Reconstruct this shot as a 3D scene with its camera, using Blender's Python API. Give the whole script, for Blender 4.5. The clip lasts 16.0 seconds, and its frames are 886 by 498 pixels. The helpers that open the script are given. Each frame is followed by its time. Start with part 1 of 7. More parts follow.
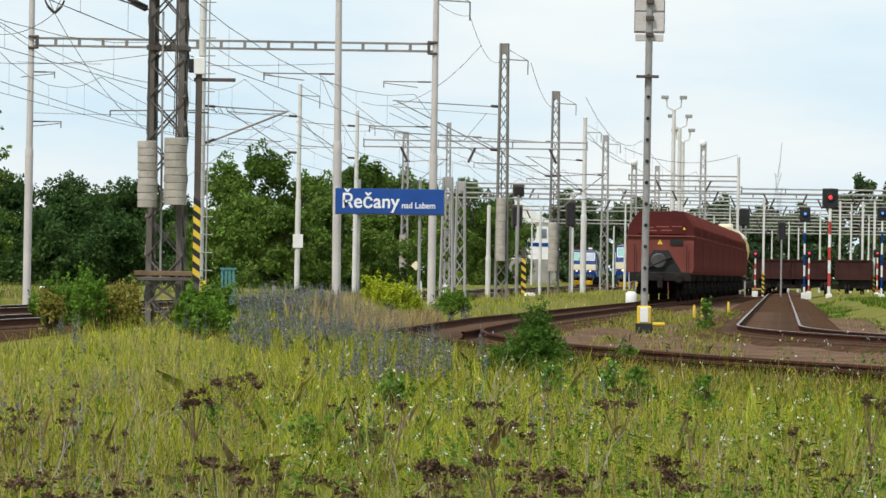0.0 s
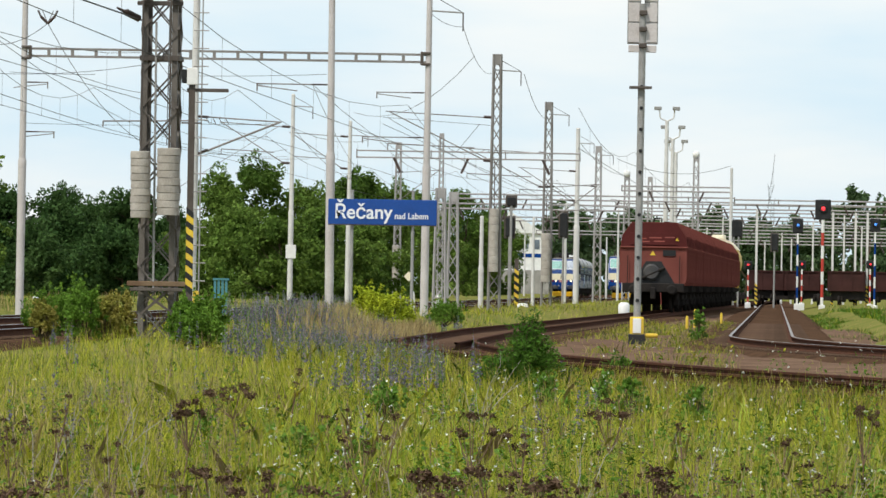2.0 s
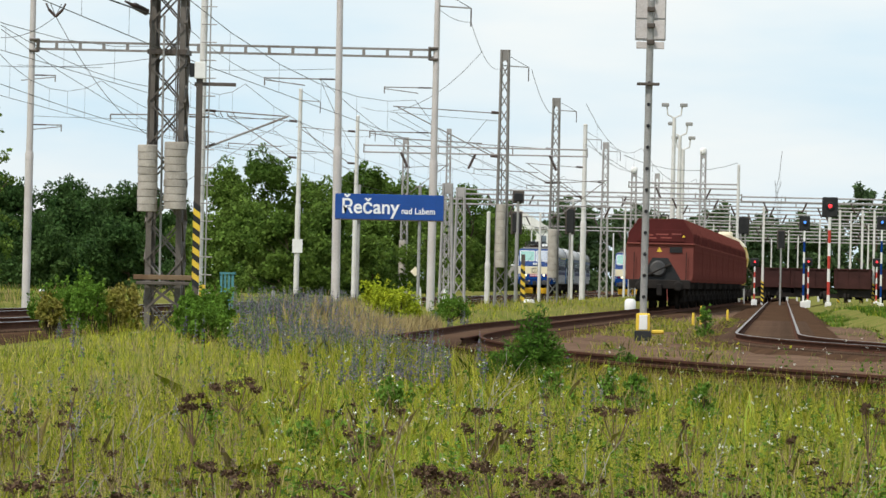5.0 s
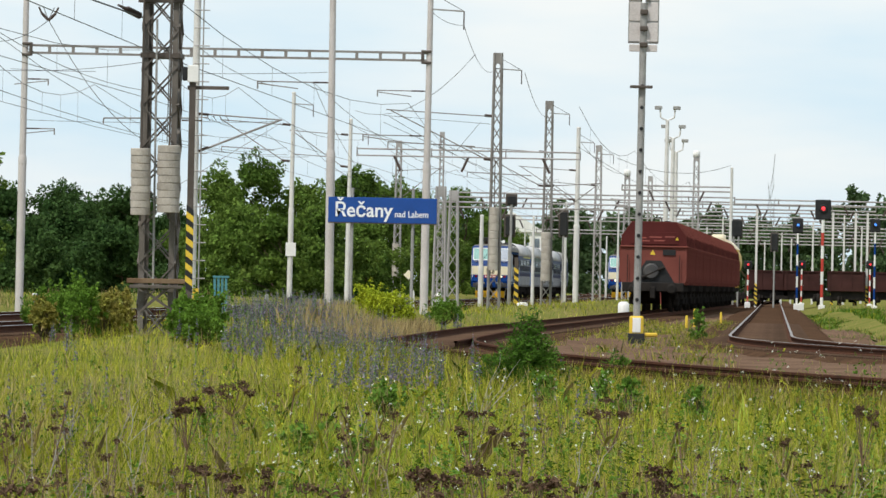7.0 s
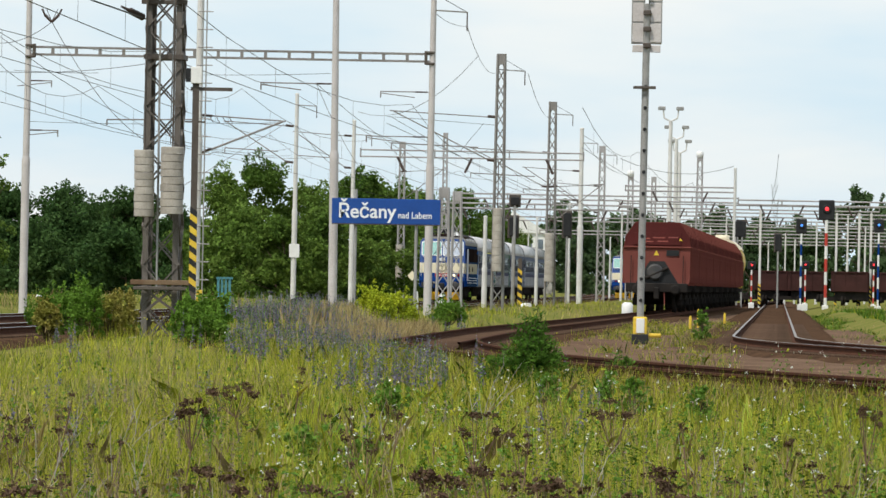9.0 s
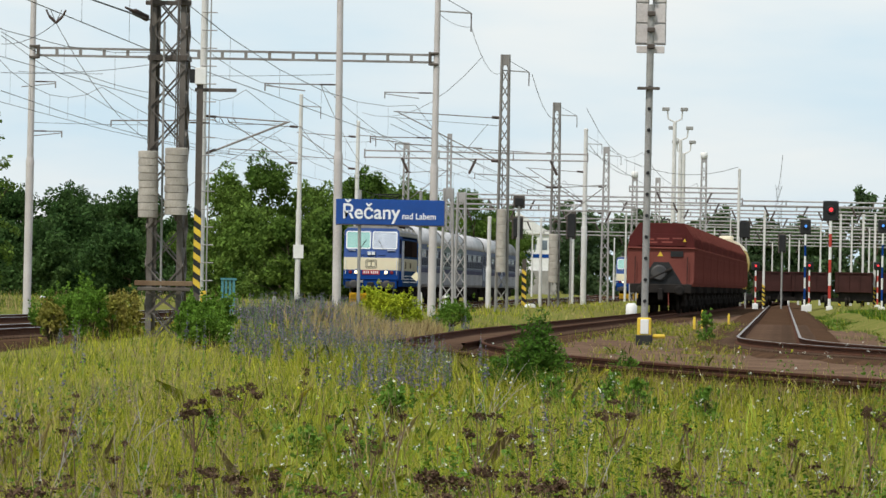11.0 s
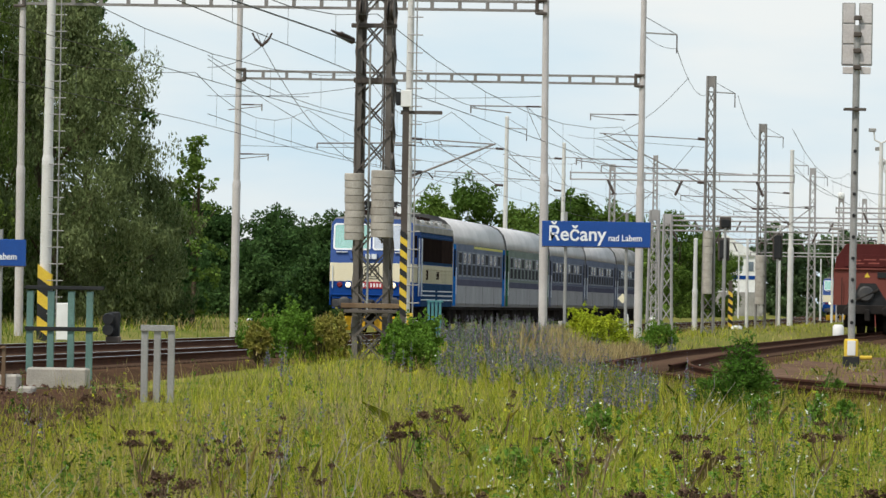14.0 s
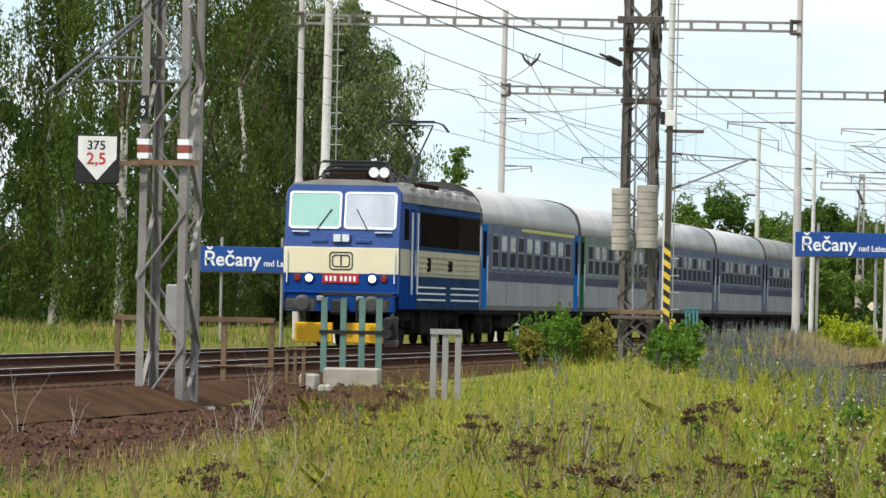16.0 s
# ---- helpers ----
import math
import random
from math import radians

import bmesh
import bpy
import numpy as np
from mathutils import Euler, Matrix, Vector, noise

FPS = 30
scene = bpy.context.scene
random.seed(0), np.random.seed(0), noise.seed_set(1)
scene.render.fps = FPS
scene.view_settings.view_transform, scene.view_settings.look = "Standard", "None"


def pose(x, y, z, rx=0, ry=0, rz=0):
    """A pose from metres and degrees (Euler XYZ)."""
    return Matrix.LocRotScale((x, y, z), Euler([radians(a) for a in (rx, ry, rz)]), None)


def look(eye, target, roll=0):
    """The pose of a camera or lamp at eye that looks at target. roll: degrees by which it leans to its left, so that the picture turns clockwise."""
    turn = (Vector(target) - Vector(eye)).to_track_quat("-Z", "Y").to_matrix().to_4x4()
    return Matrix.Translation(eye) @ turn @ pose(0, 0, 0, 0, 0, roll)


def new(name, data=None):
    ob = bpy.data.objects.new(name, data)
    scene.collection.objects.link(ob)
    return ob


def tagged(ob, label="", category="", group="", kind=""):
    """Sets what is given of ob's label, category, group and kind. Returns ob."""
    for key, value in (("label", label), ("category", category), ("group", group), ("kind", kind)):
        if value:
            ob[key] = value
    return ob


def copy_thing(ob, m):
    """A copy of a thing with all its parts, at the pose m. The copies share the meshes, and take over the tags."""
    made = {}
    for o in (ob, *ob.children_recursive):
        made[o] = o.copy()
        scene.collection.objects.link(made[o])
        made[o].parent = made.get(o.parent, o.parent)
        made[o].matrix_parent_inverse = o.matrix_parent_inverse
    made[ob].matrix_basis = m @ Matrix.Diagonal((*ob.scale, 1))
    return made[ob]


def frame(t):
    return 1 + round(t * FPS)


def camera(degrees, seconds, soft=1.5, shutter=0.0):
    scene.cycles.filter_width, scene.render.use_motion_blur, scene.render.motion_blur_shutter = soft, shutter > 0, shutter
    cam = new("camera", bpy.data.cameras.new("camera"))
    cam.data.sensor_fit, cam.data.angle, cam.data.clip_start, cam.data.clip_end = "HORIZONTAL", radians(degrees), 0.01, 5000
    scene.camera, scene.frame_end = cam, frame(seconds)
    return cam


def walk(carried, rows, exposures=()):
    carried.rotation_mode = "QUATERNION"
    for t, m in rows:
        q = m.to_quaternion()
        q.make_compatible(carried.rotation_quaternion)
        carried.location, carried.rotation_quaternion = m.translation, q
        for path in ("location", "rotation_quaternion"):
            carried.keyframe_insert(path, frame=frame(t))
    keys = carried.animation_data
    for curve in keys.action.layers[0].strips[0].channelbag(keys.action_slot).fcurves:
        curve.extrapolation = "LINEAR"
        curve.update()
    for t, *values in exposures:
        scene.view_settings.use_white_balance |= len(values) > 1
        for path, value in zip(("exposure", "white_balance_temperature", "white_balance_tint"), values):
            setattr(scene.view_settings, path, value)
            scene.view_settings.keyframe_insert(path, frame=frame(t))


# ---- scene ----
EYE = 1.5
cam = camera(8.622, 16.0, soft=1.5, shutter=0.0)
# seconds, place along the view axis, yaw to the left, pitch, clockwise lean of the picture
ROWS = [
    (0.0, -0.00, 0.002, 0.244, 0.862),
    (0.5, -0.00, -0.015, 0.241, 0.901),
    (1.0, -0.00, -0.029, 0.269, 0.862),
    (1.5, -0.00, -0.043, 0.279, 0.910),
    (2.0, -0.00, -0.066, 0.350, 0.928),
    (2.5, -0.00, -0.066, 0.371, 1.077),
    (3.0, -0.00, -0.072, 0.374, 1.024),
    (3.5, -0.00, -0.068, 0.364, 1.083),
    (4.0, -0.00, -0.026, 0.294, 1.147),
    (6.5, -0.00, -0.045, 0.330, 1.341),
    (7.0, -0.00, -0.067, 0.335, 1.164),
    (7.5, -0.00, -0.058, 0.340, 1.196),
    (8.0, -0.00, -0.050, 0.357, 1.127),
    (8.5, -0.00, -0.049, 0.347, 1.034),
    (9.0, -0.00, -0.032, 0.344, 1.071),
    (11.5, -0.00, 0.041, 0.359, 1.052),
    (12.0, -0.00, 0.448, 0.393, 1.010),
    (12.5, -0.00, 0.704, 0.413, 1.050),
    (13.0, -0.00, 1.060, 0.431, 1.014),
    (13.5, -0.00, 1.478, 0.480, 0.989),
    (14.0, -0.00, 2.021, 0.531, 0.939),
    (14.5, -0.00, 2.428, 0.527, 1.005),
    (15.0, -0.00, 2.968, 0.493, 0.997),
    (15.5, -1.91, 3.731, 0.494, 1.018),
    (15.8, -4.52, 4.210, 0.515, 1.370),
    (16.0, -7.94, 4.437, 0.545, 1.193),
]
walk(cam, [(t, Matrix.Translation((0, back, EYE)) @ pose(0, 0, 0, 0, 0, yaw) @ pose(0, 0, 0, 90 + pitch, 0, 0) @ pose(0, 0, 0, 0, 0, lean))
           for t, back, yaw, pitch, lean in ROWS],
     exposures=[(0, 0.08), (9, 0.02), (13, -0.06), (14.5, 0.0), (15.5, 0.14), (16, 0.24)])

# ---- world and sun ----
world = bpy.data.worlds.new("sky")
scene.world = world
world.use_nodes = True
wn, wl = world.node_tree.nodes, world.node_tree.links
wn.clear()
sky = wn.new("ShaderNodeTexSky")
sky.sky_type, sky.sun_disc = "NISHITA", False
sky.sun_elevation, sky.sun_rotation = radians(56), radians(215)
sky.air_density, sky.dust_density, sky.ozone_density = 1.0, 0.6, 2.0
coord, stretch, clouds, ramp = (wn.new(k) for k in ("ShaderNodeTexCoord", "ShaderNodeMapping", "ShaderNodeTexNoise", "ShaderNodeValToRGB"))
stretch.inputs["Location"].default_value = (1.9, 0.0, 0.3)
stretch.inputs["Scale"].default_value = (7, 7, 30)
clouds.inputs["Scale"].default_value, clouds.inputs["Detail"].default_value = 1.3, 5
veil = ramp.color_ramp.elements
veil[0].position, veil[1].position = 0.34, 0.66
veil[0].color, veil[1].color = (0.64, 0.85, 1.0, 1), (0.97, 1.0, 1.0, 1)
blend, bg, wout = wn.new("ShaderNodeMix"), wn.new("ShaderNodeBackground"), wn.new("ShaderNodeOutputWorld")
bright = wn.new("ShaderNodeVectorMath")
bright.operation = "SCALE"
bright.inputs["Scale"].default_value = 10.6
blend.data_type = "RGBA"
blend.inputs["Factor"].default_value = 0.86
wl.new(coord.outputs["Generated"], stretch.inputs[0])
wl.new(stretch.outputs[0], clouds.inputs["Vector"])
wl.new(clouds.outputs["Fac"], ramp.inputs[0])
wl.new(ramp.outputs[0], bright.inputs[0])
wl.new(sky.outputs[0], blend.inputs["A"])
wl.new(bright.outputs[0], blend.inputs["B"])
wl.new(blend.outputs["Result"], bg.inputs[0])
wl.new(bg.outputs[0], wout.inputs[0])
bg.inputs[1].default_value = 0.092
sun = new("sun", bpy.data.lights.new("sun", "SUN"))
sun.data.energy, sun.data.angle, sun.data.color = 3.3, radians(4), (1.0, 0.95, 0.87)
sun.matrix_world = look((0, 0, 0), (0.32, 0.45, -0.83))


# ---- materials ----
def mat(name, a, b=None, scale=3.0, rough=0.7, metal=0.0, bump=0.0, fine=40.0, spread=(0.35, 0.7), emit=0.0, each=0.0, gloss=None):
    """A surface whose colour runs between a and b in patches of 1/scale metres, with fine grain and relief."""
    m = bpy.data.materials.new(name)
    m.use_nodes = True
    n, l = m.node_tree.nodes, m.node_tree.links
    p = n["Principled BSDF"]
    b = b or tuple(0.75 * c for c in a)
    co = n.new("ShaderNodeTexCoord")
    big, small = n.new("ShaderNodeTexNoise"), n.new("ShaderNodeTexNoise")
    big.inputs["Scale"].default_value, big.inputs["Detail"].default_value = scale, 6
    small.inputs["Scale"].default_value, small.inputs["Detail"].default_value = fine, 3
    l.new(co.outputs["Object"], big.inputs["Vector"])
    l.new(co.outputs["Object"], small.inputs["Vector"])
    r = n.new("ShaderNodeValToRGB")
    r.color_ramp.elements[0].position, r.color_ramp.elements[1].position = spread
    r.color_ramp.elements[0].color, r.color_ramp.elements[1].color = (*a, 1), (*b, 1)
    l.new(big.outputs["Fac"], r.inputs[0])
    grain = n.new("ShaderNodeMix")
    grain.data_type, grain.blend_type = "RGBA", "OVERLAY"
    grain.inputs["Factor"].default_value = 0.35
    l.new(r.outputs[0], grain.inputs["A"])
    l.new(small.outputs["Fac"], grain.inputs["B"])
    last = grain.outputs["Result"]
    if each:
        rnd, hsv, mul, geo, add = (n.new(k) for k in ("ShaderNodeObjectInfo", "ShaderNodeHueSaturation", "ShaderNodeMapRange", "ShaderNodeNewGeometry", "ShaderNodeMath"))
        add.operation = "FRACT"
        plus = n.new("ShaderNodeMath")
        l.new(rnd.outputs["Random"], plus.inputs[0])
        l.new(geo.outputs["Random Per Island"], plus.inputs[1])
        l.new(plus.outputs[0], add.inputs[0])
        l.new(add.outputs[0], mul.inputs["Value"])
        mul.inputs["To Min"].default_value, mul.inputs["To Max"].default_value = 1 - each, 1 + each
        l.new(mul.outputs[0], hsv.inputs["Value"])
        l.new(last, hsv.inputs["Color"])
        last = hsv.outputs[0]
    l.new(last, p.inputs["Base Color"])
    p.inputs["Roughness"].default_value, p.inputs["Metallic"].default_value = rough, metal
    p.inputs["Specular IOR Level"].default_value = gloss if gloss is not None else (0.0 if rough >= 0.78 else 0.22 if rough >= 0.5 else 0.4)
    if bump:
        bu = n.new("ShaderNodeBump")
        bu.inputs["Strength"].default_value, bu.inputs["Distance"].default_value = bump, 0.02
        l.new(small.outputs["Fac"], bu.inputs["Height"])
        l.new(bu.outputs[0], p.inputs["Normal"])
    if emit:
        p.inputs["Emission Color"].default_value, p.inputs["Emission Strength"].default_value = (*a, 1), emit
    return m


def leafy(name, a, b, light=0.35, scale=0.35):
    """Leaves and blades: two greens in patches, each piece a little different, light passing through."""
    m = mat(name, a, b, scale, 0.6, fine=6.0, each=0.45)
    n, l = m.node_tree.nodes, m.node_tree.links
    p, out = n["Principled BSDF"], n["Material Output"]
    tr, mix = n.new("ShaderNodeBsdfTranslucent"), n.new("ShaderNodeMixShader")
    l.new(p.inputs["Base Color"].links[0].from_socket, tr.inputs[0])
    mix.inputs[0].default_value = light
    l.new(p.outputs[0], mix.inputs[1])
    l.new(tr.outputs[0], mix.inputs[2])
    l.new(mix.outputs[0], out.inputs["Surface"])
    p.inputs["Specular IOR Level"].default_value = 0.04
    return m


GRASS_GROUND = mat("meadow_soil", (0.12, 0.135, 0.03), (0.20, 0.175, 0.06), 0.25, 0.95, bump=0.6, fine=9)
GRASS = leafy("meadow_grass", (0.25, 0.285, 0.020), (0.35, 0.335, 0.040), 0.4, 0.12)
DRY = leafy("dry_grass", (0.42, 0.34, 0.15), (0.33, 0.235, 0.12), 0.3)
PURPLE = leafy("violet_flower", (0.15, 0.135, 0.19), (0.20, 0.18, 0.225), 0.2)
YELLOW = leafy("yellow_flower", (0.45, 0.42, 0.03), (0.30, 0.34, 0.04), 0.2)
WHITE_FLOWER = leafy("white_flower", (0.75, 0.75, 0.68), (0.6, 0.62, 0.5), 0.2)
DEAD = mat("dead_seed_head", (0.07, 0.042, 0.028), (0.14, 0.09, 0.06), 9, 0.9)
DEAD_STEM = mat("dry_stem", (0.20, 0.13, 0.09), (0.12, 0.075, 0.05), 4, 0.9)
BRANCH = mat("bare_grey_branch", (0.42, 0.38, 0.34), (0.28, 0.25, 0.22), 4, 0.9)
WEED = leafy("weed_leaf", (0.11, 0.22, 0.03), (0.17, 0.28, 0.05), 0.35, 1.5)
SHRUB = leafy("shrub_leaf", (0.10, 0.20, 0.025), (0.16, 0.26, 0.04), 0.35, 0.8)
BROOM = leafy("broom_flower", (0.42, 0.45, 0.03), (0.25, 0.34, 0.03), 0.3, 1.0)
RUSSET = leafy("dock_seed", (0.26, 0.27, 0.05), (0.34, 0.26, 0.08), 0.3, 1.0)
LEAF = leafy("tree_leaf", (0.068, 0.125, 0.022), (0.13, 0.19, 0.034), 0.3, 0.15)
FRESH_LEAF = leafy("fresh_tree_leaf", (0.10, 0.17, 0.03), (0.17, 0.24, 0.05), 0.32, 0.15)
DEEP_LEAF = leafy("deep_tree_leaf", (0.036, 0.078, 0.022), (0.070, 0.118, 0.034), 0.3, 0.15)
WILLOW = leafy("willow_leaf", (0.115, 0.148, 0.055), (0.20, 0.235, 0.10), 0.3, 0.2)
BIRCH = leafy("birch_leaf", (0.058, 0.097, 0.018), (0.108, 0.145, 0.032), 0.33, 0.2)
FAR_LEAF = leafy("far_leaf", (0.06, 0.105, 0.045), (0.10, 0.15, 0.06), 0.3, 0.05)
BARK = mat("bark", (0.12, 0.09, 0.06), (0.07, 0.05, 0.04), 3, 0.95, bump=0.5)
BIRCH_BARK = mat("birch_bark", (0.55, 0.52, 0.46), (0.15, 0.13, 0.11), 2.5, 0.9, spread=(0.5, 0.62))
BALLAST = mat("ballast", (0.092, 0.053, 0.032), (0.05, 0.030, 0.020), 1.2, 0.95, bump=0.9, fine=22)
BALLAST_GREY = mat("grey_gravel", (0.17, 0.11, 0.075), (0.095, 0.058, 0.04), 1.2, 0.95, bump=0.9, fine=22)
RAIL_RUST = mat("rail_rust", (0.10, 0.045, 0.028), (0.065, 0.035, 0.025), 4, 0.8, 0.2)
RAIL_HEAD = mat("rail_head", (0.50, 0.48, 0.47), (0.38, 0.34, 0.31), 3, 0.35, 0.9)
RAIL_DULL = mat("dull_rail_head", (0.30, 0.27, 0.25), (0.20, 0.16, 0.14), 3, 0.5, 0.5)
SLEEPER = mat("concrete_sleeper", (0.10, 0.062, 0.042), (0.062, 0.040, 0.028), 3, 0.9, each=0.15)
POLE = mat("pale_painted_steel", (0.56, 0.52, 0.50), (0.45, 0.41, 0.39), 0.9, 0.55, bump=0.1)
POLE_WHITE = mat("white_painted_steel", (0.66, 0.64, 0.61), (0.55, 0.53, 0.50), 1.2, 0.55)
LATTICE = mat("grey_painted_angle_steel", (0.27, 0.255, 0.24), (0.17, 0.15, 0.135), 1.2, 0.6, 0.1)
LATTICE_DARK = mat("dark_weathered_steel", (0.115, 0.098, 0.085), (0.07, 0.055, 0.045), 1.2, 0.65, 0.1)
MAST_BROWN = mat("weathered_brown_steel", (0.165, 0.148, 0.132), (0.10, 0.085, 0.072), 1.2, 0.65, 0.1)
LATTICE_PALE = mat("pale_lattice_steel", (0.40, 0.38, 0.37), (0.30, 0.28, 0.27), 1.2, 0.6)
WIRE = mat("dull_copper_wire", (0.16, 0.17, 0.17), (0.12, 0.12, 0.12), 1, 0.6, 0.3)
CERAMIC = mat("brown_insulator", (0.05, 0.035, 0.03), (0.08, 0.05, 0.04), 4, 0.3)
CONCRETE = mat("weight_concrete", (0.44, 0.40, 0.35), (0.33, 0.30, 0.26), 3, 0.9, bump=0.4, each=0.08)
SIGN_BLUE = mat("enamel_blue", (0.012, 0.07, 0.30), (0.010, 0.06, 0.26), 1.5, 0.35)
SIGN_WHITE = mat("enamel_white", (0.82, 0.83, 0.84), (0.78, 0.79, 0.8), 2, 0.4)
GREY_STEEL = mat("galvanised_steel", (0.36, 0.35, 0.33), (0.26, 0.25, 0.24), 2, 0.55, 0.3)
GREEN_STEEL = mat("green_painted_steel", (0.13, 0.23, 0.20), (0.10, 0.17, 0.15), 2, 0.6)
TEAL_STEEL = mat("teal_painted_steel", (0.09, 0.26, 0.28), (0.07, 0.2, 0.21), 2, 0.6)
RUST_STEEL = mat("rusty_rail_steel", (0.20, 0.14, 0.09), (0.13, 0.08, 0.05), 3, 0.85)
BLACK = mat("black_paint", (0.018, 0.018, 0.019), (0.03, 0.03, 0.03), 2, 0.6)
WARN = mat("warning_yellow", (0.72, 0.50, 0.05), (0.6, 0.4, 0.05), 3, 0.6)
RED_PAINT = mat("signal_red_paint", (0.52, 0.06, 0.04), (0.42, 0.05, 0.04), 2, 0.5)
WHITE_PAINT = mat("white_paint", (0.80, 0.79, 0.76), (0.68, 0.67, 0.64), 2, 0.55)
BROWN_RED = mat("band_red", (0.30, 0.08, 0.06), (0.24, 0.07, 0.06), 2, 0.6)
LAMP_RED = mat("lit_red_lamp", (1.0, 0.04, 0.05), (1.0, 0.04, 0.05), 1, 0.4, emit=1.0)
LAMP_BLUE = mat("lit_blue_lamp", (0.08, 0.3, 1.0), (0.08, 0.3, 1.0), 1, 0.4, emit=0.7)
LAMP_WARM = mat("lit_headlamp", (1.0, 0.84, 0.50), (1.0, 0.84, 0.50), 1, 0.4, emit=1.5)


# ---- builders ----
def link(name, bm, material, parent=None, label="", smooth=False):
    me = bpy.data.meshes.new(name)
    bm.to_mesh(me)
    bm.free()
    for mt in (material if isinstance(material, (list, tuple)) else [material]):
        me.materials.append(mt)
    if smooth:
        for f in me.polygons:
            f.use_smooth = True
    ob = new(name, me)
    if parent is not None:
        ob.parent = parent
    return tagged(ob, label)


def part(name, bm, material, parent, label="", smooth=False):
    return link(name, bm, material, parent, label, smooth)


def empty(name, place, label, category, group="", kind="", turn=0.0):
    ob = new(name)
    ob.empty_display_size = 0.2
    ob.matrix_world = pose(*place, 0, 0, turn)
    return tagged(ob, label, category, group, kind)


def box(bm, x0, x1, y0, y1, z0, z1, bevel=0.0, mi=0):
    r = bmesh.ops.create_cube(bm, size=1.0, matrix=Matrix.Translation(((x0 + x1) / 2, (y0 + y1) / 2, (z0 + z1) / 2)) @ Matrix.Diagonal((abs(x1 - x0), abs(y1 - y0), abs(z1 - z0), 1)))
    vs = r["verts"]
    fs = {f for v in vs for f in v.link_faces}
    for f in fs:
        f.material_index = mi
    if bevel:
        bmesh.ops.bevel(bm, geom=list({e for v in vs for e in v.link_edges}), offset=bevel, segments=1, affect="EDGES")
    return bm


def bar(bm, a, b, w, h=None, sides=4, w2=None):
    """A straight bar from a to b: four sides for angle steel, more for tubes."""
    a, b = Vector(a), Vector(b)
    ax = b - a
    q = ax.to_track_quat("Z", "Y").to_matrix().to_4x4()
    h = h or w
    ring = []
    for k, (p, s) in enumerate(((a, 1.0), (b, (w2 / w) if w2 else 1.0))):
        row = []
        for i in range(sides):
            t = 2 * math.pi * (i + 0.5) / sides
            c = 0.5 / math.cos(math.pi / sides) if sides == 4 else 0.5
            row.append(bm.verts.new(p + q.to_3x3() @ Vector((math.cos(t) * w * c * s, math.sin(t) * h * c * s, 0))))
        ring.append(row)
    for i in range(sides):
        j = (i + 1) % sides
        f = bm.faces.new((ring[0][i], ring[0][j], ring[1][j], ring[1][i]))
        f.smooth = sides > 6
    for cap in (ring[0][::-1], ring[1]):
        bm.faces.new([bm.verts.new(v.co) for v in cap] if sides > 6 else cap)
    return bm


def B():
    return bmesh.new()


def lathe(bm, centre, axis, profile, sides=16, smooth=True):
    """Rings of (distance along the axis, radius), closed at both ends."""
    q = Vector(axis).to_track_quat("Z", "Y").to_matrix()
    rows = []
    for d, r in profile:
        rows.append([bm.verts.new(Vector(centre) + q @ Vector((r * math.cos(2 * math.pi * i / sides), r * math.sin(2 * math.pi * i / sides), d))) for i in range(sides)])
    for a, b in zip(rows, rows[1:]):
        for i in range(sides):
            j = (i + 1) % sides
            bm.faces.new((a[i], a[j], b[j], b[i])).smooth = smooth
    for cap in (rows[0][::-1], rows[-1]):
        bm.faces.new([bm.verts.new(v.co) for v in cap])
    return bm


def text(name, words, size, material, parent, place, turn, label="", depth=0.006, stretch=1.0, bold=0.0):
    cu = bpy.data.curves.new(name, "FONT")
    cu.body, cu.size, cu.extrude, cu.offset = words, size, depth, bold
    tmp = bpy.data.objects.new(name, cu)
    me = bpy.data.meshes.new_from_object(tmp)
    bpy.data.objects.remove(tmp)
    me.transform(Matrix.Diagonal((stretch, 1, 1, 1)))
    me.materials.append(material)
    ob = new(name, me)
    ob.parent = parent
    ob.matrix_local = pose(*place, 90, 0, turn)
    return tagged(ob, label)


def soup(name, quads, material, index=None, parent=None):
    """One mesh from an array of quads or triangles, shape (n, k, 3)."""
    n, k = quads.shape[:2]
    me = bpy.data.meshes.new(name)
    me.vertices.add(n * k)
    me.vertices.foreach_set("co", quads.reshape(-1).astype(np.float32))
    me.loops.add(n * k)
    me.loops.foreach_set("vertex_index", np.arange(n * k, dtype=np.int32))
    me.polygons.add(n)
    me.polygons.foreach_set("loop_start", np.arange(0, n * k, k, dtype=np.int32))
    for mt in (material if isinstance(material, (list, tuple)) else [material]):
        me.materials.append(mt)
    if index is not None:
        me.polygons.foreach_set("material_index", index.astype(np.int32))
    me.update(calc_edges=True)
    ob = new(name, me)
    if parent is not None:
        ob.parent = parent
    return ob


RNG = np.random.default_rng(7)


def smoothstep(v, a, b):
    t = np.clip((v - a) / (b - a), 0, 1)
    return t * t * (3 - 2 * t)


# ---- plan of the tracks: rail tops lie at RAIL ----
RAIL = 0.40
SLOPE = 0.0579


def curve_far(y):
    return np.where(y > 500, -1.6 * ((y - 500) / 190.0) ** 2, 0.0)


def main_far(y):
    return SLOPE * y - 21.95 + curve_far(y)


def main_near(y):
    return SLOPE * y - 17.3 + curve_far(y)


def siding(y):
    return np.where(y > 150, 10.05 + 0.0706 * (y - 271), 1.51 + 0.05 * (y - 150))


def siding_b(y):
    return SLOPE * y - 0.33 + np.where(y < 142, 0.0041 * (142 - y) ** 2, 0)


def siding_c(y):
    return 1.51 + 0.05 * (y - 150) + np.where(y < 125, 0.0029 * (125 - y) ** 2, 0)


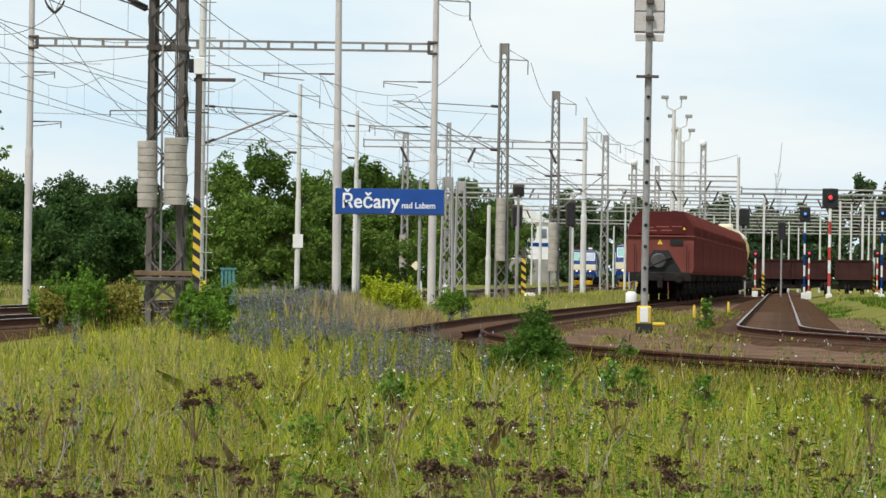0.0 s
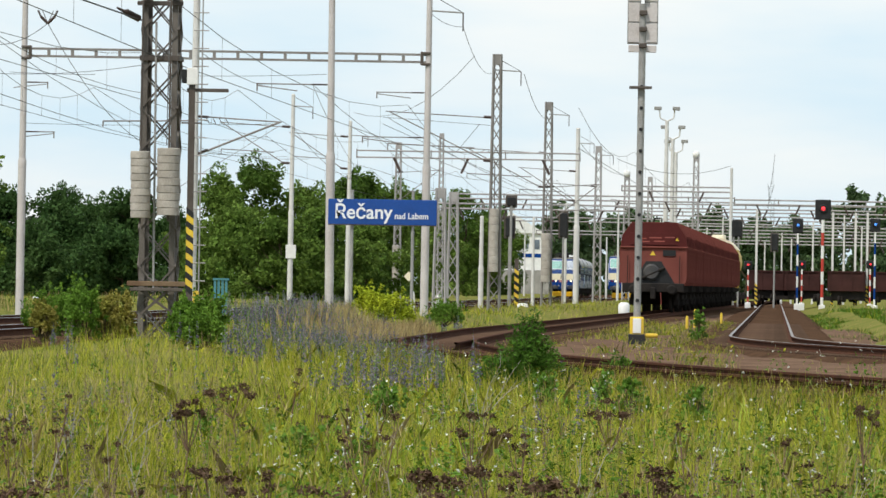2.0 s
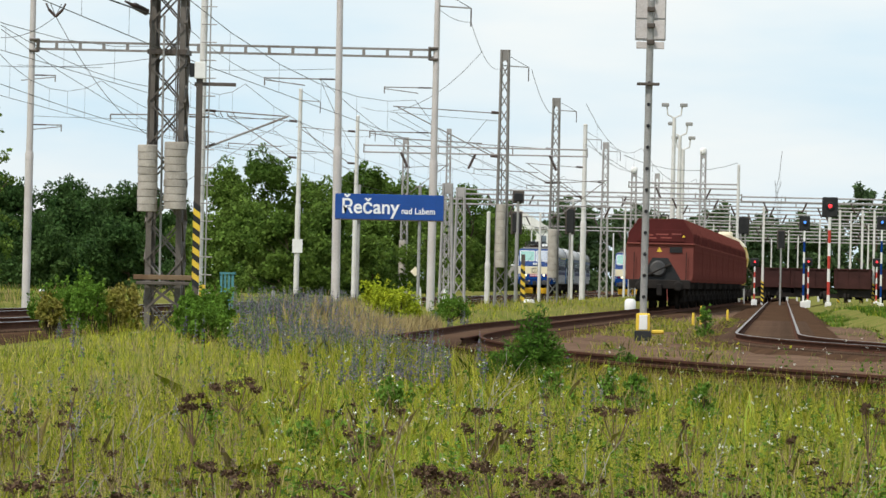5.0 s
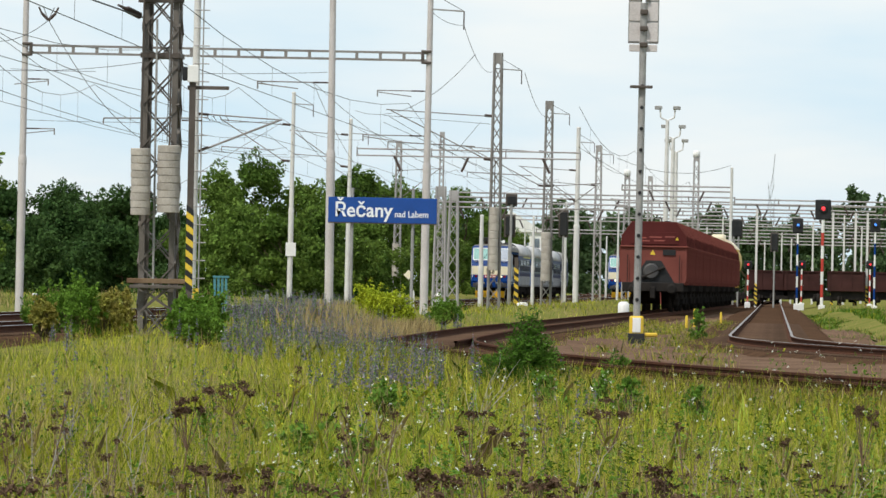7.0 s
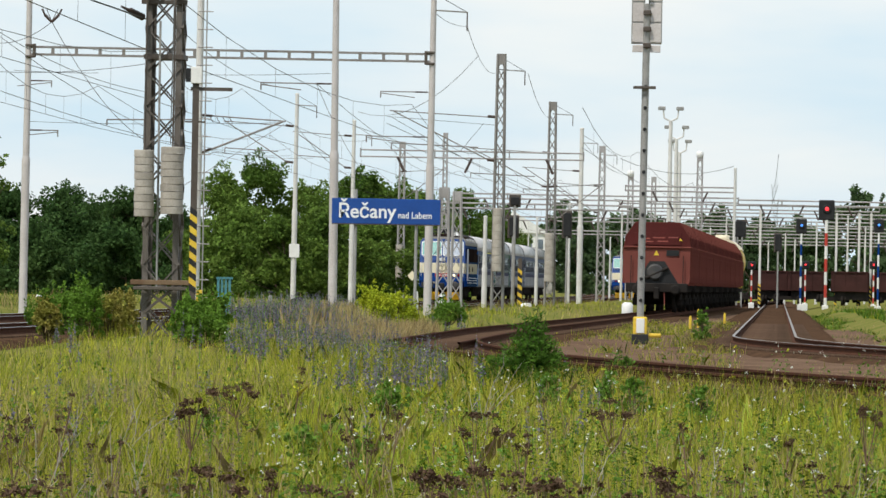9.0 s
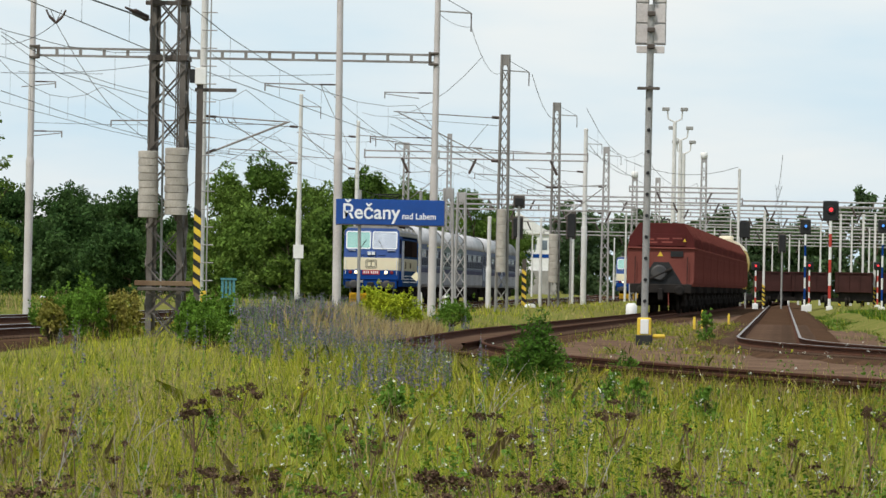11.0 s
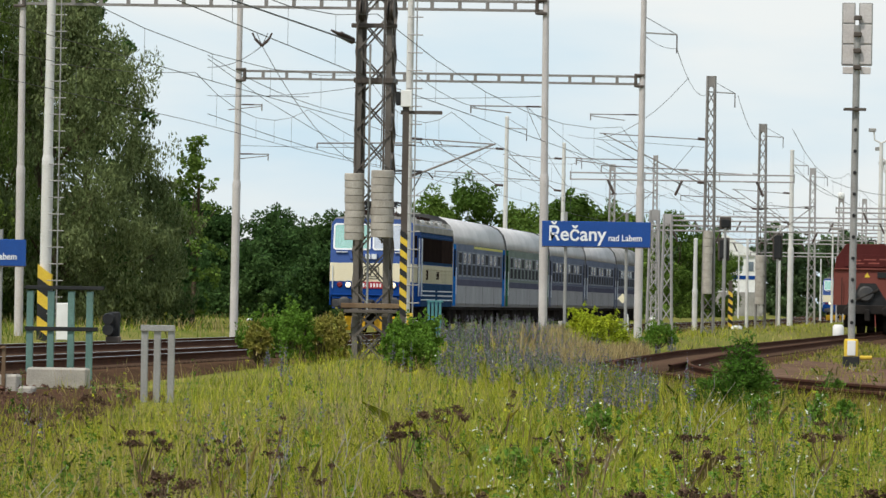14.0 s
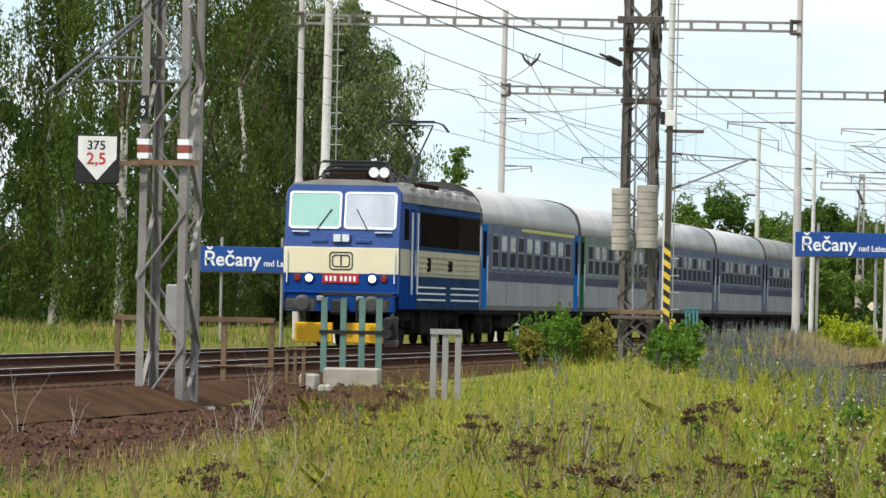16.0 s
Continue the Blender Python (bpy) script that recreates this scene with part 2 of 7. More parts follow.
def ground_height(x, y):
    z = 0.45 * smoothstep(y, 85, 135) + 0.06 * np.sin(x * 0.31 + y * 0.07) * smoothstep(y, 20, 60)
    cut = np.minimum(np.abs(x - main_far(y)), np.abs(x - main_near(y)))
    cut = np.minimum(cut, np.where(y > 88, np.abs(x - siding(y)), 9))
    cut = np.minimum(cut, np.where(y > 76, np.abs(x - siding_b(y)), 9))
    cut = np.minimum(cut, np.where((y > 58) & (y < 126), np.abs(x - siding_c(y)), 9))
    off = x - main_near(y)
    z = z - 0.25 * smoothstep(off, 1.8, 2.6) * (1 - smoothstep(off, 8.2, 11)) * (1 - smoothstep(y, 78, 90))
    k = 1 - smoothstep(cut, 2.3, 3.8)
    yard = (x > np.where(y > 116, siding(y) - 1.8, siding_c(y) - 1.2)) & (x < siding_b(y) + 4.0) & (y > 86) & (y < 326)
    k = np.where(yard, 1.0, k)
    return z * (1 - k) + k * np.minimum(z, RAIL - 0.38)


def ground_sheet():
    ys = np.concatenate([np.arange(-40, 320, 2.0), np.geomspace(322, 4500, 40)])
    us = np.concatenate([np.linspace(-1, -0.06, 14)[:-1], np.linspace(-0.06, 0.06, 90), np.linspace(0.06, 1, 14)[1:]])
    rows = []
    for y in ys:
        x = us * (900 + 1.3 * max(y, 0)) + SLOPE * 0.5 * y * (np.abs(us) < 0.5)
        rows.append(np.stack([x, np.full_like(x, y), ground_height(x, np.full_like(x, y))], 1))
    v = np.concatenate(rows)
    w = len(us)
    faces = [(r * w + c, r * w + c + 1, (r + 1) * w + c + 1, (r + 1) * w + c) for r in range(len(ys) - 1) for c in range(w - 1)]
    me = bpy.data.meshes.new("ground")
    me.from_pydata(v.tolist(), [], faces)
    me.materials.append(GRASS_GROUND)
    for f in me.polygons:
        f.use_smooth = True
    tagged(new("ground", me), "uneven meadow soil under tall grass", "ground", kind="structure")


ground_sheet()


def track(name, line, y0, y1, label, bed, sleepers_to=0, shine=True, shoulder=2.6):
    """A bed of ballast, two rails with head, web and foot, and its sleepers."""
    ys = np.concatenate([np.arange(y0, min(y1, 330), 3.0), np.arange(330, y1 + 1, 15.0)]) if y1 > 330 else np.arange(y0, y1 + 1, 3.0)
    top = empty(name, (0, 0, 0), label, "railway track", kind="structure")

    def sweep(pname, offs, material, lab=""):
        bm = B()
        prev = None
        for y in ys:
            x = float(line(np.float64(y)))
            dx = float(line(np.float64(y + 1))) - x
            n = Vector((1, -dx, 0)).normalized()
            row = [bm.verts.new(Vector((x, y, RAIL + h)) + n * o) for o, h in offs]
            if prev:
                for i in range(len(row) - 1):
                    bm.faces.new((prev[i], prev[i + 1], row[i + 1], row[i]))
            prev = row
        part(pname, bm, material, top, lab)

    sweep("ballast_bed", [(-2.6, -0.5), (-1.75, -0.19), (1.75, -0.19), (shoulder, -0.5)], bed)
    for s in (-0.75, 0.75):
        sweep("rail", [(s - 0.075, -0.16), (s - 0.07, -0.14), (s - 0.01, -0.12), (s - 0.01, -0.05), (s - 0.036, -0.035), (s - 0.036, -0.006), (s + 0.036, -0.006), (s + 0.036, -0.035), (s + 0.01, -0.05), (s + 0.01, -0.12), (s + 0.07, -0.14), (s + 0.075, -0.16)], RAIL_RUST, "rusty steel rail")
        sweep("rail_head", [(s - 0.034, -0.004), (s - 0.03, 0.0), (s + 0.03, 0.0), (s + 0.034, -0.004)], (RAIL_DULL if name == "track_4" else RAIL_HEAD) if shine else RAIL_RUST, "worn running surface")
    sm = None
    for y in np.arange(y0 + 0.3, sleepers_to, 0.62):
        if sm is None:
            bm = box(B(), -1.25, 1.25, -0.13, 0.13, -0.1, 0.1, 0.02)
            sob = part("sleeper", bm, SLEEPER, top)
            sm = sob.data
        else:
            sob = new("sleeper", sm)
            sob.parent = top
        dx = float(line(np.float64(y + 1)) - line(np.float64(y)))
        sob.matrix_local = pose(float(line(np.float64(y))), y, RAIL - 0.25, 0, 0, -math.degrees(math.atan(dx)))
    return top


track("track_1", main_far, 60, 1000, "main line track with bright rails on brown ballast", BALLAST, 200)
track("track_2", main_near, 60, 1000, "second main line track on brown ballast", BALLAST, 200, True, 2.6)
track("track_3", siding, 113, 700, "rusty siding track half sunk in weeds", BALLAST, 240, False)
track("track_4", siding_b, 96, 700, "rusty siding track that bends away", BALLAST, 220, True)
track("track_5", siding_c, 62, 124, "rusty siding track curving through tall weeds", BALLAST, 124, False)


# ---- masts, poles and portals ----
def angle_leg(a, b, c, w, t=0.014):
    """An L-shaped steel angle with its corner outwards."""
    bm = B()
    sx, sy = -c[0], -c[1]
    prof = [(0, 0), (sx * w, 0), (sx * w, sy * t), (sx * t, sy * t), (sx * t, sy * w), (0, sy * w)]
    lo = [bm.verts.new(a + Vector((x, y, 0))) for x, y in prof]
    hi = [bm.verts.new(b + Vector((x, y, 0))) for x, y in prof]
    for i in range(6):
        j = (i + 1) % 6
        bm.faces.new((lo[i], lo[j], hi[j], hi[i]))
    bm.faces.new(lo[::-1])
    bm.faces.new(hi)
    bmesh.ops.recalc_face_normals(bm, faces=bm.faces)
    return bm


def lattice_mast(name, place, width, height, label, material, group="", lean=0.0, panel=None, legw=0.09, top=None, turn=0.0, crossed=False):
    """Four angle legs with crossed braces on each face, on a concrete foot."""
    ob = empty(name, place, label, "catenary mast", group, turn=turn)
    tw = top or width * 0.62
    panel = panel or width * 1.25
    n = max(4, int(height / panel))
    corners = ((-1, -1), (1, -1), (1, 1), (-1, 1))

    def at(c, k):
        h = height * k / n
        w = (width + (tw - width) * k / n) / 2
        return Vector((c[0] * w + lean * h, c[1] * w, h))
    for c in corners:
        if width > 0.6:
            part("leg", angle_leg(at(c, 0), at(c, n), c, legw), material, ob)
        else:
            part("leg", bar(B(), at(c, 0), at(c, n), legw), material, ob)
    for i in range(4):
        a, b = corners[i], corners[(i + 1) % 4]
        if width > 0.6:
            for k in range(n):
                p, q = (a, b) if (k + (i < 2)) % 2 else (b, a)
                part("brace", bar(B(), at(p, k), at(q, k + 1), legw * 0.55, 0.03), material, ob)
                if crossed:
                    part("brace", bar(B(), at(q, k) * 0.985, at(p, k + 1) * 0.985, legw * 0.55, 0.03), material, ob)
            continue
        bm = B()
        for k in range(n):
            p, q = (a, b) if (k + i) % 2 else (b, a)
            bar(bm, at(p, k), at(q, k + 1), legw * 0.5)
        tagged(part("bracing", bm, material, ob), kind="stuff")
    bm = box(B(), -tw / 2 - 0.03 + lean * height, tw / 2 + 0.03 + lean * height, -tw / 2 - 0.03, tw / 2 + 0.03, height - 0.45, height)
    part("cap_plate", bm, material, ob)
    part("foot", box(B(), -width / 2 - 0.25, width / 2 + 0.25, -width / 2 - 0.25, width / 2 + 0.25, -0.5, 0.12, 0.05), CONCRETE, ob)
    return ob


def tube_pole(name, place, width, height, label, material, group="", lean=0.0):
    """A stepped tubular pole in two lengths with a collar and a cap."""
    ob = empty(name, place, label, "catenary pole", group)
    h1 = height * 0.45
    part("lower_tube", bar(B(), (0, 0, -0.3), (lean * h1, 0, h1), width * 1.25, sides=14), material, ob)
    part("upper_tube", bar(B(), (lean * h1, 0, h1), (lean * height, 0, height), width * 1.05, sides=14, w2=width * 0.85), material, ob)
    part("collar", lathe(B(), (lean * h1, 0, h1 - 0.15), (0, 0, 1), [(0, width * 0.64), (0.2, width * 0.645), (0.3, width * 0.535)], 14), material, ob)
    part("cap", lathe(B(), (lean * height, 0, height - 0.02), (0, 0, 1), [(0, width * 0.47), (0.06, width * 0.47), (0.1, width * 0.2)], 12), material, ob)
    return ob


TUBES = "tubular catenary poles"
MASTS = "lattice catenary masts"
# x, distance, ground, height, width, lean: plain tubular poles
for x, y, h, w, lean, mt, lab in (
        (-13.45, 190, 11.3, 0.21, 0.004, POLE, "pale tubular pole of the far catenary portal"),
        (-0.37, 190, 11.3, 0.21, 0.003, POLE, "pale tubular pole of the far catenary portal"),
        (-2.89, 160, 10.6, 0.19, -0.006, POLE, "pale tubular pole of the near catenary portal"),
        (-17.21, 160, 10.6, 0.19, -0.003, POLE, "pale tubular pole of the near catenary portal"),
        (-16.41, 159, 11.2, 0.25, 0.006, POLE_WHITE, "thick white pole with a striped foot"),
        (-7.45, 300, 10.9, 0.22, 0.003, POLE_WHITE, "white tubular catenary pole"),
        (-5.11, 340, 10.7, 0.24, 0.003, POLE_WHITE, "white tubular catenary pole"),
        (-6.16, 148, 10.7, 0.185, 0.004, POLE_WHITE, "pale tubular pole with a ladder"),
        (8.82, 370, 11.3, 0.30, 0.0, POLE_WHITE, "white tubular catenary pole"),
        (21.53, 430, 10.2, 0.24, 0.0, POLE_WHITE, "white tubular portal pole"),
        (2.29, 298, 4.8, 0.22, 0.0, POLE_WHITE, "short white pole beside the tracks")):
    tube_pole("catenary_pole", (x, y, 0.15), w, h, lab, mt, TUBES, lean)
for x, y, h, w, mt, lab in (
        (2.48, 250, 11.2, 0.48, LATTICE, "grey lattice catenary mast with counterweights"),
        (6.02, 320, 11.4, 0.52, LATTICE, "grey lattice catenary mast with counterweights"),
        (11.23, 410, 11.2, 0.52, LATTICE_PALE, "grey lattice catenary mast"),
        (-2.66, 400, 11.0, 0.48, LATTICE_PALE, "grey lattice catenary mast"),
        (0.30, 452, 13.0, 0.40, LATTICE_PALE, "grey lattice lamp tower"),
        (0.16, 252, 5.5, 0.55, LATTICE_PALE, "pale lattice portal leg"),
        (0.75, 262, 5.5, 0.50, LATTICE_PALE, "pale lattice portal leg"),
        (15.50, 480, 10.6, 0.55, LATTICE_PALE, "pale lattice portal leg"),
        (18.84, 520, 11.2, 0.5, LATTICE_PALE, "grey lattice catenary mast"),
        (20.25, 460, 11.8, 0.55, LATTICE_PALE, "pale lattice mast with a lamp on top")):
    lattice_mast("lattice_mast", (x, y, 0.15), w, h, lab, mt, MASTS)
# the large mast with the two stacks of concrete weights, and the mast beside the line
weight_mast = lattice_mast("tension_mast", (-5.57, 118, 0.2), 0.72, 9.5, "dark lattice tension mast with two concrete weight stacks", MAST_BROWN, lean=0.0, panel=0.78, legw=0.115, top=0.70, turn=-4, crossed=True)
kilometre_mast = lattice_mast("kilometre_mast", (-10.77, 78.5, -0.2), 0.74, 9.0, "grey lattice mast with painted bands beside the line", LATTICE, lean=0.0, panel=0.98, legw=0.12, top=0.72, turn=-11)


def portal(name, y, xa, xb, z, label):
    """A slim two-boom cross beam with uprights between two poles."""
    ob = empty(name, ((xa + xb) / 2, y, z), label, "catenary portal")
    h = (xb - xa) / 2
    for dz in (0.0, 0.24):
        part("boom", box(B(), -h, h, -0.06, 0.06, dz - 0.035, dz + 0.035), LATTICE, ob)
    post = None
    n = int(2 * h / 0.74)
    for i in range(1, n):
        if post is None:
            post = part("upright", box(B(), -0.05, 0.05, -0.05, 0.05, 0.035, 0.205), LATTICE, ob)
        else:
            o = new("upright", post.data)
            o.parent = ob
            post = o
        post.location = (-h + 2 * h * i / n, 0, 0)
    for s in (-1, 1):
        part("clamp", box(B(), s * (h - 0.16) - 0.05, s * (h - 0.16) + 0.05, -0.12, 0.12, -0.1, 0.34, 0.02), LATTICE_DARK, ob)
        for dz in (-0.08, 0.28):
            part("clamp_arm", box(B(), s * (h - 0.02) - 0.14, s * (h - 0.02) + 0.14, -0.14, 0.14, dz - 0.03, dz + 0.05, 0.02), LATTICE_DARK, ob)
    return ob


portal("catenary_portal", 190, -13.39, -0.40, 8.69, "grey two-boom catenary cross beam between tubular poles")
portal("catenary_portal", 160, -17.37, -3.03, 9.51, "grey two-boom catenary cross beam between tubular poles")


# ---- signs ----
def station_sign(place, width, height, foot, label):
    ob = empty("station_sign", place, label, "sign", "station name signs")
    part("board", box(B(), 0, width, -0.03, 0.03, 0, height, 0.01), SIGN_BLUE, ob, "blue enamelled board")
    part("edge", box(B(), 0, width, -0.026, 0.034, -0.025, -0.002), LATTICE_DARK, ob)
    text("large_word", "Řečany", height * 0.78, SIGN_WHITE, ob, (width * 0.055, -0.036, height * 0.24), 0, "white lettering", bold=0.009, stretch=0.965)
    text("small_word", "nad Labem", height * 0.35, SIGN_WHITE, ob, (width * 0.61, -0.036, height * 0.24), 0, "white lettering", bold=0.003, stretch=0.88)
    for x in (0.22, 0.78):
        part("post", bar(B(), (width * x, 0.08, foot), (width * x, 0.08, height + 0.25), 0.09, sides=10), GREY_STEEL, ob)
    return ob


station_sign((-2.92, 158, 3.09), 2.92, 0.68, -2.6, "blue enamel station sign on two thin grey posts")
station_sign((-18.66, 148, 2.27), 2.90, 0.67, -2.0, "blue enamel station sign on two thin grey posts beyond the line")


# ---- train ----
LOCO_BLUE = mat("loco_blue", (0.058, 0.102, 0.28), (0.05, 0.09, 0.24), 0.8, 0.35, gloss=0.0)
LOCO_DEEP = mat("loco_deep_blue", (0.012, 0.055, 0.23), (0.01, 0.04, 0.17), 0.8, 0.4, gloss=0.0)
# Blue darkened for the sides: their shade is in the colour.
LOCO_SIDE = mat("shaded_blue", (0.030, 0.062, 0.125), (0.022, 0.045, 0.09), 1.2, 0.5, gloss=0.0)
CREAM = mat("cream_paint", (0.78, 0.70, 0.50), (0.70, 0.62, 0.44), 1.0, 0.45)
# CREAM at two thirds, the sides' shade put into the paint.
CREAM_SIDE = mat("shaded_cream", (0.52, 0.47, 0.34), (0.42, 0.38, 0.28), 1.2, 0.55, gloss=0.0)
ROOF_GREY = mat("sooty_roof", (0.36, 0.34, 0.31), (0.21, 0.20, 0.18), 0.9, 0.75, spread=(0.3, 0.75), gloss=0.0)
ROOF_PALE = mat("pale_roof", (0.62, 0.60, 0.60), (0.48, 0.47, 0.47), 0.5, 0.6, spread=(0.3, 0.8), gloss=0.0)
ROOF_DULL = mat("dull_roof", (0.36, 0.35, 0.34), (0.27, 0.26, 0.25), 0.5, 0.65, gloss=0.0)
COACH_GREY = mat("coach_grey", (0.36, 0.355, 0.36), (0.28, 0.275, 0.28), 0.7, 0.65, gloss=0.0)
COACH_BLUE = mat("coach_slate_blue", (0.15, 0.165, 0.22), (0.12, 0.13, 0.175), 0.8, 0.6, gloss=0.0)
COACH_TOP = mat("coach_upper_blue", (0.17, 0.19, 0.25), (0.13, 0.15, 0.20), 0.8, 0.45, gloss=0.0)
COACH_BAND = mat("coach_dark_band", (0.11, 0.11, 0.15), (0.085, 0.085, 0.12), 0.8, 0.45, gloss=0.0)
END_BLUE = mat("bright_end_blue", (0.02, 0.15, 0.46), (0.02, 0.12, 0.38), 1, 0.4, gloss=0.0)
COACH_GREEN = mat("coach_green", (0.03, 0.115, 0.055), (0.025, 0.09, 0.045), 0.8, 0.45, gloss=0.0)
COACH_SAGE = mat("coach_sage", (0.21, 0.24, 0.215), (0.16, 0.19, 0.17), 0.8, 0.5, gloss=0.0)
YELLOW_LINE = mat("first_class_yellow", (0.55, 0.50, 0.06), (0.45, 0.42, 0.06), 2, 0.5)
PLOW = mat("plough_yellow", (0.72, 0.40, 0.010), (0.55, 0.30, 0.02), 1.5, 0.5)
COACH_GLASS = mat("coach_glass", (0.045, 0.045, 0.05), (0.075, 0.075, 0.08), 0.7, 0.3, gloss=0.0)
FRAME_GREY = mat("window_frame_grey", (0.22, 0.235, 0.26), (0.17, 0.185, 0.21), 2, 0.5, gloss=0.05)
UNDER = mat("black_running_gear", (0.022, 0.020, 0.019), (0.04, 0.034, 0.03), 1.5, 0.8)
BUFFER = mat("dark_buffer_steel", (0.055, 0.055, 0.06), (0.09, 0.085, 0.08), 2, 0.55, 0.3)
SEAL = mat("white_window_surround", (0.82, 0.83, 0.84), (0.74, 0.75, 0.76), 3, 0.4)
SCREEN_GREEN = mat("green_tinted_screen", (0.50, 0.74, 0.62), (0.46, 0.70, 0.60), 0.8, 0.12, 0.75)
SCREEN_PALE = mat("pale_screen", (0.76, 0.75, 0.77), (0.62, 0.61, 0.64), 1.2, 0.14, 0.75)
DARK_GLASS = mat("dark_window_glass", (0.012, 0.0085, 0.0075), (0.02, 0.014, 0.012), 1.0, 0.3, gloss=0.0)
# Pale sky reflection put into the base colour of the glass.
SKY_GLASS = mat("painted_sky_glass", (0.22, 0.26, 0.30), (0.10, 0.12, 0.14), 0.6, 0.25, 0.2, gloss=0.3)
GRILLE = mat("dark_grille", (0.032, 0.021, 0.018), (0.02, 0.014, 0.012), 2, 0.6, gloss=0.0)
PLATE_RED = mat("number_plate_red", (0.42, 0.03, 0.04), (0.36, 0.03, 0.035), 2, 0.5)
RAIL_WHITE = mat("handrail_white", (0.72, 0.74, 0.78), (0.64, 0.66, 0.7), 2, 0.4)
WAGON_RED = mat("wagon_red_brown", (0.20, 0.065, 0.052), (0.135, 0.046, 0.038), 0.8, 0.6, spread=(0.3, 0.75), gloss=0.0)
WAGON_DARK = mat("wagon_deep_red", (0.10, 0.025, 0.024), (0.075, 0.022, 0.02), 0.8, 0.55, gloss=0.0)
OLD_WAGON = mat("sooty_wagon_brown", (0.065, 0.030, 0.027), (0.04, 0.022, 0.02), 0.8, 0.7, gloss=0.0)
TANK_CREAM = mat("tank_cream", (0.76, 0.68, 0.52), (0.66, 0.56, 0.40), 1, 0.5)
TANK_YELLOW = mat("tank_yellow", (0.66, 0.43, 0.05), (0.55, 0.36, 0.06), 1, 0.5)
LAMP_OFF = mat("dark_red_lens", (0.20, 0.015, 0.02), (0.14, 0.01, 0.015), 4, 0.2)
LAMP_GLASS = mat("clear_lamp_glass", (0.78, 0.80, 0.82), (0.6, 0.62, 0.64), 9, 0.15)


def prism(bm, outline, y0, y1, mi=None):
    """A closed outline of (x, z) drawn out from y0 to y1."""
    a = [bm.verts.new((x, y0, z)) for x, z in outline]
    b = [bm.verts.new((x, y1, z)) for x, z in outline]
    n = len(outline)
    for i in range(n):
        j = (i + 1) % n
        f = bm.faces.new((a[i], a[j], b[j], b[i]))
        if mi:
            f.material_index = mi(0.5 * (outline[i][1] + outline[j][1]))
    bm.faces.new(a[::-1])
    bm.faces.new(b)
    bmesh.ops.recalc_face_normals(bm, faces=bm.faces)
    return bm


def rounded_frame(x0, x1, z0, z1, t, y, depth):
    """A window surround of width t with clipped corners."""
    bm = B()
    c = 0.045

    def ring(k):
        xa, xb, za, zb, cc = x0 - k, x1 + k, z0 - k, z1 + k, c + k * 0.4
        return [(xa + cc, za), (xb - cc, za), (xb, za + cc), (xb, zb - cc), (xb - cc, zb), (xa + cc, zb), (xa, zb - cc), (xa, za + cc)]
    rows = []
    for k, yy in ((0, y + depth), (0, y), (t, y), (t, y + depth)):
        rows.append([bm.verts.new((x, yy, z)) for x, z in ring(k)])
    for a, b in zip(rows, rows[1:]):
        for i in range(8):
            bm.faces.new((a[i], a[(i + 1) % 8], b[(i + 1) % 8], b[i]))
    bmesh.ops.recalc_face_normals(bm, faces=bm.faces)
    return bm


def bogie(parent, y, base, wheel_r, span):
    """Frame, axle boxes and four wheels."""
    fr = B()
    for s in (-1, 1):
        box(fr, s * 1.02 - 0.07, s * 1.02 + 0.07, y - span / 2 - 0.5, y + span / 2 + 0.5, base + 0.05, base + 0.32, 0.03)
        for a in (-1, 1):
            box(fr, s * 1.02 - 0.13, s * 1.02 + 0.13, y + a * span / 2 - 0.2, y + a * span / 2 + 0.2, wheel_r - 0.15, wheel_r + 0.2, 0.03)
        box(fr, s * 1.0 - 0.1, s * 1.0 + 0.1, y - 0.3, y + 0.3, base - 0.1, base + 0.45, 0.04)
    box(fr, -1.0, 1.0, y - 0.2, y + 0.2, base, base + 0.3)
    b = part("bogie", fr, UNDER, parent, "black running gear")
    for a in (-1, 1):
        for s in (-1, 1):
            part("wheel", lathe(B(), (s * 0.76 - 0.07, y + a * span / 2, wheel_r), (1, 0, 0), [(0, wheel_r + 0.025 if s < 0 else wheel_r), (0.05, wheel_r), (0.14, wheel_r if s < 0 else wheel_r + 0.025)], 20), UNDER, b)
    return b


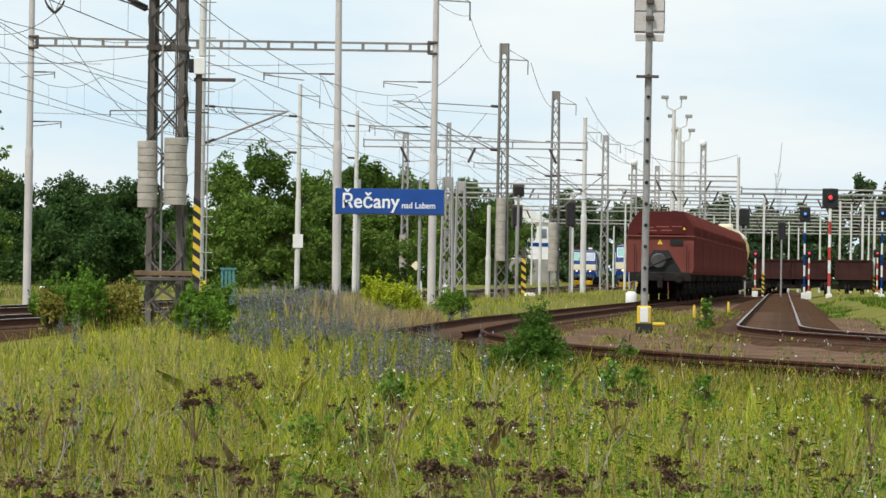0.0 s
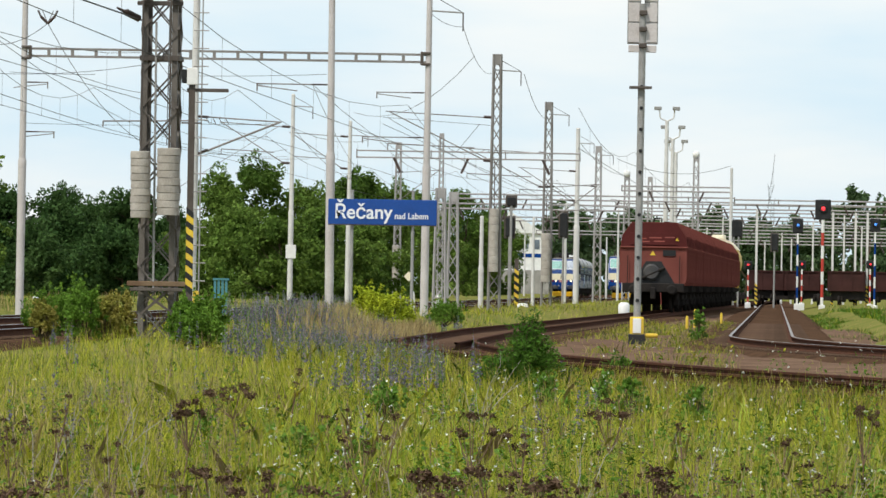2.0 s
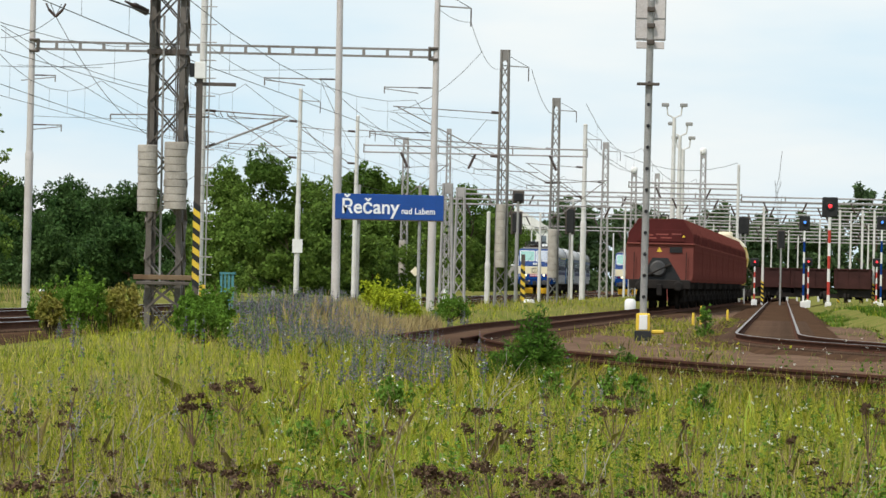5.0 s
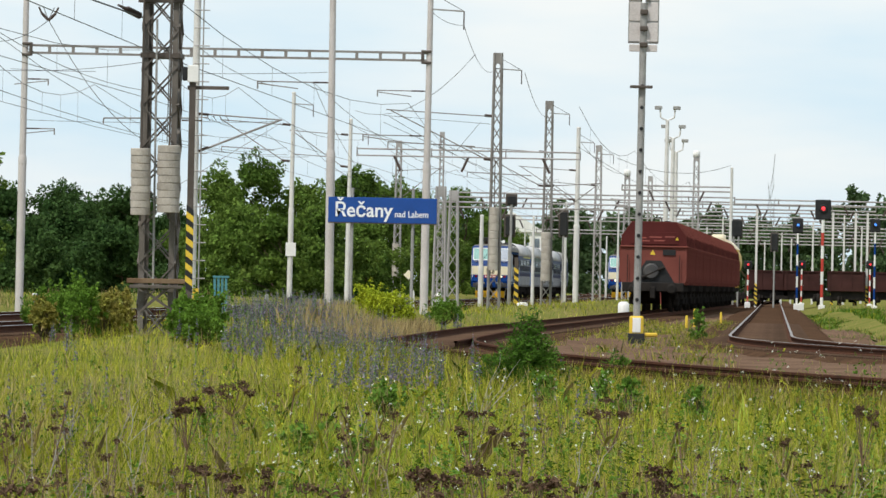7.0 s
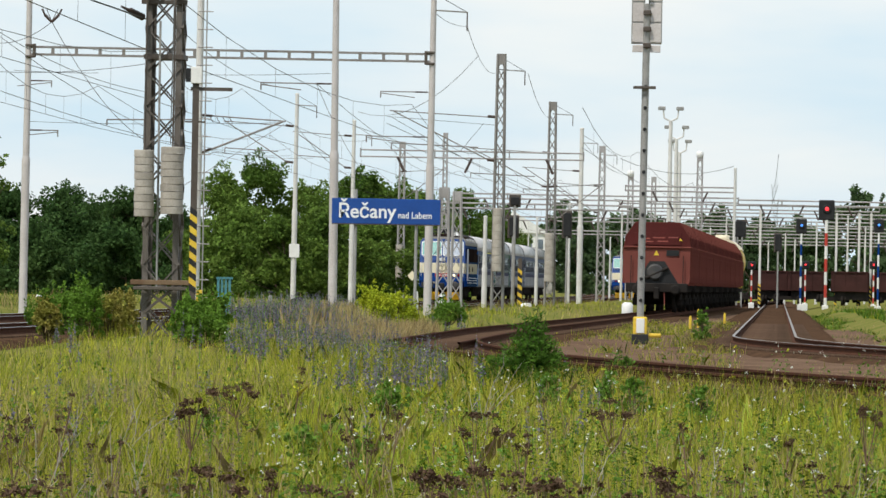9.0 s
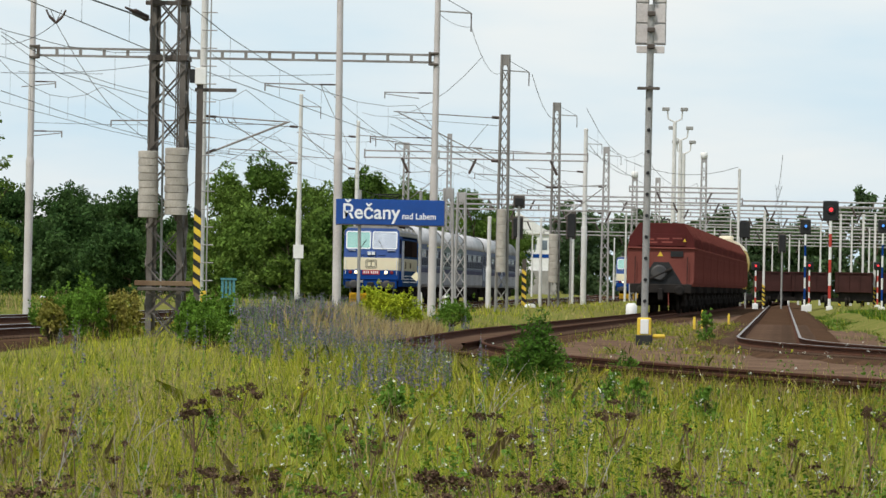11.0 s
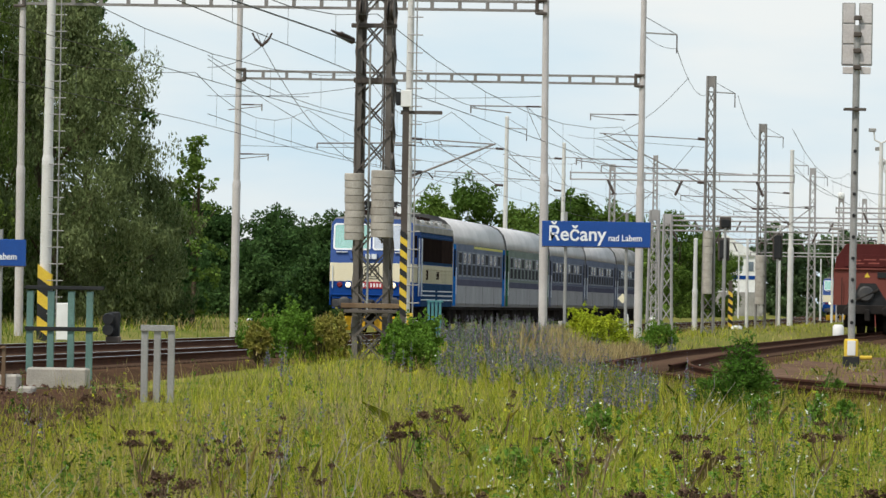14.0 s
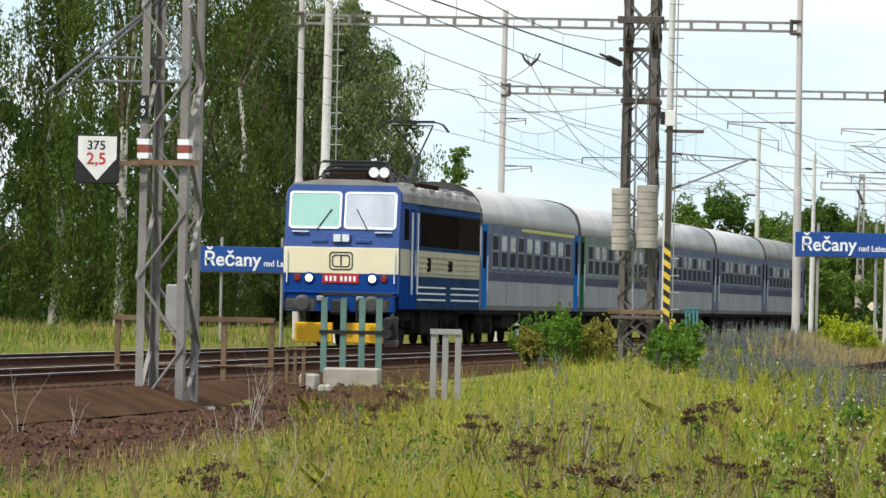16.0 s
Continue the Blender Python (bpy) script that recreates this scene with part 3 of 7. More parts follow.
def pantograph(name, y, up, parent, label):
    """Two-armed pantograph: base frame on insulators, lower arm, upper fork and head with horns."""
    bm = B()
    zt, zb = up, 4.32
    for s in (-1, 1):
        for d in (-0.7, 0.7):
            bar(bm, (s * 0.5, y + d, 4.05), (s * 0.5, y + d, zb), 0.11, sides=8)
        bar(bm, (s * 0.5, y - 0.85, zb), (s * 0.5, y + 0.85, zb), 0.07)
    for d in (-0.8, 0.0, 0.8):
        bar(bm, (-0.55, y + d, zb), (0.55, y + d, zb), 0.07)
    knee = Vector((0, y + 1.25, zb + (zt - zb) * 0.5))
    bar(bm, (0, y - 0.6, zb), knee, 0.10, sides=8)
    bar(bm, (0.12, y - 0.2, zb), knee, 0.05, sides=6)
    for s in (-1, 1):
        bar(bm, knee, (s * 0.55, y - 0.1, zt - 0.1), 0.045, sides=6)
    bar(bm, (-0.55, y - 0.1, zt - 0.1), (0.55, y - 0.1, zt - 0.1), 0.04, sides=6)
    for d in (-0.22, 0.05):
        bar(bm, (-0.58, y + d, zt), (0.58, y + d, zt), 0.06)
        for s in (-1, 1):
            bar(bm, (s * 0.58, y + d, zt), (s * 0.82, y + d, zt - 0.07), 0.04, sides=6)
            bar(bm, (s * 0.82, y + d, zt - 0.07), (s * 0.98, y + d, zt - 0.26), 0.04, sides=6)
    part(name, bm, BLACK, parent, label)


def locomotive():
    ob = empty("locomotive", (0, 0, 0), "blue and cream electric locomotive with lit headlamps", "locomotive")
    F0, F1 = 0.62, 16.2
    # the cab front leans back above the cream band, so the body is drawn in three lengths
    low = [(-1.42, 1.28), (1.42, 1.28), (1.47, 1.36), (1.47, 2.47), (-1.47, 2.47), (-1.47, 1.36)]
    bm = B()
    rows = []
    for yl, yh, inset in ((F0, F0 + 0.0, 0.02), (F0 + 0.10, F0 + 0.12, 0.0), (F1, F1, 0.0)):
        r = []
        for x, z in low:
            r.append(bm.verts.new((x - math.copysign(inset, x), yl, z)))
        for x, z in ((1.47, 3.62), (1.46, 3.90), (1.32, 4.06), (-1.32, 4.06), (-1.46, 3.90), (-1.47, 3.62)):
            t = (z - 2.47) / 1.57
            r.append(bm.verts.new((x - math.copysign(inset, x), yh + (0.30 * t if yl < F1 else 0), z)))
        # order: lower right up to the roof, then down on the other side
        rows.append(r[0:4] + r[6:12] + r[4:6])
    for a, b in zip(rows, rows[1:]):
        for i in range(len(a)):
            j = (i + 1) % len(a)
            bm.faces.new((a[i], a[j], b[j], b[i]))
    r = rows[0]
    bm.faces.new((r[0], r[1], r[2], r[3], r[10], r[11]))
    bm.faces.new((r[3], r[4], r[5], r[6], r[7], r[8], r[9], r[10]))
    bm.faces.new(rows[-1])
    bmesh.ops.recalc_face_normals(bm, faces=bm.faces)
    body = part("body", bm, LOCO_BLUE, ob, "blue painted body")
    # side cladding: colour bands a little proud of the body, on both sides
    for s in (-1, 1):
        def strip(name, y0, y1, z0, z1, material, lab="", proud=0.012):
            return part(name, box(B(), *sorted((s * 1.44, s * (1.47 + proud))), y0, y1, z0, z1), material, ob, lab)
        strip("cream_band", F0 + 0.14, F1 - 0.05, 1.82, 2.48, CREAM_SIDE, "cream side band, darkened as in shade")
        strip("lower_panel", F0 + 3.1, F1 - 0.05, 0.98, 1.80, LOCO_SIDE, "blue lower panel, darkened as in shade")
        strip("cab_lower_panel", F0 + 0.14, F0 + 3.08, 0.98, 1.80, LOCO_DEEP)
        strip("upper_panel", F0 + 3.1, F1 - 0.05, 2.50, 3.52, LOCO_SIDE, "blue upper panel, darkened as in shade", 0.006)
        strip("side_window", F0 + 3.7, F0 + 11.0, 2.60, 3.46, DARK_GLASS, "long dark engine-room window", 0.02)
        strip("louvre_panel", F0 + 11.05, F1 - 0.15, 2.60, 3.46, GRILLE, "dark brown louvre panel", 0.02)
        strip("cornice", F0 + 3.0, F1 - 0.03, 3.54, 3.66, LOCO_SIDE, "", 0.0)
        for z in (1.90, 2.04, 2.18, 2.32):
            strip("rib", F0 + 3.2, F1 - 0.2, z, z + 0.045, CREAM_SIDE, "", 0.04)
        for z in (1.2, 1.36, 1.52):
            strip("rib", F0 + 3.2, F0 + 8.5, z, z + 0.04, RAIL_WHITE, "", 0.035)
            strip("rib", F0 + 9.6, F1 - 0.3, z, z + 0.04, RAIL_WHITE, "", 0.035)
        strip("cab_window", F0 + 0.8, F0 + 1.55, 2.72, 3.5, DARK_GLASS, "cab side window", 0.014)
        d = strip("cab_door", F0 + 1.9, F0 + 2.6, 1.15, 3.52, LOCO_DEEP, "blue cab door", 0.022)
        for y in (F0 + 1.75, F0 + 2.75):
            part("handrail", bar(B(), (s * 1.54, y, 1.35), (s * 1.54, y, 3.42), 0.065, sides=8), RAIL_WHITE, ob, "white handrail")
        strip("vent", F0 + 5.0, F0 + 5.5, 1.95, 2.3, GRILLE, "", 0.045)
        strip("vent", F0 + 9.0, F0 + 9.7, 1.98, 2.26, GRILLE, "", 0.045)
        part("rail_gutter", box(B(), *sorted((s * 1.46, s * 1.50)), F0 + 0.4, F1, 3.66, 3.72), ROOF_GREY, ob)
    # front: cream band, deep blue skirt, lamps, plate
    part("front_band", box(B(), -1.455, 1.455, F0 - 0.018, F0 + 0.02, 1.83, 2.49, 0.01), CREAM, ob, "cream front band")
    part("front_skirt", box(B(), -1.44, 1.44, F0 - 0.012, F0 + 0.02, 1.30, 1.825, 0.01), LOCO_DEEP, ob, "deep blue lower front")
    part("skirt_lip", box(B(), -1.42, 1.42, F0 - 0.07, F0 + 0.02, 1.33, 1.385, 0.015), LOCO_DEEP, ob)
    for x0, x1, glass, nm in ((-1.31, -0.09, SCREEN_GREEN, "pale green tinted windscreen"), (0.09, 1.31, SCREEN_PALE, "pale reflecting windscreen")):
        for pname, g, m in (("window_frame", rounded_frame(x0, x1, 3.01, 3.86, 0.055, -0.03, 0.05), SEAL), ("windscreen", box(B(), x0, x1, -0.015, 0.01, 3.01, 3.86, 0.003), glass)):
            o = part(pname, g, m, ob, nm if pname == "windscreen" else "white window surround")
            o.matrix_local = Matrix.Translation((0, F0 - 0.004, 0)) @ Matrix.Translation((0, 0, 2.47)) @ pose(0, 0, 0, -11.3, 0, 0) @ Matrix.Translation((0, 0, -2.47))
        cx = (x0 + x1) / 2
        w = part("wiper", bar(B(), (cx + 0.05 * (1 if x0 < 0 else -1), F0 + 0.04, 2.92), (cx + (0.42 if x0 < 0 else -0.35), F0 + 0.14, 3.45), 0.028, sides=6), BLACK, ob)
        part("step_rail", box(B(), cx - (0.56 if x0 < 0 else -0.14), cx - (0.14 if x0 < 0 else -0.56), F0 - 0.01, F0 + 0.10, 2.86, 2.89), RAIL_WHITE, ob)
        part("front_hood", box(B(), cx - 0.2 + (0.15 if x0 < 0 else -0.15), cx + 0.2 + (0.15 if x0 < 0 else -0.15), F0 - 0.01, F0 + 0.06, 2.60, 2.70, 0.02), LOCO_BLUE, ob)
    part("top_lamp", box(B(), -0.24, 0.24, F0 - 0.05, F0 + 0.08, 2.58, 2.86, 0.05), LOCO_BLUE, ob)
    for s in (-1, 1):
        part("lamp_glass", box(B(), s * 0.11 - 0.09, s * 0.11 + 0.09, F0 - 0.065, F0 - 0.05, 2.63, 2.81, 0.006), LAMP_GLASS, ob, "unlit upper headlamp")
        lamp = part("headlamp", lathe(B(), (s * 0.80, F0 - 0.05, 1.71), (0, 1, 0), [(0, 0.12), (0.02, 0.15), (0.06, 0.15)], 20), LOCO_DEEP, ob)
        part("lit_lens", lathe(B(), (s * 0.80, F0 - 0.07, 1.71), (0, 1, 0), [(0, 0.05), (0.02, 0.095), (0.03, 0.095)], 20), LAMP_WARM, lamp, "lit warm headlamp")
        part("tail_lamp", lathe(B(), (s * 1.10, F0 - 0.05, 1.71), (0, 1, 0), [(0, 0.07), (0.02, 0.10), (0.06, 0.10)], 16), LAMP_OFF, ob, "unlit red tail lamp")
        part("corner_handrail", bar(B(), (s * 1.36, F0 - 0.06, 1.6), (s * 1.36, F0 - 0.06, 2.4), 0.035, sides=6), RAIL_WHITE, ob)
        bf = part("buffer", lathe(B(), (s * 0.875, 0.0, 1.06), (0, 1, 0), [(0, 0.12), (0.0, 0.22), (0.05, 0.23), (0.06, 0.10), (0.30, 0.10), (0.31, 0.15), (0.62, 0.16)], 16), BUFFER, ob, "dark round buffer")
        part("buffer_head", box(B(), s * 0.92 - 0.4, s * 0.92 + 0.4, 0.02, 0.07, 0.90, 1.22, 0.05), BUFFER, bf)
        part("hose", bar(B(), (s * 0.42, F0 - 0.1, 1.15), (s * 0.45, F0 - 0.12, 0.62), 0.05, sides=6), BLACK, ob)
        part("cable_socket", box(B(), s * 0.5 - 0.09, s * 0.5 + 0.09, F0 - 0.1, F0, 1.14, 1.27, 0.02), GREY_STEEL, ob)
        part("snow_plough", box(B(), *sorted((s * 0.16, s * 1.12)), 0.46, 0.56, 0.10, 0.60, 0.02), PLOW, ob, "yellow snow plough blade")
        part("side_step", box(B(), *sorted((s * 1.18, s * 1.36)), 1.9, 2.4, 0.35, 0.42), UNDER, ob)
        part("sand_pipe", bar(B(), (s * 1.2, 1.6, 0.95), (s * 1.05, 1.3, 0.2), 0.09, sides=6), GREY_STEEL, ob)
    part("buffer_beam", box(B(), -1.38, 1.38, F0 - 0.02, F0 + 0.25, 0.86, 1.32, 0.03), LOCO_DEEP, ob, "deep blue buffer beam")
    part("coupler", box(B(), -0.17, 0.17, 0.1, F0, 0.8, 1.2, 0.06), BLACK, ob, "black coupling hook")
    plate = part("number_plate", box(B(), -0.46, 0.46, F0 - 0.035, F0, 1.59, 1.82, 0.006), PLATE_RED, ob, "red plate with pale marks")
    for i in range(7):
        x = -0.36 + 0.11 * i + (0.05 if i > 2 else 0)
        part("plate_mark", box(B(), x - 0.03, x + 0.03, F0 - 0.041, F0 - 0.035, 1.64, 1.77), SEAL, plate)
    # outlined emblem, plain strokes
    for k, (w, h) in enumerate(((0.27, 0.20), (0.20, 0.13))):
        bm = rounded_frame(-w, w, 2.15 - h, 2.15 + h, 0.028, F0 - 0.030, 0.012)
        part("emblem", bm, BLACK, ob, "black outlined emblem")
    part("emblem_stroke", box(B(), -0.02, 0.02, F0 - 0.030, F0 - 0.018, 2.04, 2.29), BLACK, ob)
    part("body_floor", box(B(), -1.40, 1.40, F0 + 0.2, F1, 0.94, 1.30), UNDER, ob)
    # roof: sloped shoulders with louvres, centre hatch, horns, pantographs
    part("roof_deck", prism(B(), [(-1.475, 3.66), (1.475, 3.66), (1.475, 3.88), (1.30, 4.10), (0.6, 4.20), (-0.6, 4.20), (-1.30, 4.10), (-1.475, 3.88)], F0 + 0.36, F1 - 0.05), ROOF_GREY, ob, "sooty grey roof")
    part("front_resistor", box(B(), -0.52, 0.45, F0 + 1.1, F0 + 2.2, 4.1, 4.40, 0.03), GRILLE, ob, "dark roof equipment box")
    for s in (-1, 1):
        for y in (3.6, 7.6, 10.6, 13.6):
            part("roof_hatch", box(B(), *sorted((s * 0.72, s * 1.12)), y, y + 1.9, 4.06, 4.20, 0.02), ROOF_DULL, ob)
        for i in range(7):
            part("shoulder_hatch", box(B(), *sorted((s * 1.02, s * 1.40)), 3.0 + i * 1.7, 3.9 + i * 1.7, 3.92, 4.10, 0.03), ROOF_PALE if i % 2 else ROOF_GREY, ob, "raised hatch on the roof shoulder")
        for i in range(9):
            part("roof_louvre", box(B(), *sorted((s * 0.80, s * 1.22)), 5.9 + i * 0.42, 6.15 + i * 0.42, 4.03, 4.24, 0.02), GRILLE, ob)
        part("horn", lathe(B(), (0.78 + 0.13 * s, F0 + 0.9, 4.40), (0, 1, 0), [(0, 0.13), (0.02, 0.12), (0.12, 0.05), (0.4, 0.03)], 14), SEAL, ob, "white round horn")
        part("roof_insulator", lathe(B(), (s * 0.35, 8.4, 4.0), (0, 0, 1), [(0, 0.1), (0.1, 0.13), (0.2, 0.09), (0.3, 0.13), (0.42, 0.06)], 10), CERAMIC, ob)
    for k, (w, z) in enumerate(((0.62, 4.48), (0.5, 4.58), (0.78, 4.68))):
        for d in (-0.7, 0.9):
            part("folded_tube", bar(B(), (-w, F0 + 2.4 + d, z), (w, F0 + 2.4 + d, z), 0.07, sides=6), BLACK, ob)
    for s in (-1, 1):
        part("folded_arm", bar(B(), (s * 0.7, F0 + 1.5, 4.42), (s * 0.45, F0 + 4.0, 4.56), 0.1, sides=6), BLACK, ob)
        for y in (1.7, 3.3):
            part("roof_insulator", lathe(B(), (s * 0.7, F0 + y, 4.0), (0, 0, 1), [(0, 0.08), (0.08, 0.12), (0.16, 0.07), (0.24, 0.12), (0.36, 0.06)], 10), CERAMIC, ob)
    for k in range(5):
        part("roof_cable", bar(B(), (-0.9 + 0.42 * k, F0 + 1.3, 4.25), (-0.75 + 0.36 * k, F0 + 3.9, 4.46 + 0.05 * (k % 2)), 0.045, sides=6), BLACK, ob)
    for s in (-1, 1):
        part("roof_post", bar(B(), (s * 0.95, F0 + 1.6, 4.1), (s * 0.95, F0 + 1.6, 4.62), 0.07, sides=8), CERAMIC, ob)
        part("panto_horn", bar(B(), (s * 0.78, F0 + 1.7, 4.68), (s * 1.05, F0 + 1.7, 4.46), 0.04, sides=6), BLACK, ob)
    part("breaker_box", box(B(), -0.4, 0.4, 9.0, 10.2, 4.0, 4.5, 0.05), BLACK, ob)
    part("roof_conductor", bar(B(), (0.3, 3.5, 4.5), (0.3, 13.5, 4.5), 0.05, sides=6), BLACK, ob)
    pantograph("folded_pantograph", F0 + 3.0, 4.62, ob, "folded black pantograph")
    pantograph("raised_pantograph", F0 + 12.4, 6.05, ob, "raised black pantograph")
    for y in (4.1, 12.7):
        bogie(ob, y, 0.6, 0.6, 3.2)
    part("underframe_box", box(B(), -1.2, 1.2, 6.8, 10.0, 0.3, 0.98, 0.05), UNDER, ob)
    return ob


def coach(band, top, end, lower, roof, first_class=False, label=""):
    """Welded coach, 24.5 m: rounded roof, two-part windows, end doors, gangways and bogies."""
    ob = empty("passenger_coach", (0, 0, 0), label, "railway coach", "coaches of the train")
    y0, y1 = 0.28, 24.22
    roof_line = [(1.41, 3.12), (1.38, 3.36), (1.28, 3.62), (1.08, 3.82), (0.76, 3.96), (0.38, 4.03), (0, 4.05)]
    outline = [(-1.33, 0.98), (1.33, 0.98), (1.41, 1.1), (1.41, 3.12)] + roof_line[1:] + [(-x, z) for x, z in roof_line[-2::-1]] + [(-1.41, 1.1)]
    part("body", prism(B(), outline[:4] + [(-1.41, 3.12), (-1.41, 1.1)], y0, y1), lower, ob, "grey lower body")
    bm = prism(B(), [(1.42, 3.11)] + roof_line[1:] + [(-x, z) for x, z in roof_line[-2::-1]][:-1] + [(-1.42, 3.11)], y0 - 0.06, y1 + 0.06)
    for f in bm.faces:
        f.smooth = len(f.verts) == 4
    part("roof", bm, roof, ob, "rounded dusty roof")
    for y in (y0 - 0.02, y1 + 0.02):
        part("roof_seam", prism(B(), [(1.44, 3.10)] + [(x * 1.015, z + 0.02) for x, z in roof_line[1:]] + [(-x * 1.015, z + 0.02) for x, z in roof_line[-2::-1]][:-1] + [(-1.44, 3.10)], y - 0.05, y + 0.05), BUFFER, ob)
    for i, y in enumerate((1.4, 2.9, 4.4, 5.9, 9.0, 15.6, 18.6, 20.1, 21.6, 23.0)):
        part("roof_vent", lathe(B(), (0.92 if i % 3 else 0.78, y, 3.78), (0.55, 0, 0.85), [(0, 0.17), (0.05, 0.17), (0.07, 0.1)], 10), BUFFER, ob, "round roof ventilator")
    for s in (-1, 1):
        def strip(name, a, b, z0, z1, material, lab="", proud=0.008, parent=None):
            return part(name, box(B(), *sorted((s * 1.40, s * (1.41 + proud))), a, b, z0, z1), material, parent or ob, lab)
        strip("window_band", y0 + 1.2, y1 - 1.2, 1.92, 2.84, band, "coloured window band")
        strip("dark_band", y0 + 1.2, y1 - 1.2, 1.70, 1.915, COACH_BAND)
        strip("upper_band", y0 + 1.2, y1 - 1.2, 2.845, 3.10, top)
        if first_class:
            strip("first_class_line", y0 + 9, y1 - 1.2, 2.99, 3.07, YELLOW_LINE, "yellow first class stripe", 0.014)
        for a in (y0 + 0.05, y1 - 1.15):
            d = strip("end_door", a, a + 1.1, 1.02, 3.08, end, "folding end door", 0.012)
            strip("door_glass", a + 0.2, a + 0.85, 2.0, 2.9, DARK_GLASS, "", 0.018, d)
            strip("door_rail", a + 1.04, a + 1.08, 1.4, 2.3, RAIL_WHITE, "", 0.05, d)
        n = 10
        for i in range(n):
            a = y0 + 2.2 + i * 2.0
            w = strip("window", a, a + 1.42, 2.0, 2.86, FRAME_GREY, "two-part window with pale frame", 0.016)
            strip("lower_pane", a + 0.1, a + 1.32, 2.06, 2.42, COACH_GLASS, "dark lower pane", 0.022, w)
            # most upper panes carry the painted sky reflection
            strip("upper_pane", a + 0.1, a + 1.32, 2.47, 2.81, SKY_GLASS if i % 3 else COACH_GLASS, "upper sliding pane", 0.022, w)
        for a in (6.0, 13.5, 19.0):
            strip("panel_seam", a, a + 0.03, 1.05, 1.68, BUFFER, "", 0.006)
    for a, b in ((0.0, y0), (y1, 24.5)):
        part("gangway", box(B(), -0.55, 0.55, a, b, 1.1, 3.3, 0.04), BLACK, ob, "black rubber gangway")
        for s in (-1, 1):
            part("buffer", lathe(B(), (s * 0.875, a, 1.06), (0, 1, 0), [(0, 0.2), (0.04, 0.22), (b - a, 0.1)], 12), BUFFER, ob)
    for y in (3.6, 20.9):
        bogie(ob, y, 0.55, 0.46, 2.4)
    for a, b, h in ((7.0, 9.6, 0.45), (10.6, 12.4, 0.35), (13.5, 17.0, 0.5)):
        part("underfloor_box", box(B(), -1.2, 1.2, a, b, h, 0.98, 0.04), UNDER, ob)
    part("floor_frame", box(B(), -1.3, 1.3, y0, y1, 0.86, 0.99), UNDER, ob)
    # high-sided body: everything above the floor is drawn up
    for piece in ob.children_recursive:
        for v in piece.data.vertices:
            if v.co.z > 1.0:
                v.co.z = 1.0 + (v.co.z - 1.0) * 1.15
    return ob


loco = locomotive()
coaches = [
    coach(COACH_BLUE, COACH_TOP, END_BLUE, COACH_GREY, ROOF_PALE, True, "slate blue and grey coach with a yellow first class stripe"),
    coach(COACH_SAGE, COACH_SAGE, COACH_GREEN, COACH_GREY, ROOF_PALE, False, "sage and grey coach with dark green doors"),
    coach(COACH_BLUE, COACH_TOP, COACH_BLUE, COACH_GREY, ROOF_PALE, False, "slate blue and grey coach with a pale roof")]
coaches.append(copy_thing(coaches[2], pose(0, 0, 0)))
coaches.append(coach(COACH_BLUE, COACH_TOP, COACH_BLUE, COACH_GREY, ROOF_DULL, False, "slate blue and grey coach with a dull grey roof"))


def train_front(t):
    """Metres along the line to the locomotive's buffers."""
    return 138.0 + 34.8 * (16.0 - t)


def motions():
    """The train runs towards the viewer at about 125 km/h."""
    def at(s, length):
        x, x2 = float(main_far(np.float64(s))), float(main_far(np.float64(s + length)))
        return pose(x, s, RAIL, 0, 0, -math.degrees(math.atan2(x2 - x, length)))
    times = [0.5 * i for i in range(33)]
    walk(loco, [(t, at(train_front(t), 16.8)) for t in times])
    for i, c in enumerate(coaches):
        walk(c, [(t, at(train_front(t) + 16.8 + 24.5 * i, 24.5)) for t in times])


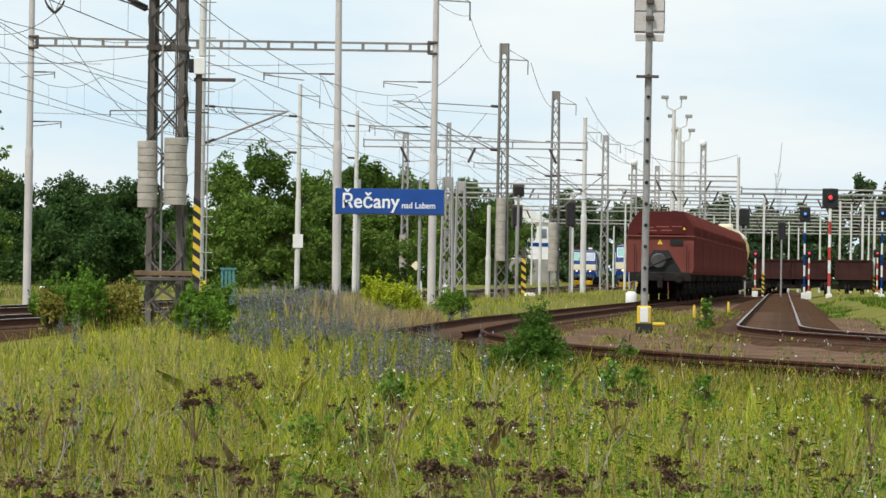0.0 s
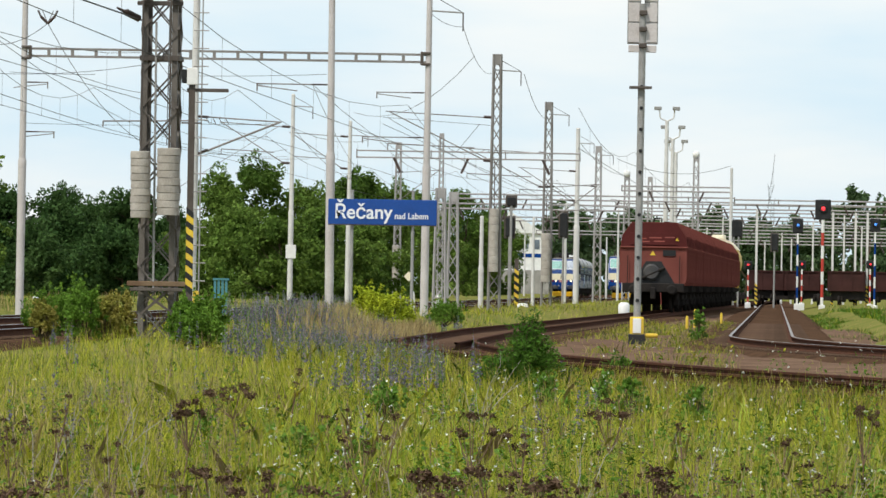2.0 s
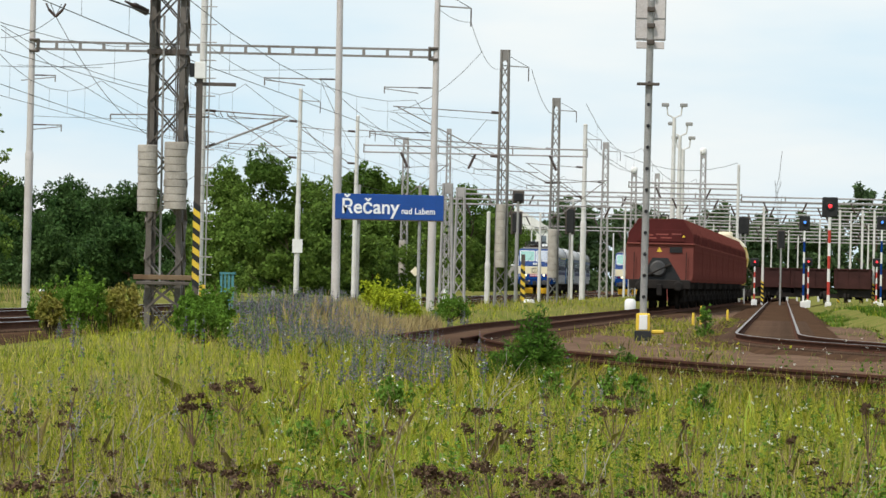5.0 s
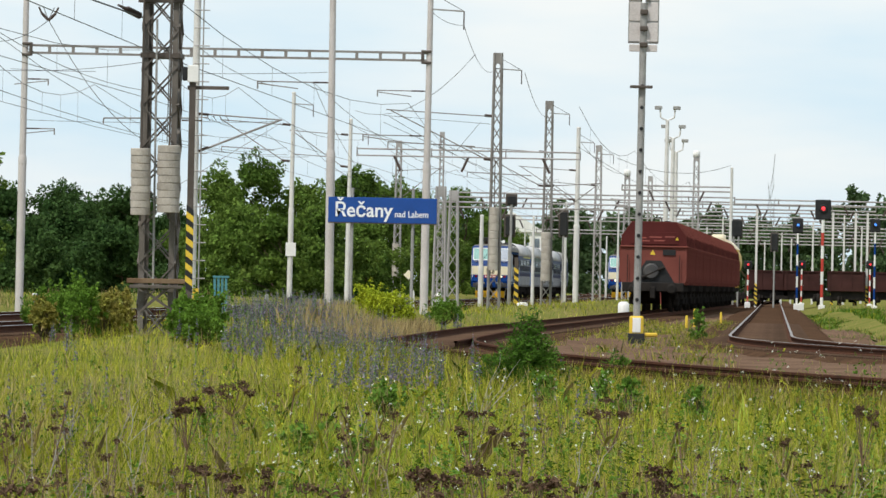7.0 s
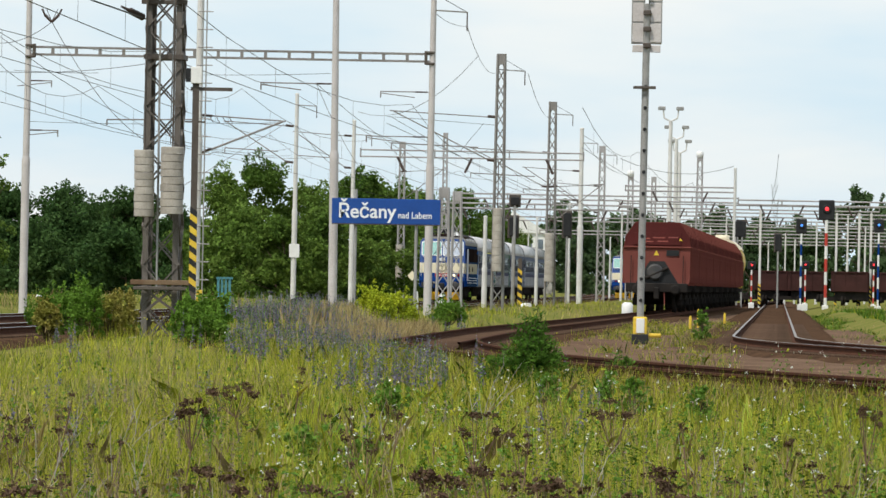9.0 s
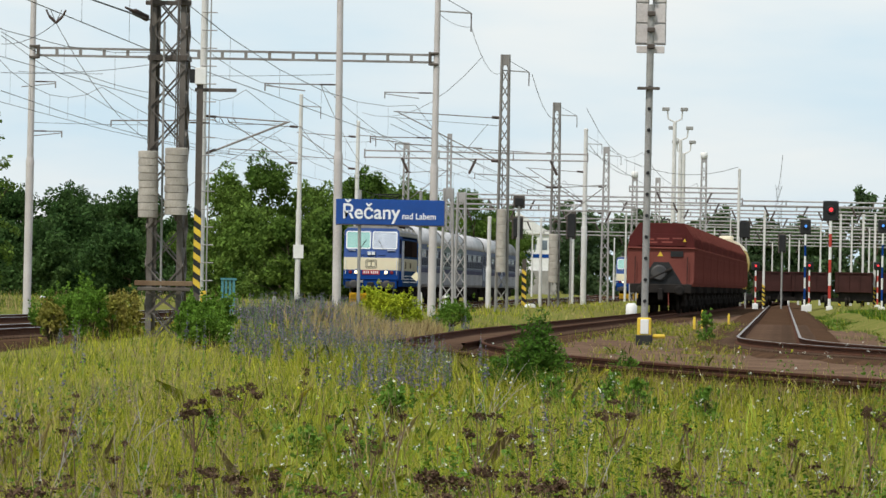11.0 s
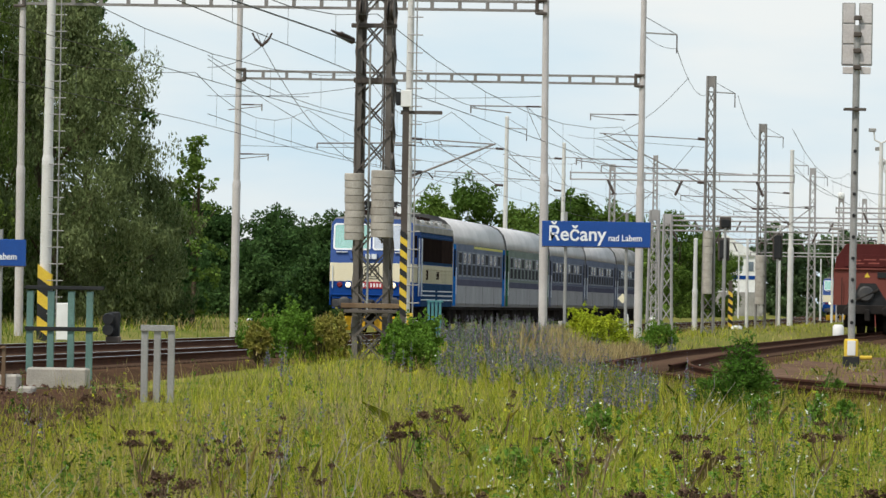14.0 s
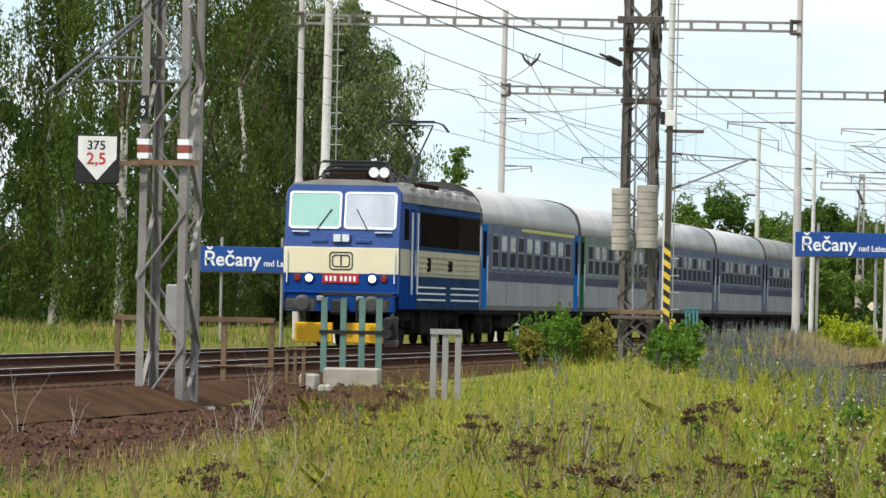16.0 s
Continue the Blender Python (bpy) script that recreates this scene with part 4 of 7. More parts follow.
# ---- wagons on the siding ----
def hopper_wagon(place, turn):
    ob = empty("hopper_wagon", place, "red-brown covered hopper wagon with black underframe", "railway wagon", turn=turn)
    L = 14.2
    low = [(-1.42, 1.25), (1.42, 1.25), (1.52, 1.5), (1.52, 3.0), (-1.52, 3.0), (-1.52, 1.5)]
    part("body", prism(B(), low, 0.75, L - 0.75), WAGON_RED, ob, "red-brown ribbed body")
    up = [(-1.52, 3.0), (1.52, 3.0), (1.46, 3.5), (1.02, 4.12), (-1.02, 4.12), (-1.46, 3.5)]
    part("roof", prism(B(), up, 0.7, L - 0.7), WAGON_DARK, ob, "deep red folding roof")
    part("roof_edge", box(B(), -1.57, 1.57, 0.66, L - 0.66, 2.95, 3.03, 0.02), WAGON_RED, ob)
    for i in range(6):
        y = 0.9 + i * (L - 1.8) / 5
        part("roof_seam", prism(B(), [(x * 1.02, z + (0.03 if z > 3.6 else 0)) for x, z in up], y - 0.05, y + 0.05), WAGON_RED, ob)
    rib = None
    for s in (-1, 1):
        for i in range(15):
            if rib is None:
                rib = part("side_rib", box(B(), -0.05, 0.05, -0.05, 0.05, 1.35, 2.95, 0.01), WAGON_RED, ob)
            else:
                o = new("side_rib", rib.data)
                o.parent = ob
                rib = o
            rib.location = (s * 1.55, 1.0 + i * (L - 2.0) / 14, 0)
    # end wall: black plate for the triangular recess's shade, machinery, two vents, marks
    part("recess_shade", prism(B(), [(-1.0, 1.3), (1.0, 1.3), (0.35, 2.35), (-0.35, 2.35)], 0.70, 0.76), BLACK, ob, "black plate for the shaded recess above the coupling")
    part("brake_gear", lathe(B(), (-0.1, 0.55, 1.85), (0, 1, 0), [(0, 0.3), (0.05, 0.38), (0.2, 0.38)], 14), BUFFER, ob)
    part("brake_cylinder", bar(B(), (-0.55, 0.62, 1.55), (0.5, 0.62, 2.05), 0.16, sides=8), UNDER, ob)
    part("end_vent", box(B(), 0.42, 1.0, 0.70, 0.76, 2.6, 2.86), BLACK, ob)
    part("end_panel", box(B(), -1.1, 1.1, 0.66, 0.70, 3.1, 3.66, 0.01), WAGON_DARK, ob)
    for x0, x1, z in ((-0.75, -0.35, 3.36), (-0.22, 0.35, 3.40), (0.5, 0.95, 3.42), (-0.75, -0.2, 3.22), (0.0, 0.5, 3.24)):
        part("marking", box(B(), x0, x1, 0.650, 0.66, z, z + 0.06), BROWN_RED, ob)
    part("warning_triangle", prism(B(), [(0.98, 3.3), (1.14, 3.3), (1.06, 3.44)], 0.648, 0.655), WARN, ob)
    part("warning_triangle", prism(B(), [(-0.18, 2.62), (0.08, 2.62), (-0.05, 2.85)], 0.735, 0.748), WARN, ob)
    part("roof_handle", rounded_frame(0.0, 0.3, 4.1, 4.3, 0.05, 0.9, 0.1), BLACK, ob)
    part("platform", box(B(), -1.42, 1.42, 0.35, 0.9, 0.92, 1.34, 0.03), UNDER, ob, "black end platform")
    part("sole_bar", box(B(), -1.25, 1.25, 0.6, L - 0.6, 0.95, 1.25), UNDER, ob)
    for s in (-1, 1):
        part("buffer", lathe(B(), (s * 0.875, 0, 1.05), (0, 1, 0), [(0, 0.15), (0.02, 0.24), (0.06, 0.24), (0.08, 0.1), (0.6, 0.13)], 14), UNDER, ob)
        part("end_ladder", bar(B(), (s * 1.2, 0.6, 0.6), (s * 1.2, 0.6, 2.6), 0.04, sides=6), UNDER, ob)
    part("coupler", box(B(), -0.12, 0.12, 0.1, 0.6, 0.6, 1.15, 0.04), UNDER, ob)
    part("brake_hose", bar(B(), (0.35, 0.4, 1.0), (0.38, 0.4, 0.35), 0.04, sides=6), BROWN_RED, ob)
    for y in (2.9, L - 2.9):
        bogie(ob, y, 0.5, 0.46, 1.8)
    part("hopper_chute", box(B(), -0.9, 0.9, 4.6, L - 4.6, 0.35, 1.0, 0.1), UNDER, ob)
    return ob


def tank_wagon(place, turn):
    ob = empty("tank_wagon", place, "yellow tank wagon with a cream top", "railway wagon", turn=turn)
    part("tank", lathe(B(), (0, 0.9, 3.0), (0, 1, 0), [(0, 0.5), (0.15, 1.0), (0.45, 1.4), (1.2, 1.55), (10.5, 1.55), (11.2, 1.0)], 24), TANK_YELLOW, ob, "yellow tank barrel")
    arc = [(1.62 * math.cos(radians(a)), 3.0 + 1.62 * math.sin(radians(a))) for a in range(30, 151, 15)]
    part("top_shell", prism(B(), arc, 1.2, 11.2), TANK_CREAM, ob, "cream top shell")
    part("dome", lathe(B(), (0, 6, 4.5), (0, 0, 1), [(0, 0.5), (0.3, 0.5), (0.36, 0.4)], 16), TANK_CREAM, ob)
    part("frame", box(B(), -1.3, 1.3, 0.4, 12.4, 0.95, 1.25, 0.03), UNDER, ob)
    for i in range(4):
        part("saddle", box(B(), -1.35, 1.35, 1.6 + i * 2.9, 1.9 + i * 2.9, 1.2, 1.75, 0.03), TANK_YELLOW, ob)
    for y in (2.2, 10.6):
        bogie(ob, y, 0.5, 0.46, 1.8)
    return ob


HOP_Y = 270.0
TURN_S = -math.degrees(math.atan(0.0706))
hopper = hopper_wagon((float(siding(np.float64(HOP_Y))), HOP_Y, RAIL), TURN_S)
tagged(hopper, group="hopper wagons on the siding")
for i in range(1, 9):
    copy_thing(hopper, pose(float(siding(np.float64(HOP_Y + 14.25 * i))), HOP_Y + 14.25 * i, RAIL, 0, 0, TURN_S))
tank_wagon((float(siding(np.float64(HOP_Y + 129))) - 0.05, HOP_Y + 129, RAIL), TURN_S)


# ---- fittings of the masts ----
def weight_stack(place, r, n, h, label, rod):
    """Concrete discs threaded on a rod, hung from the mast."""
    ob = empty("counterweight_stack", place, label, "counterweight", "tension weights")
    rng = random.Random(int(place[0] * 100) + int(place[1]))
    disc = None
    for i in range(n):
        if disc is None:
            t = h / n
            disc = part("weight", lathe(B(), (0, 0, 0), (0, 0, 1), [(0, r * 0.95), (t * 0.03, r), (t * 0.92, r), (t * 0.94, r * 0.95), (t * 0.99, r * 0.9)], 26, False), CONCRETE, ob)
        else:
            o = new("weight", disc.data)
            o.parent = ob
            disc = o
        disc.matrix_local = pose(rng.uniform(-0.008, 0.008), 0, i * h / n, 0, 0, rng.uniform(0, 360))
    part("rod", bar(B(), (0, 0, -0.12), (0, 0, h + rod), 0.045, sides=6), LATTICE_DARK, ob, "steel hanging rod")
    return ob


weight_stack((-5.92, 117.2, 2.74), 0.20, 9, 1.33, "two-tone grey concrete discs hung on a rod", 4.6)
weight_stack((-5.36, 117.2, 2.80), 0.23, 9, 1.34, "grey concrete discs hung on a rod", 4.6)
weight_stack((2.43, 249.4, 2.09), 0.2, 8, 2.68, "pale concrete tension weights on a lattice mast", 2.0)
weight_stack((5.96, 319.4, 1.75), 0.26, 7, 2.64, "pale concrete tension weights on a lattice mast", 2.0)
weight_stack((-2.73, 399.4, 1.84), 0.26, 7, 2.30, "pale concrete tension weights on a lattice mast", 1.0)

zc = 1.46
part("guide_beam", box(B(), -0.56, 0.62, -0.62, -0.50, zc - 0.28, zc - 0.18, 0.01), RUST_STEEL, weight_mast, "rusty guide beam")
part("guide_brace", bar(B(), (-0.45, -0.55, zc - 0.25), (0.4, -0.5, zc - 0.85), 0.05), LATTICE_DARK, weight_mast)
part("guide_brace", bar(B(), (0.4, -0.55, zc - 0.25), (-0.3, -0.5, zc - 0.85), 0.05), LATTICE_DARK, weight_mast)
part("guide_beam", box(B(), -0.50, 0.58, -0.64, -0.52, zc - 0.38, zc - 0.31, 0.01), LATTICE_DARK, weight_mast)
part("guide_rod", bar(B(), (-0.03, -0.6, zc - 0.4), (-0.05, -0.6, zc + 5.0), 0.045, sides=6), GREY_STEEL, weight_mast, "thin vertical guide rod")
part("clamp_band", box(B(), -0.40, 0.40, -0.40, 0.40, 5.70, 5.80), LATTICE_DARK, weight_mast)
part("insulator_string", lathe(B(), (-0.36, -0.42, 6.50), (-0.6, -0.9, 0.30), [(0.1, 0.02)] + [(0.12 + 0.075 * k, r) for k in range(7) for r in (0.035, 0.075)][:13] + [(0.8, 0.02)], 10), CERAMIC, weight_mast, "dark ribbed insulator string")
part("tension_wire", bar(B(), (-0.36, -0.42, 6.50), (-9.0, -24, 6.32 + 2.9), 0.035, sides=5), WIRE, weight_mast)
part("head_beam", box(B(), -0.50, 0.50, -0.44, -0.36, 7.40, 7.56, 0.01), LATTICE_DARK, weight_mast, "dark head beam")
part("head_beam", box(B(), -0.46, 0.46, -0.44, -0.36, 6.80, 6.89, 0.01), LATTICE_DARK, weight_mast, "dark head beam")
for s in (-1, 1):
    for dx in (0.0, 0.11):
        part("pulley", lathe(B(), (s * (0.22 + dx), -0.50, 7.16), (1, 0, 0), [(0, 0.20), (0.015, 0.22), (0.03, 0.17), (0.05, 0.17), (0.065, 0.22), (0.08, 0.20)], 18), LATTICE_DARK, weight_mast, "dark tension pulley")
    part("pulley_strap", box(B(), s * 0.33 - 0.03, s * 0.33 + 0.03, -0.56, -0.50, 6.9, 7.45), LATTICE_DARK, weight_mast)
    part("weight_rope", bar(B(), (s * 0.27 - 0.06, -0.72, 4.0), (s * 0.27 - 0.04, -0.66, 7.2), 0.022, sides=5), WIRE, weight_mast)


def striped_post(place, w, h, z0, z1, label, square=True, base=LATTICE_DARK, lean=0.0):
    """A post whose foot is wrapped in slanting yellow and black bands."""
    ob = empty("striped_post", place, label, "post")
    part("post", bar(B(), (0, 0, -0.2), (lean * h, 0, h), w, sides=4 if square else 12), base, ob)
    n = max(3, int((z1 - z0) / (w * 1.0)))
    step = (z1 - z0) / n
    k = w * 0.56
    for i in range(n):
        za = z0 + i * step
        bm = B()
        v = [bm.verts.new(p) for p in ((-k, -k, za), (k, -k, za - w * 0.8), (k, -k, za + step - w * 0.8), (-k, -k, za + step), (-k, k, za), (k, k, za - w * 0.8), (k, k, za + step - w * 0.8), (-k, k, za + step))]
        for f in ((0, 1, 2, 3), (7, 6, 5, 4), (0, 3, 7, 4), (1, 5, 6, 2), (3, 2, 6, 7), (0, 4, 5, 1)):
            bm.faces.new([v[q] for q in f])
        part("band", bm, WARN if i % 2 else BLACK, ob)
    return ob


sp = striped_post((-4.87, 116, 0.3), 0.125, 5.38 - 0.3, 1.31 - 0.3, 2.95 - 0.3, "dark square post with a yellow and black striped foot")
jb = part("junction_box", box(B(), -0.10, 0.12, -0.12, 0.12, 5.07, 5.40, 0.01), WHITE_PAINT, sp, "pale junction box")
# Black block stands for the shade inside the box's open side.
part("mouth_shade", box(B(), -0.20, -0.10, -0.12, 0.12, 5.10, 5.37, 0.01), BLACK, jb, "black block for the shaded open side")
part("outrigger", box(B(), -0.1, 0.72, -0.03, 0.03, 5.33 - 0.4, 5.33 - 0.33), LATTICE_DARK, sp)
part("outrigger", box(B(), -0.2, 0.2, -0.03, 0.03, 4.60 - 0.3, 4.63 - 0.3), LATTICE_DARK, sp)
part("ladder_box", box(B(), 0.08, 0.2, -0.06, 0.06, 0.4, 1.0, 0.01), WARN, sp)
striped_post((4.12, 300, 0.3), 0.2, 2.6, 0.1, 2.1, "thin post with yellow and black stripes")
striped_post((-0.53, 240, 0.3), 0.11, 1.6, 0.1, 1.3, "thin post with yellow and black stripes")
for x, y in ((23.43, 430), (29.68, 440), (31.38, 440), (32.27, 440)):
    striped_post((x, y, 0.2), 0.16, 7.2, 0.2, 1.8, "white portal post with a striped foot", base=POLE_WHITE)
# the striped foot of the thick pole
striped_post((-16.40, 159, 0.2), 0.335, 0.6, 0.1, 2.38 - 0.2, "yellow and black striped sleeve of a white pole", base=BLACK)


# ladders beside two poles
def ladder(place, h, w, label):
    ob = empty("pole_ladder", place, label, "ladder")
    part("rail", bar(B(), (w, 0, 0), (w, 0, h), 0.04, sides=6), GREY_STEEL, ob)
    rung = None
    for i in range(int(h / 0.45)):
        if rung is None:
            rung = part("rung", bar(B(), (-0.05, 0, 0.3), (w + 0.16, 0, 0.3), 0.03, sides=5), GREY_STEEL, ob)
        else:
            o = new("rung", rung.data)
            o.parent = ob
            rung = o
        rung.location = (0, 0, i * 0.45)
    return ob


ladder((-6.13, 147.8, 0.3), 9.6, 0.17, "thin grey climbing rungs on a pole")
ladder((-16.27, 158.7, 0.3), 10.2, 0.22, "thin grey climbing rungs on a pole")

# kilometre mast: board, numbers, bands, cabinet
kz = 0.0
kb = 3.71
part("cross_bar", box(B(), -0.50, 0.56, -0.45, -0.408, kb - 0.04, kb + 0.04), RUST_STEEL, kilometre_mast, "weathered cross bar")
for s in (-1, 1):
    for dz, m in ((0.06, SIGN_WHITE), (0.155, BROWN_RED), (0.265, SIGN_WHITE)):
        part("painted_band", box(B(), s * 0.312 - 0.088, s * 0.312 + 0.088, -0.405, -0.23, kb + dz, kb + dz + (0.11 if m == BROWN_RED else 0.085)), m, kilometre_mast)
n69 = 4.36
pl = part("number_strip", box(B(), -0.39, -0.24, -0.408, -0.398, n69, n69 + 0.34), BLACK, kilometre_mast, "black mast number strip")
for k, ch in enumerate("96"):
    text("figure", ch, 0.15, SIGN_WHITE, kilometre_mast, (-0.36, -0.412, n69 + 0.04 + 0.15 * k), 0, depth=0.003)
part("cabinet", box(B(), 0.05, 0.36, -0.30, -0.05, 1.22, 1.92, 0.02), GREY_STEEL, kilometre_mast, "grey switch cabinet")
part("spout", bar(B(), (0.2, -0.2, 1.22), (0.16, -0.2, 1.02), 0.06), RUST_STEEL, kilometre_mast)
for dz in (1.2, 1.55):
    part("bracket_arm", bar(B(), (-1.15, -0.2, kb + dz), (0.3, -0.2, kb + dz), 0.045, sides=6), WIRE, kilometre_mast)
part("strut", bar(B(), (-1.9, -0.3, kb + 1.0), (0.0, 0, kb + 2.6), 0.055, sides=6), WIRE, kilometre_mast)
part("strut", bar(B(), (-1.9, 0.3, kb + 1.0), (-0.2, 0.5, kb + 2.6), 0.04, sides=6), WIRE, kilometre_mast)

speed = empty("gradient_board", (-12.13, 78.0, 3.18), "black board with a white pentagon and red figures", "sign")
bw, bh = 0.65, 0.72
part("board", box(B(), 0, bw, -0.01, 0.02, 0, bh, 0.015), BLACK, speed, "black board")
part("field", prism(B(), [(bw * 0.5, bh * 0.07), (bw * 0.94, bh * 0.52), (bw * 0.94, bh * 0.97), (bw * 0.06, bh * 0.97), (bw * 0.06, bh * 0.52)], -0.018, -0.011), WHITE_PAINT, speed, "off-white pentagon field")
text("figure", "375", bh * 0.26, BLACK, speed, (bw * 0.26, -0.02, bh * 0.70), 0, depth=0.002, bold=0.003)
text("figure", "2,5", bh * 0.34, RED_PAINT, speed, (bw * 0.25, -0.02, bh * 0.40), 0, depth=0.002, bold=0.004)
part("arm", box(B(), bw, bw + 0.3, -0.0, 0.04, bh * 0.38, bh * 0.47), RUST_STEEL, speed)


# ---- small things by the line ----
def rail_frame(name, place, xs, h, bars, w, material, bar_mat, label, cat):
    """Upright posts joined by level bars."""
    ob = empty(name, place, label, cat)
    for x in xs:
        part("post", box(B(), x - w / 2, x + w / 2, -w / 2, w / 2, -0.3, h, 0.008), material, ob)
    for z, a, b, t in bars:
        part("rail", box(B(), a, b, -w / 2 - 0.03, -w / 2 - 0.002, z - t / 2, z + t / 2, 0.005), bar_mat, ob)
    return ob


gx = -10.41
gz = 0.31
rail_frame("track_barrier", (gx, 98, gz), [0.06, 0.41, 0.75, 1.06], 1.29, [(1.35, -0.02, 1.30, 0.06), (0.66, -0.02, 1.21, 0.07)], 0.11, GREEN_STEEL, BLACK, "green steel barrier with four posts and dark rails", "barrier")
gx = -7.62
rail_frame("post_frame", (gx, 88, 0.22), [0.06, 0.25, 0.46], 0.88, [(0.84, 0.0, 0.51, 0.09)], 0.10, GREY_STEEL, GREY_STEEL, "weathered grey frame of three short posts", "barrier")
gx = -12.54
rail_frame("rusty_handrail", (gx, 86, -0.05), [0.03, 1.75, 2.52], 1.27, [(1.24, -0.05, 2.56, 0.085), (0.50, 0, 2.56, 0.03)], 0.085, RUST_STEEL, RUST_STEEL, "rusty brown handrail beside the track", "railing")
gx = -10.21
rail_frame("rusty_fence", (gx, 90, 0.03), [0.03, 0.17, 0.31], 0.71, [(0.68, 0, 0.33, 0.03), (0.10, 0, 0.33, 0.03)], 0.06, RUST_STEEL, RUST_STEEL, "short rusty post fence", "fence")
for x, y, z, w, h in ((-9.76, 92, 0.05, 0.95, 0.34), (-9.98, 90, 0.0, 0.3, 0.3), (-9.46, 88, -0.05, 0.22, 0.2)):
    blk = link("concrete_block", box(B(), 0, w, 0, 0.6, 0, h, 0.03), CONCRETE)
    blk.location = (x, y, z)
    tagged(blk, "weathered concrete block in the grass", "concrete block", "concrete blocks")


def dwarf_signal(place, s):
    ob = empty("dwarf_signal", place, "low black shunting signal with two hoods", "signal", "dwarf signals")
    part("housing", box(B(), 0.1 * s, 0.42 * s, -0.1, 0.12, 0.2 * s, 0.98 * s, 0.04 * s), BLACK, ob)
    for z in (0.75, 0.42):
        part("hood", lathe(B(), (0.08 * s, -0.3, z * s), (0, 1, 0), [(0, 0.17 * s), (0.2, 0.2 * s), (0.3, 0.14 * s)], 12), BLACK, ob)
    part("foot", box(B(), 0.0, 0.45 * s, -0.15, 0.15, 0, 0.22 * s, 0.02), LATTICE_DARK, ob)
    return ob


dwarf_signal((-12.12, 131, 0.49), 0.72)
dwarf_signal((-3.73, 150, 0.50), 0.62)


def marker(name, place, w, h, m, label, cat, top=None):
    ob = empty(name, place, label, cat)
    part("post", lathe(B(), (0, 0, -0.1), (0, 0, 1), [(0, w / 2), (h * 0.8, w / 2), (h, w * 0.3)], 12), m, ob)
    if top:
        part("cap", lathe(B(), (0, 0, h), (0, 0, 1), [(0, w * 0.7), (w * 0.3, w * 0.7), (w * 0.6, w * 0.25)], 12), top, ob)
    return ob


marker("marker_post", (-10.87, 160, 0.45), 0.13, 0.5, WHITE_PAINT, "small white marker post with black cap", "marker post", WHITE_PAINT)
marker("marker_post", (-0.92, 240, 0.45), 0.16, 0.85, WHITE_PAINT, "short white marker post in the grass", "marker post")
marker("marker_post", (0.12, 260, 0.45), 0.2, 0.5, WHITE_PAINT, "short white marker post in the grass", "marker post", WHITE_PAINT)
marker("marker_post", (-8.37, 292, 0.45), 0.2, 0.45, GREY_STEEL, "low grey cable post", "marker post", BLACK)
marker("white_dome", (4.32, 290, 0.45), 0.55, 0.3, WHITE_PAINT, "low white dome in the grass", "marker post")
marker("white_dome", (8.41, 262, 0.45), 0.5, 0.5, WHITE_PAINT, "low white dome beside the siding", "marker post")
for x, y, h in ((8.40, 190, 0.6), (7.93, 185, 0.4), (10.47, 215, 0.4)):
    marker("marker_post", (x, y, 0.35), 0.09, h, WARN, "thin yellow stake between the rails", "marker post")
tb = empty("relay_cabinet", (-6.42, 170, 0.95), "teal slatted steel cabinet in the grass", "cabinet")
for i in range(4):
    part("slat", box(B(), i * 0.11, i * 0.11 + 0.07, -0.03, 0.03, -0.6, 0.6), TEAL_STEEL, tb)
part("top", box(B(), -0.02, 0.45, -0.05, 0.05, 0.58, 0.64), TEAL_STEEL, tb)
cb = link("switch_box", box(B(), 0, 0.36, 0, 0.3, 0, 0.98, 0.02), WHITE_PAINT)
cb.location = (-15.57, 154, 0.37)
tagged(cb, "pale grey switch box beyond the track", "cabinet")
dm = empty("diamond_sign", (-0.92, 200, 0.5), "small pale diamond sign on a grey post", "sign")
part("post", bar(B(), (0.1, 0, -0.2), (0.1, 0, 3.6), 0.07, sides=8), GREY_STEEL, dm)
part("plate", prism(B(), [(0, 1.1), (0.17, 1.27), (0, 1.44), (-0.17, 1.27)], -0.06, -0.04), CREAM, dm)
gb = link("number_plate_small", box(B(), 0, 0.52, 0, 0.04, 0, 0.69, 0.005), WHITE_PAINT)
gb.location = (-7.68, 299.83, 2.73)
tagged(gb, "pale blank plate on a white pole", "sign")

# ---- signals ----
post = empty("signal_mast", (4.91, 143, 0.30), "tall perforated grey signal mast with its back turned", "signal")
ph = 7.22 - 0.30
part("pole", bar(B(), (0, 0, 0.3), (0.03, 0, ph + 1.2), 0.185, sides=8), GREY_STEEL, post, "grey perforated pole")
for i in range(11):
    z = 0.9 + i * (ph - 1.2) / 11
    part("hole", lathe(B(), (0.005 * i * 0.5, -0.106, z), (0, 1, 0), [(0, 0.045), (0.02, 0.045)], 10), BLACK, post)
part("platform", box(B(), -0.27, 0.27, -0.2, 0.2, 6.35 - 0.30, 6.41 - 0.30, 0.005), LATTICE_DARK, post, "small dark platform")
for x0, x1 in ((-0.34, -0.02), (0.07, 0.40)):
    lp = part("lamp_housing", box(B(), x0, x1, -0.02, 0.16, ph + 0.22, ph + 1.75, 0.015), GREY_STEEL, post, "pale grey lamp housing seen from behind")
    for i in range(3):
        part("panel", box(B(), x0 + 0.02, x1 - 0.02, -0.035, -0.02, ph + 0.26 + 0.5 * i, ph + 0.72 + 0.5 * i, 0.008), POLE, lp)
part("lower_plate", box(B(), -0.31, 0.37, -0.03, 0.08, ph + 0.02, ph + 0.19, 0.01), POLE, post, "pale lower plate")
